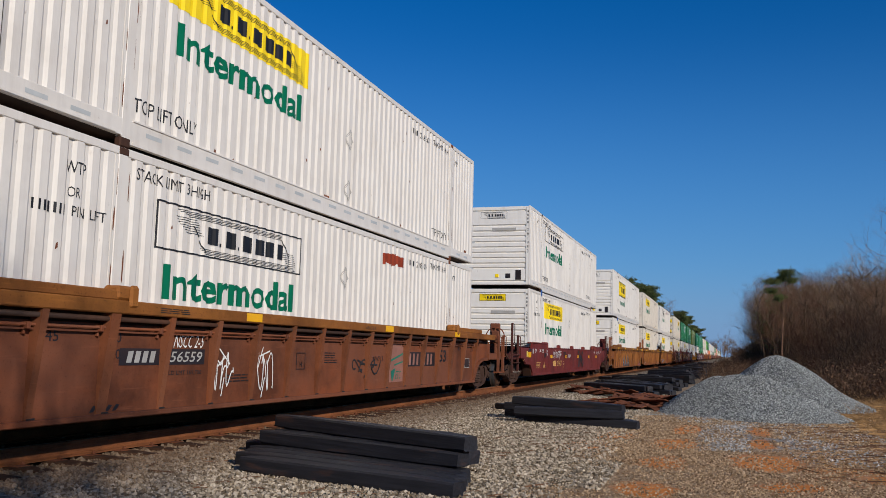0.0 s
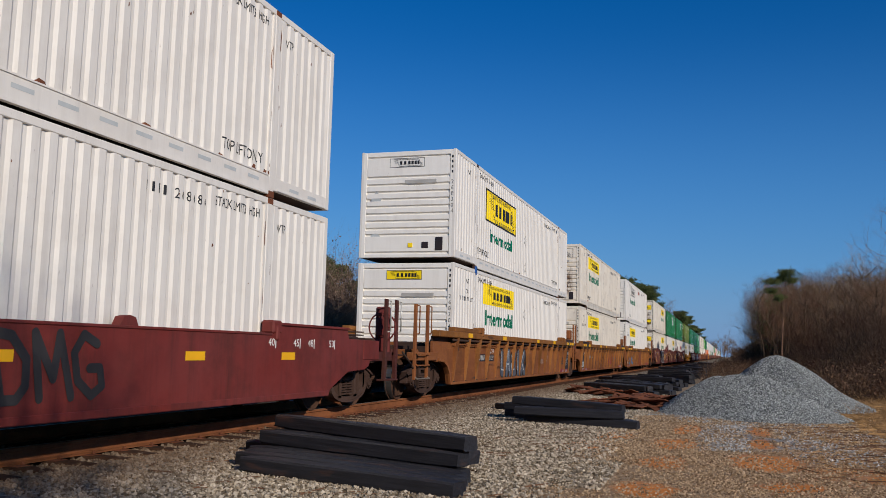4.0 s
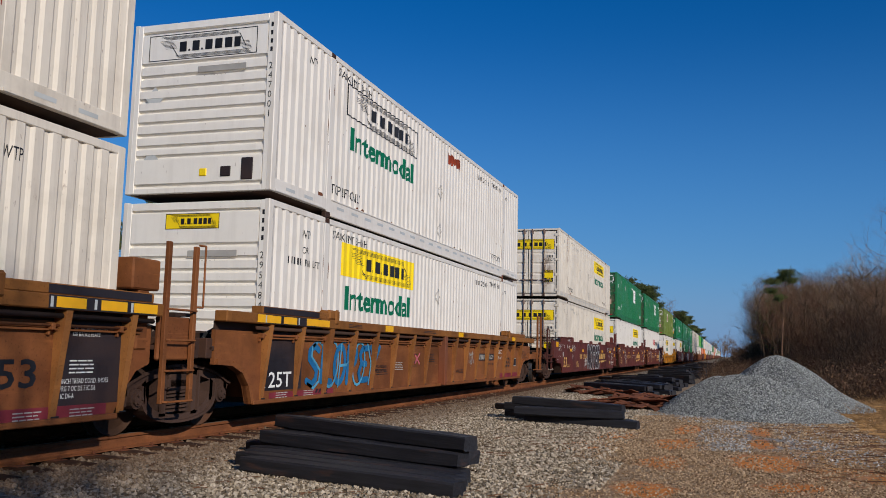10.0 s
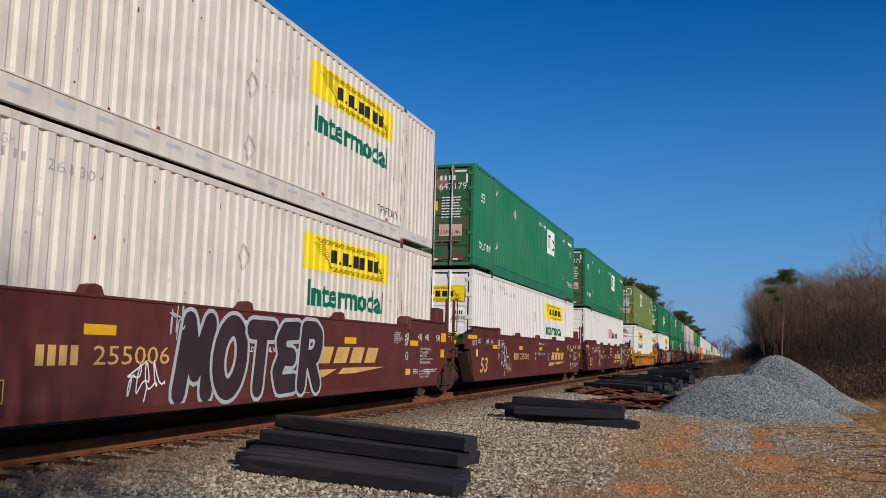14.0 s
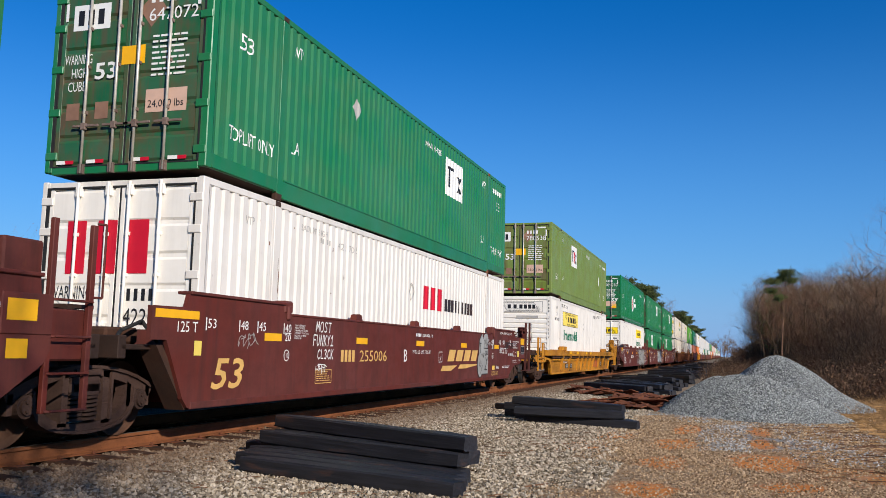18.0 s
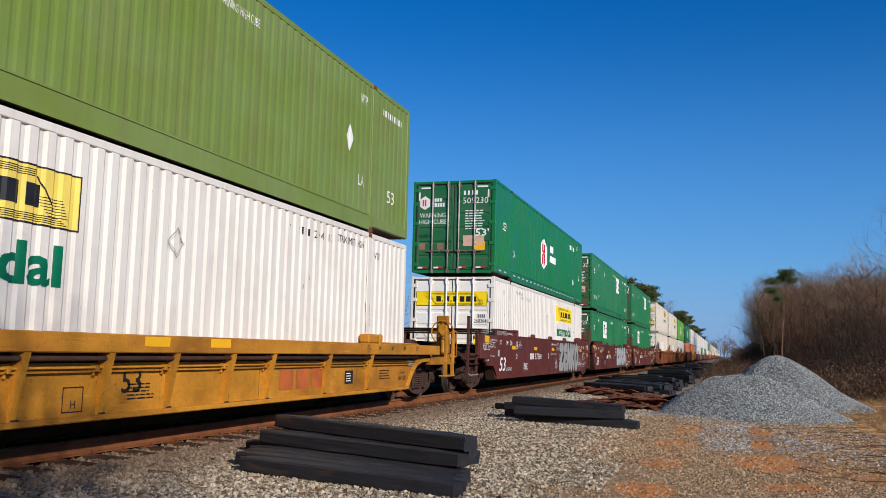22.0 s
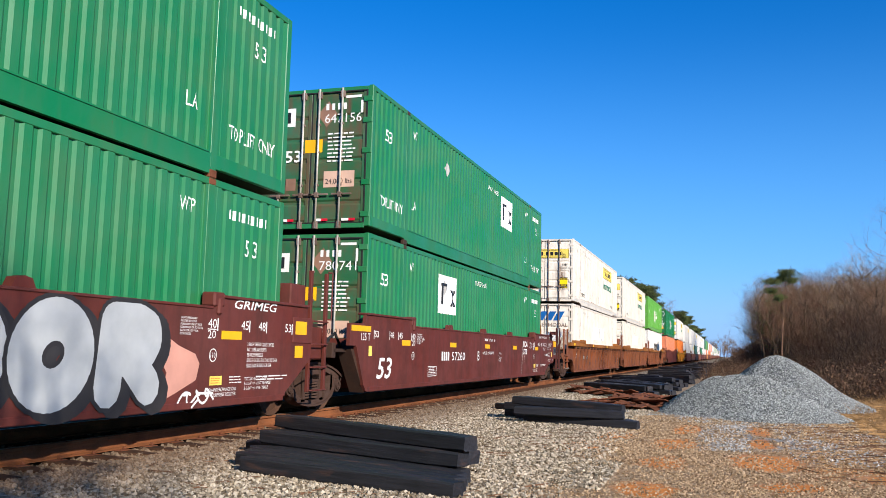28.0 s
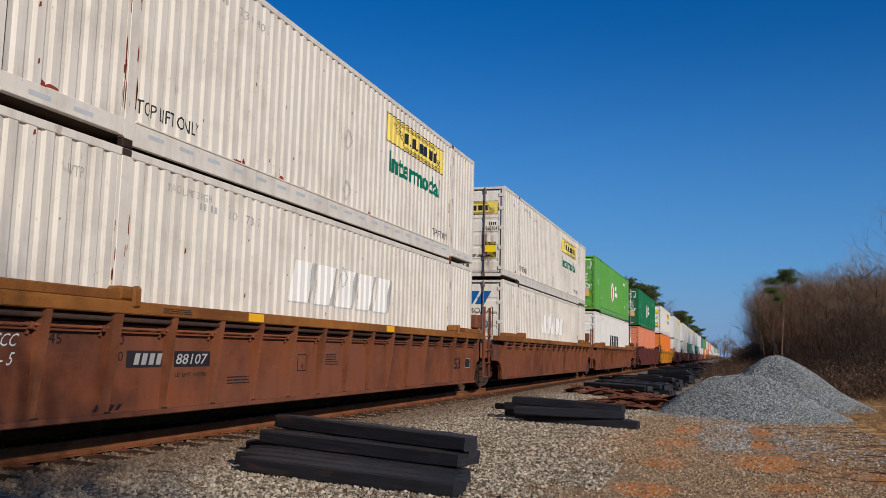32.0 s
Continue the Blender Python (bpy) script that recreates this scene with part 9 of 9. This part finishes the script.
# the last four are unseen, added behind the camera to shade the train's side
SPOTS += [(15.55, 36.0, 0.76, 0), (25.4, 125.0, 1.56, 5), (22.0, 128.0, 1.36, 5), (28.2, 126.0, 1.5, 5), (12.4, 124.0, 1.24, 5), (17.4, 130.0, 1.32, 5), (19.6, 122.0, 1.2, 5), (23.6, 118.0, 1.34, 5), (14.3, -4.4, 0.74, 0), (14.0, -3.2, 0.95, 3), (14.2, -5.2, 0.98, 3), (15.6, -6.6, 0.96, 4)]
# lower growth along both sides far off
for i in range(26):
    y = 135 + 320 * spot.random()
    SPOTS.append((11.5 + spot.random() * 8, y, 0.36 + 0.2 * spot.random(), spot.randrange(5)))
for i in range(34):
    SPOTS.append((-14 + 30 * spot.random(), 640 + 160 * spot.random(), 0.9 + 0.5 * spot.random(), spot.randrange(5)))
for i in range(16):
    y = 200 + 300 * spot.random()
    SPOTS.append((-8 - spot.random() * 9, y, 0.8 + 0.4 * spot.random(), spot.randrange(5)))
# leafless trees among the pines across the track
for i in range(22):
    SPOTS.append((-24 - 20 * spot.random(), 40 + 22 * spot.random(), 0.48 + 0.30 * spot.random(), spot.randrange(5)))
SPOTS += [(-32.4, 52.0, 0.92, 5), (-34.2, 53.0, 0.8, 5), (-24.0, 46.0, 0.72, 4), (-22.6, 48.0, 0.7, 1), (-29.5, 47.0, 0.55, 4), (-35.5, 48.0, 0.55, 3), (-31.5, 44.0, 0.5, 1), (-26.0, 43.0, 0.5, 4), (-7.5, 238, 1.25, 0), (-6.8, 262, 1.2, 2), (-7.6, 190, 1.1, 1)]
stand(BARES, SPOTS, 3)

TALL_PINE = cloud_pine(51, 14.6, [(0.09, 14.4, 1.23, 0.82), (1.31, 13.1, 0.97, 0.97), (-2.45, 13, 1.4, 0.91), (-3.41, 12, 0.66, 0.46), (-0.96, 11.8, 0.82, 0.65), (-3.23, 9.9, 1.24, 0.63), (-1.57, 10.4, 1.15, 0.9), (-0.26, 8.8, 1.78, 1.05), (1.57, 8.7, 1.28, 1.12), (1.66, 11.6, 0.97, 0.73), (-1.14, 7.8, 1.3, 0.73), (2.62, 12.4, 0.8, 0.64), (2.97, 10.3, 1.12, 0.64)], "tall green pine with layered clumps of needles")
DOME_PINE = cloud_pine(52, 9.8, [(-1.6, 10.3, 1.17, 0.7), (-0.02, 10.1, 1.31, 0.77), (1.11, 9.2, 1.07, 0.92), (-1.25, 8.9, 1.32, 0.93), (0.5, 8.4, 1.61, 0.92), (-2.12, 8.1, 0.78, 0.47), (1.72, 8.1, 0.76, 0.61), (-0.02, 7.5, 1.38, 0.46)], "round-topped green pine behind brown brush", (0.1, 0.0))
LOW_PINE = cloud_pine(53, 7.6, [(-0.92, 7.9, 1.14, 0.66), (0.56, 7.2, 0.86, 0.7), (-1.71, 7.2, 0.63, 0.44), (-0.14, 6.6, 0.94, 0.47)], "small yellowish green pine in the brush")
DARK_PINE = cloud_pine(54, 7.4, [(-0.02, 7.1, 0.9, 0.75), (0.41, 7.6, 0.75, 0.52), (-0.55, 6.4, 0.9, 0.6)], "small dark pine in the brush", (0.0, 0.0), 1.3)
LEAN_PINE = cloud_pine(55, 9.3, [(0.6, 8.45, 0.9, 0.36), (0.05, 8.0, 0.4, 0.2), (1.0, 7.95, 0.42, 0.22), (-0.75, 7.75, 0.62, 0.28), (-0.65, 7.0, 0.35, 0.2), (0.0, 6.4, 0.4, 0.16)], "slender leaning pine with a flat top at the wood's edge", (0.6, 0.0), 0.75)
EVERGREEN = cloud_pine(56, 8.6, [(-0.6, 7.2, 1.1, 0.8), (-1.5, 5.9, 1.0, 0.8), (-0.9, 4.6, 1.2, 0.9), (0.4, 6.4, 0.9, 0.8), (0.8, 5.2, 1.0, 0.7), (-0.2, 8.0, 0.7, 0.5)], "dark evergreen among bare trees at the wood's edge", (0.1, 0.0))
for tree, x, y in ((TALL_PINE, -26.2, 50.0), (DOME_PINE, -30.9, 45.5), (LOW_PINE, -35.1, 45.5), (DARK_PINE, -26.7, 45.5), (LEAN_PINE, 12.1, 80.0), (EVERGREEN, 13.4, 109.0)):
    tree.matrix_basis = pose(x, y, rise(x, y) - 0.05)
for x, y, k, turn in ((-23.6, 55.0, 1.12, 140), (-21.0, 57.0, 0.9, 60)):
    copy_thing(DOME_PINE, pose(x, y, rise(x, y) - 0.05, 0, 0, turn)).scale = (k, k, k)
FAR_PINES = [pine_tree(57, 11.0, 1.4, 0.18, 14, 0.25, ((0.16, 0.36, 0.7),)), pine_tree(58, 13.0, 1.1, 0.3, 8)]
stand(FAR_PINES, [(-20.5, 62.0, 0.75, 0), (-38.0, 58.0, 0.6, 0), (-46, 46, 0.5, 0), (13.6, 119, 0.5, 0),
                  (-7.4, 152.0, 1.0, 1), (-6.8, 163, 1.05, 1), (-7.0, 176, 0.95, 1), (-9.5, 146, 1.05, 1), (-12, 130, 0.9, 1), (-8, 300, 1.2, 1), (-7, 330, 1.2, 1), (-8, 480, 1.3, 1)], 5)


def brush(name, n, region, tall, label, seed, leafy=0.18, mat=None, lean=0.35, joints=3, bend=0.3, stout=0.0032):
    """Thickets of bare stems and dry leaves."""
    r = random.Random(seed)
    v, f = [], []
    for _ in range(n):
        x, y, h = region(r)
        z = rise(x, y) - 0.05
        hh = tall * h * r.uniform(0.4, 1.1)
        p = Vector((x, y, z))
        d = Vector((r.gauss(0, lean), r.gauss(0, lean), 1)).normalized()
        rad = 0.006 + stout * hh
        for k in range(joints):
            e = p + d * hh / joints
            u = d.orthogonal().normalized() * rad
            w = d.cross(u)
            i = len(v)
            v.extend((p + u, p - u * 0.5 + w * 0.87, p - u * 0.5 - w * 0.87, e))
            f.extend(((i, i + 1, i + 3), (i + 1, i + 2, i + 3), (i + 2, i, i + 3)))
            if r.random() < 0.75:
                t = (d + Vector((r.gauss(0, 0.8), r.gauss(0, 0.8), 0.1))).normalized() * hh * 0.3
                i = len(v)
                v.extend((e + u * 0.6, e + w * 0.6, e - u * 0.6 - w * 0.6, e + t))
                f.extend(((i, i + 1, i + 3), (i + 1, i + 2, i + 3), (i + 2, i, i + 3)))
                if r.random() < leafy:
                    c = e + t * 0.8
                    a = Vector((r.gauss(0, 1), r.gauss(0, 1), r.gauss(0, 1))).normalized() * 0.05
                    b = a.orthogonal().normalized() * 0.035
                    i = len(v)
                    v.extend((c - a, c + b, c + a, c - b))
                    f.append((i, i + 1, i + 2, i + 3))
            p = e
            d = (d + Vector((r.gauss(0, bend), r.gauss(0, bend), 0.1))).normalized()
            rad *= 0.85
    me = bpy.data.meshes.new(name)
    me.from_pydata([q[:] for q in v], [], f)
    me.materials.append(mat or DRY)
    return tagged(new(name, me), label, "brush", kind="stuff")


def right_edge(r):
    y = 37 + 125 * r.random() ** 1.2
    e = 14.2 - (y - 40) * 0.036
    x = e + abs(r.gauss(0, 1)) * 4.0
    clump = noise.noise((x * 0.42, y * 0.16, 7)) + 0.5 * noise.noise((x * 1.1, y * 0.5, 9))
    return x, y, (0.25 + 0.85 * min(1, (x - e) / 5)) * (0.55 + 0.5 * (y - 37) / 80) * max(0.3, 0.9 + 0.95 * clump)


def left_edge(r):
    y = 24 + 30 * r.random()
    x = 7.7 - (0.47 + 0.63 * r.random()) * y
    return x, y, y / 45 * (0.9 + 0.5 * noise.noise((x * 0.3, y * 0.3, 2)))


def far_edges(r):
    y = 130 + 400 * r.random()
    return (10.0 + 7 * r.random() if r.random() < 0.6 else -7 - 8 * r.random()), y, 1.1


def deep_wood(r):
    y = 60 + 110 * r.random()
    x = 15.4 - (y - 40) * 0.03 + 13 * r.random()
    return x, y, 0.55 + 0.6 * (y - 60) / 110 + 0.35 * noise.noise((x * 0.3, y * 0.12, 4))


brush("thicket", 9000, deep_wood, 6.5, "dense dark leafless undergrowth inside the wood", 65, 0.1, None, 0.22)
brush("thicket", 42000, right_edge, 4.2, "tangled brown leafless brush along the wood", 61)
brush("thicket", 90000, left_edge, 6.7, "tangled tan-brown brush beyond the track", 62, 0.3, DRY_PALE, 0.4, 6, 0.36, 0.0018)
# added low brush behind the track, keeps sky light from under the cars
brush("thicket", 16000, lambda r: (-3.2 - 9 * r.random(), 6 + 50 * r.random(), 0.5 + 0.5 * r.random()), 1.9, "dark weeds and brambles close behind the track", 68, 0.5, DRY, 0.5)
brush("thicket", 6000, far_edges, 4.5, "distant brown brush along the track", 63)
STRAW = plain("dry_straw", lin(158, 122, 80), 0.95, 0, 0.45, 3.0, 0)
brush("dry_weeds", 9000, lambda r: (10.3 + 5.0 * r.random(), 16.5 + 26 * r.random(), 0.12 + 0.2 * r.random()), 1.6, "dry tan weeds on the bank", 64, 0.0, STRAW, 1.6)

brush("dry_weeds", 7000, lambda r: (11.2 + 5.5 * r.random(), 29 + 20 * r.random(), 0.25 + 0.4 * r.random()), 2.0, "brown dead weeds and briars at the foot of the wood", 66, 0.3, DRY, 1.0)


brush("dry_weeds", 9000, lambda r: (6.4 + 5.5 * r.random(), 46 + 190 * r.random() ** 1.4, 0.3 + 0.7 * r.random()), 1.5, "low brown weeds along the verge down the line", 67, 0.2, DRY, 0.5)


def strewn(name, n, spread_at, long, thick, mat, label, seed):
    """Sticks and stalks lying flat on the ground."""
    r = random.Random(seed)
    v, f = [], []
    for _ in range(n):
        x, y = spread_at(r)
        a, l, t = r.gauss(0.25, 0.7), long * r.uniform(0.3, 1.0), thick * r.uniform(0.5, 1.2)
        p = Vector((x, y, rise(x, y) + t + r.uniform(0, 0.012)))
        d = Vector((math.cos(a), math.sin(a), r.uniform(-0.05, 0.12))) * l / 2
        bend = Vector((r.gauss(0, 0.08), r.gauss(0, 0.08), 0.02)) * l
        u = Vector((-math.sin(a), math.cos(a), 0)) * t
        w = Vector((0, 0, t))
        k = len(v)
        for c in (p - d, p + bend, p + d):
            v.extend((c + u, c - u * 0.5 + w, c - u * 0.5 - w))
        for j in (0, 3):
            for i in range(3):
                f.append((k + j + i, k + j + (i + 1) % 3, k + j + 3 + (i + 1) % 3, k + j + 3 + i))
    me = bpy.data.meshes.new(name)
    me.from_pydata([q[:] for q in v], [], f)
    me.materials.append(mat)
    return tagged(new(name, me), label, "litter", kind="stuff")


strewn("straw_litter", 2600, lambda r: (8.7 + 3.2 * r.random() ** 0.7, 10.5 + 9.5 * r.random()), 0.20, 0.0028, STRAW, "pale dry straw strewn on the dirt", 71)
strewn("twig_litter", 420, lambda r: (8.2 + 3.5 * r.random() ** 0.6, 10.5 + 8.5 * r.random()), 0.55, 0.005, TWIG_RED, "dark broken twigs strewn on the dirt", 72)
strewn("twig_litter", 160, lambda r: (1.6 + 4.4 * r.random(), 6.6 + 9 * r.random()), 0.45, 0.006, TWIG_RED, "dark broken twigs strewn on the ballast", 73)
strewn("straw_litter", 5000, lambda r: (10.2 + 3.4 * r.random(), 17 + 15 * r.random()), 0.5, 0.007, STRAW, "pale dry stalks lying on the bank", 74)

# ties under the rails, nearest ones as pieces
r_tie = random.Random(2)
for i in range(300):
    y = 2.0 + i * 0.53
    ob = new("tie", beam_mesh("tie", 2.66, 0.23, 0.17, TIE_OLD, i % 4))
    ob.parent = track
    ob.matrix_basis = pose(r_tie.uniform(-0.05, 0.07), y, -0.262, 0, 0, r_tie.uniform(-1.5, 1.5))
for i in range(60):
    y = 2.0 + i * 0.53
    for s in (1,):
        ob = new("base_plate", cached(("baseplate",), lambda: finish(boxes((-0.18, 0.18, -0.09, 0.09, -0.178, -0.168), (-0.15, -0.12, -0.06, -0.03, -0.168, -0.135), (0.10, 0.13, 0.03, 0.06, -0.168, -0.135), bevel=0.003), "base_plate", RUST)))
        ob.parent = track
        ob.matrix_basis = pose(s * 0.7535, y, 0)


# ---------------------------------------------------------------- motion of the train
def run(t):
    return SPEED * t + GAIN * (t - 16) ** 2


def motions():
    for thing, i, z in TRAIN:
        walk(thing, [(t, pose(0, FRONT[i] + HL - run(t), z)) for t in (0, 4, 8, 12, 16, 20, 24, 28, 32)])
    for wheels, y in ROLLING:
        walk(wheels, [(k / 30, pose(0, y, WHEEL_R) @ Matrix.Rotation(run(k / 30) / WHEEL_R, 4, "X")) for k in range(0, 961, 2)])


motions()
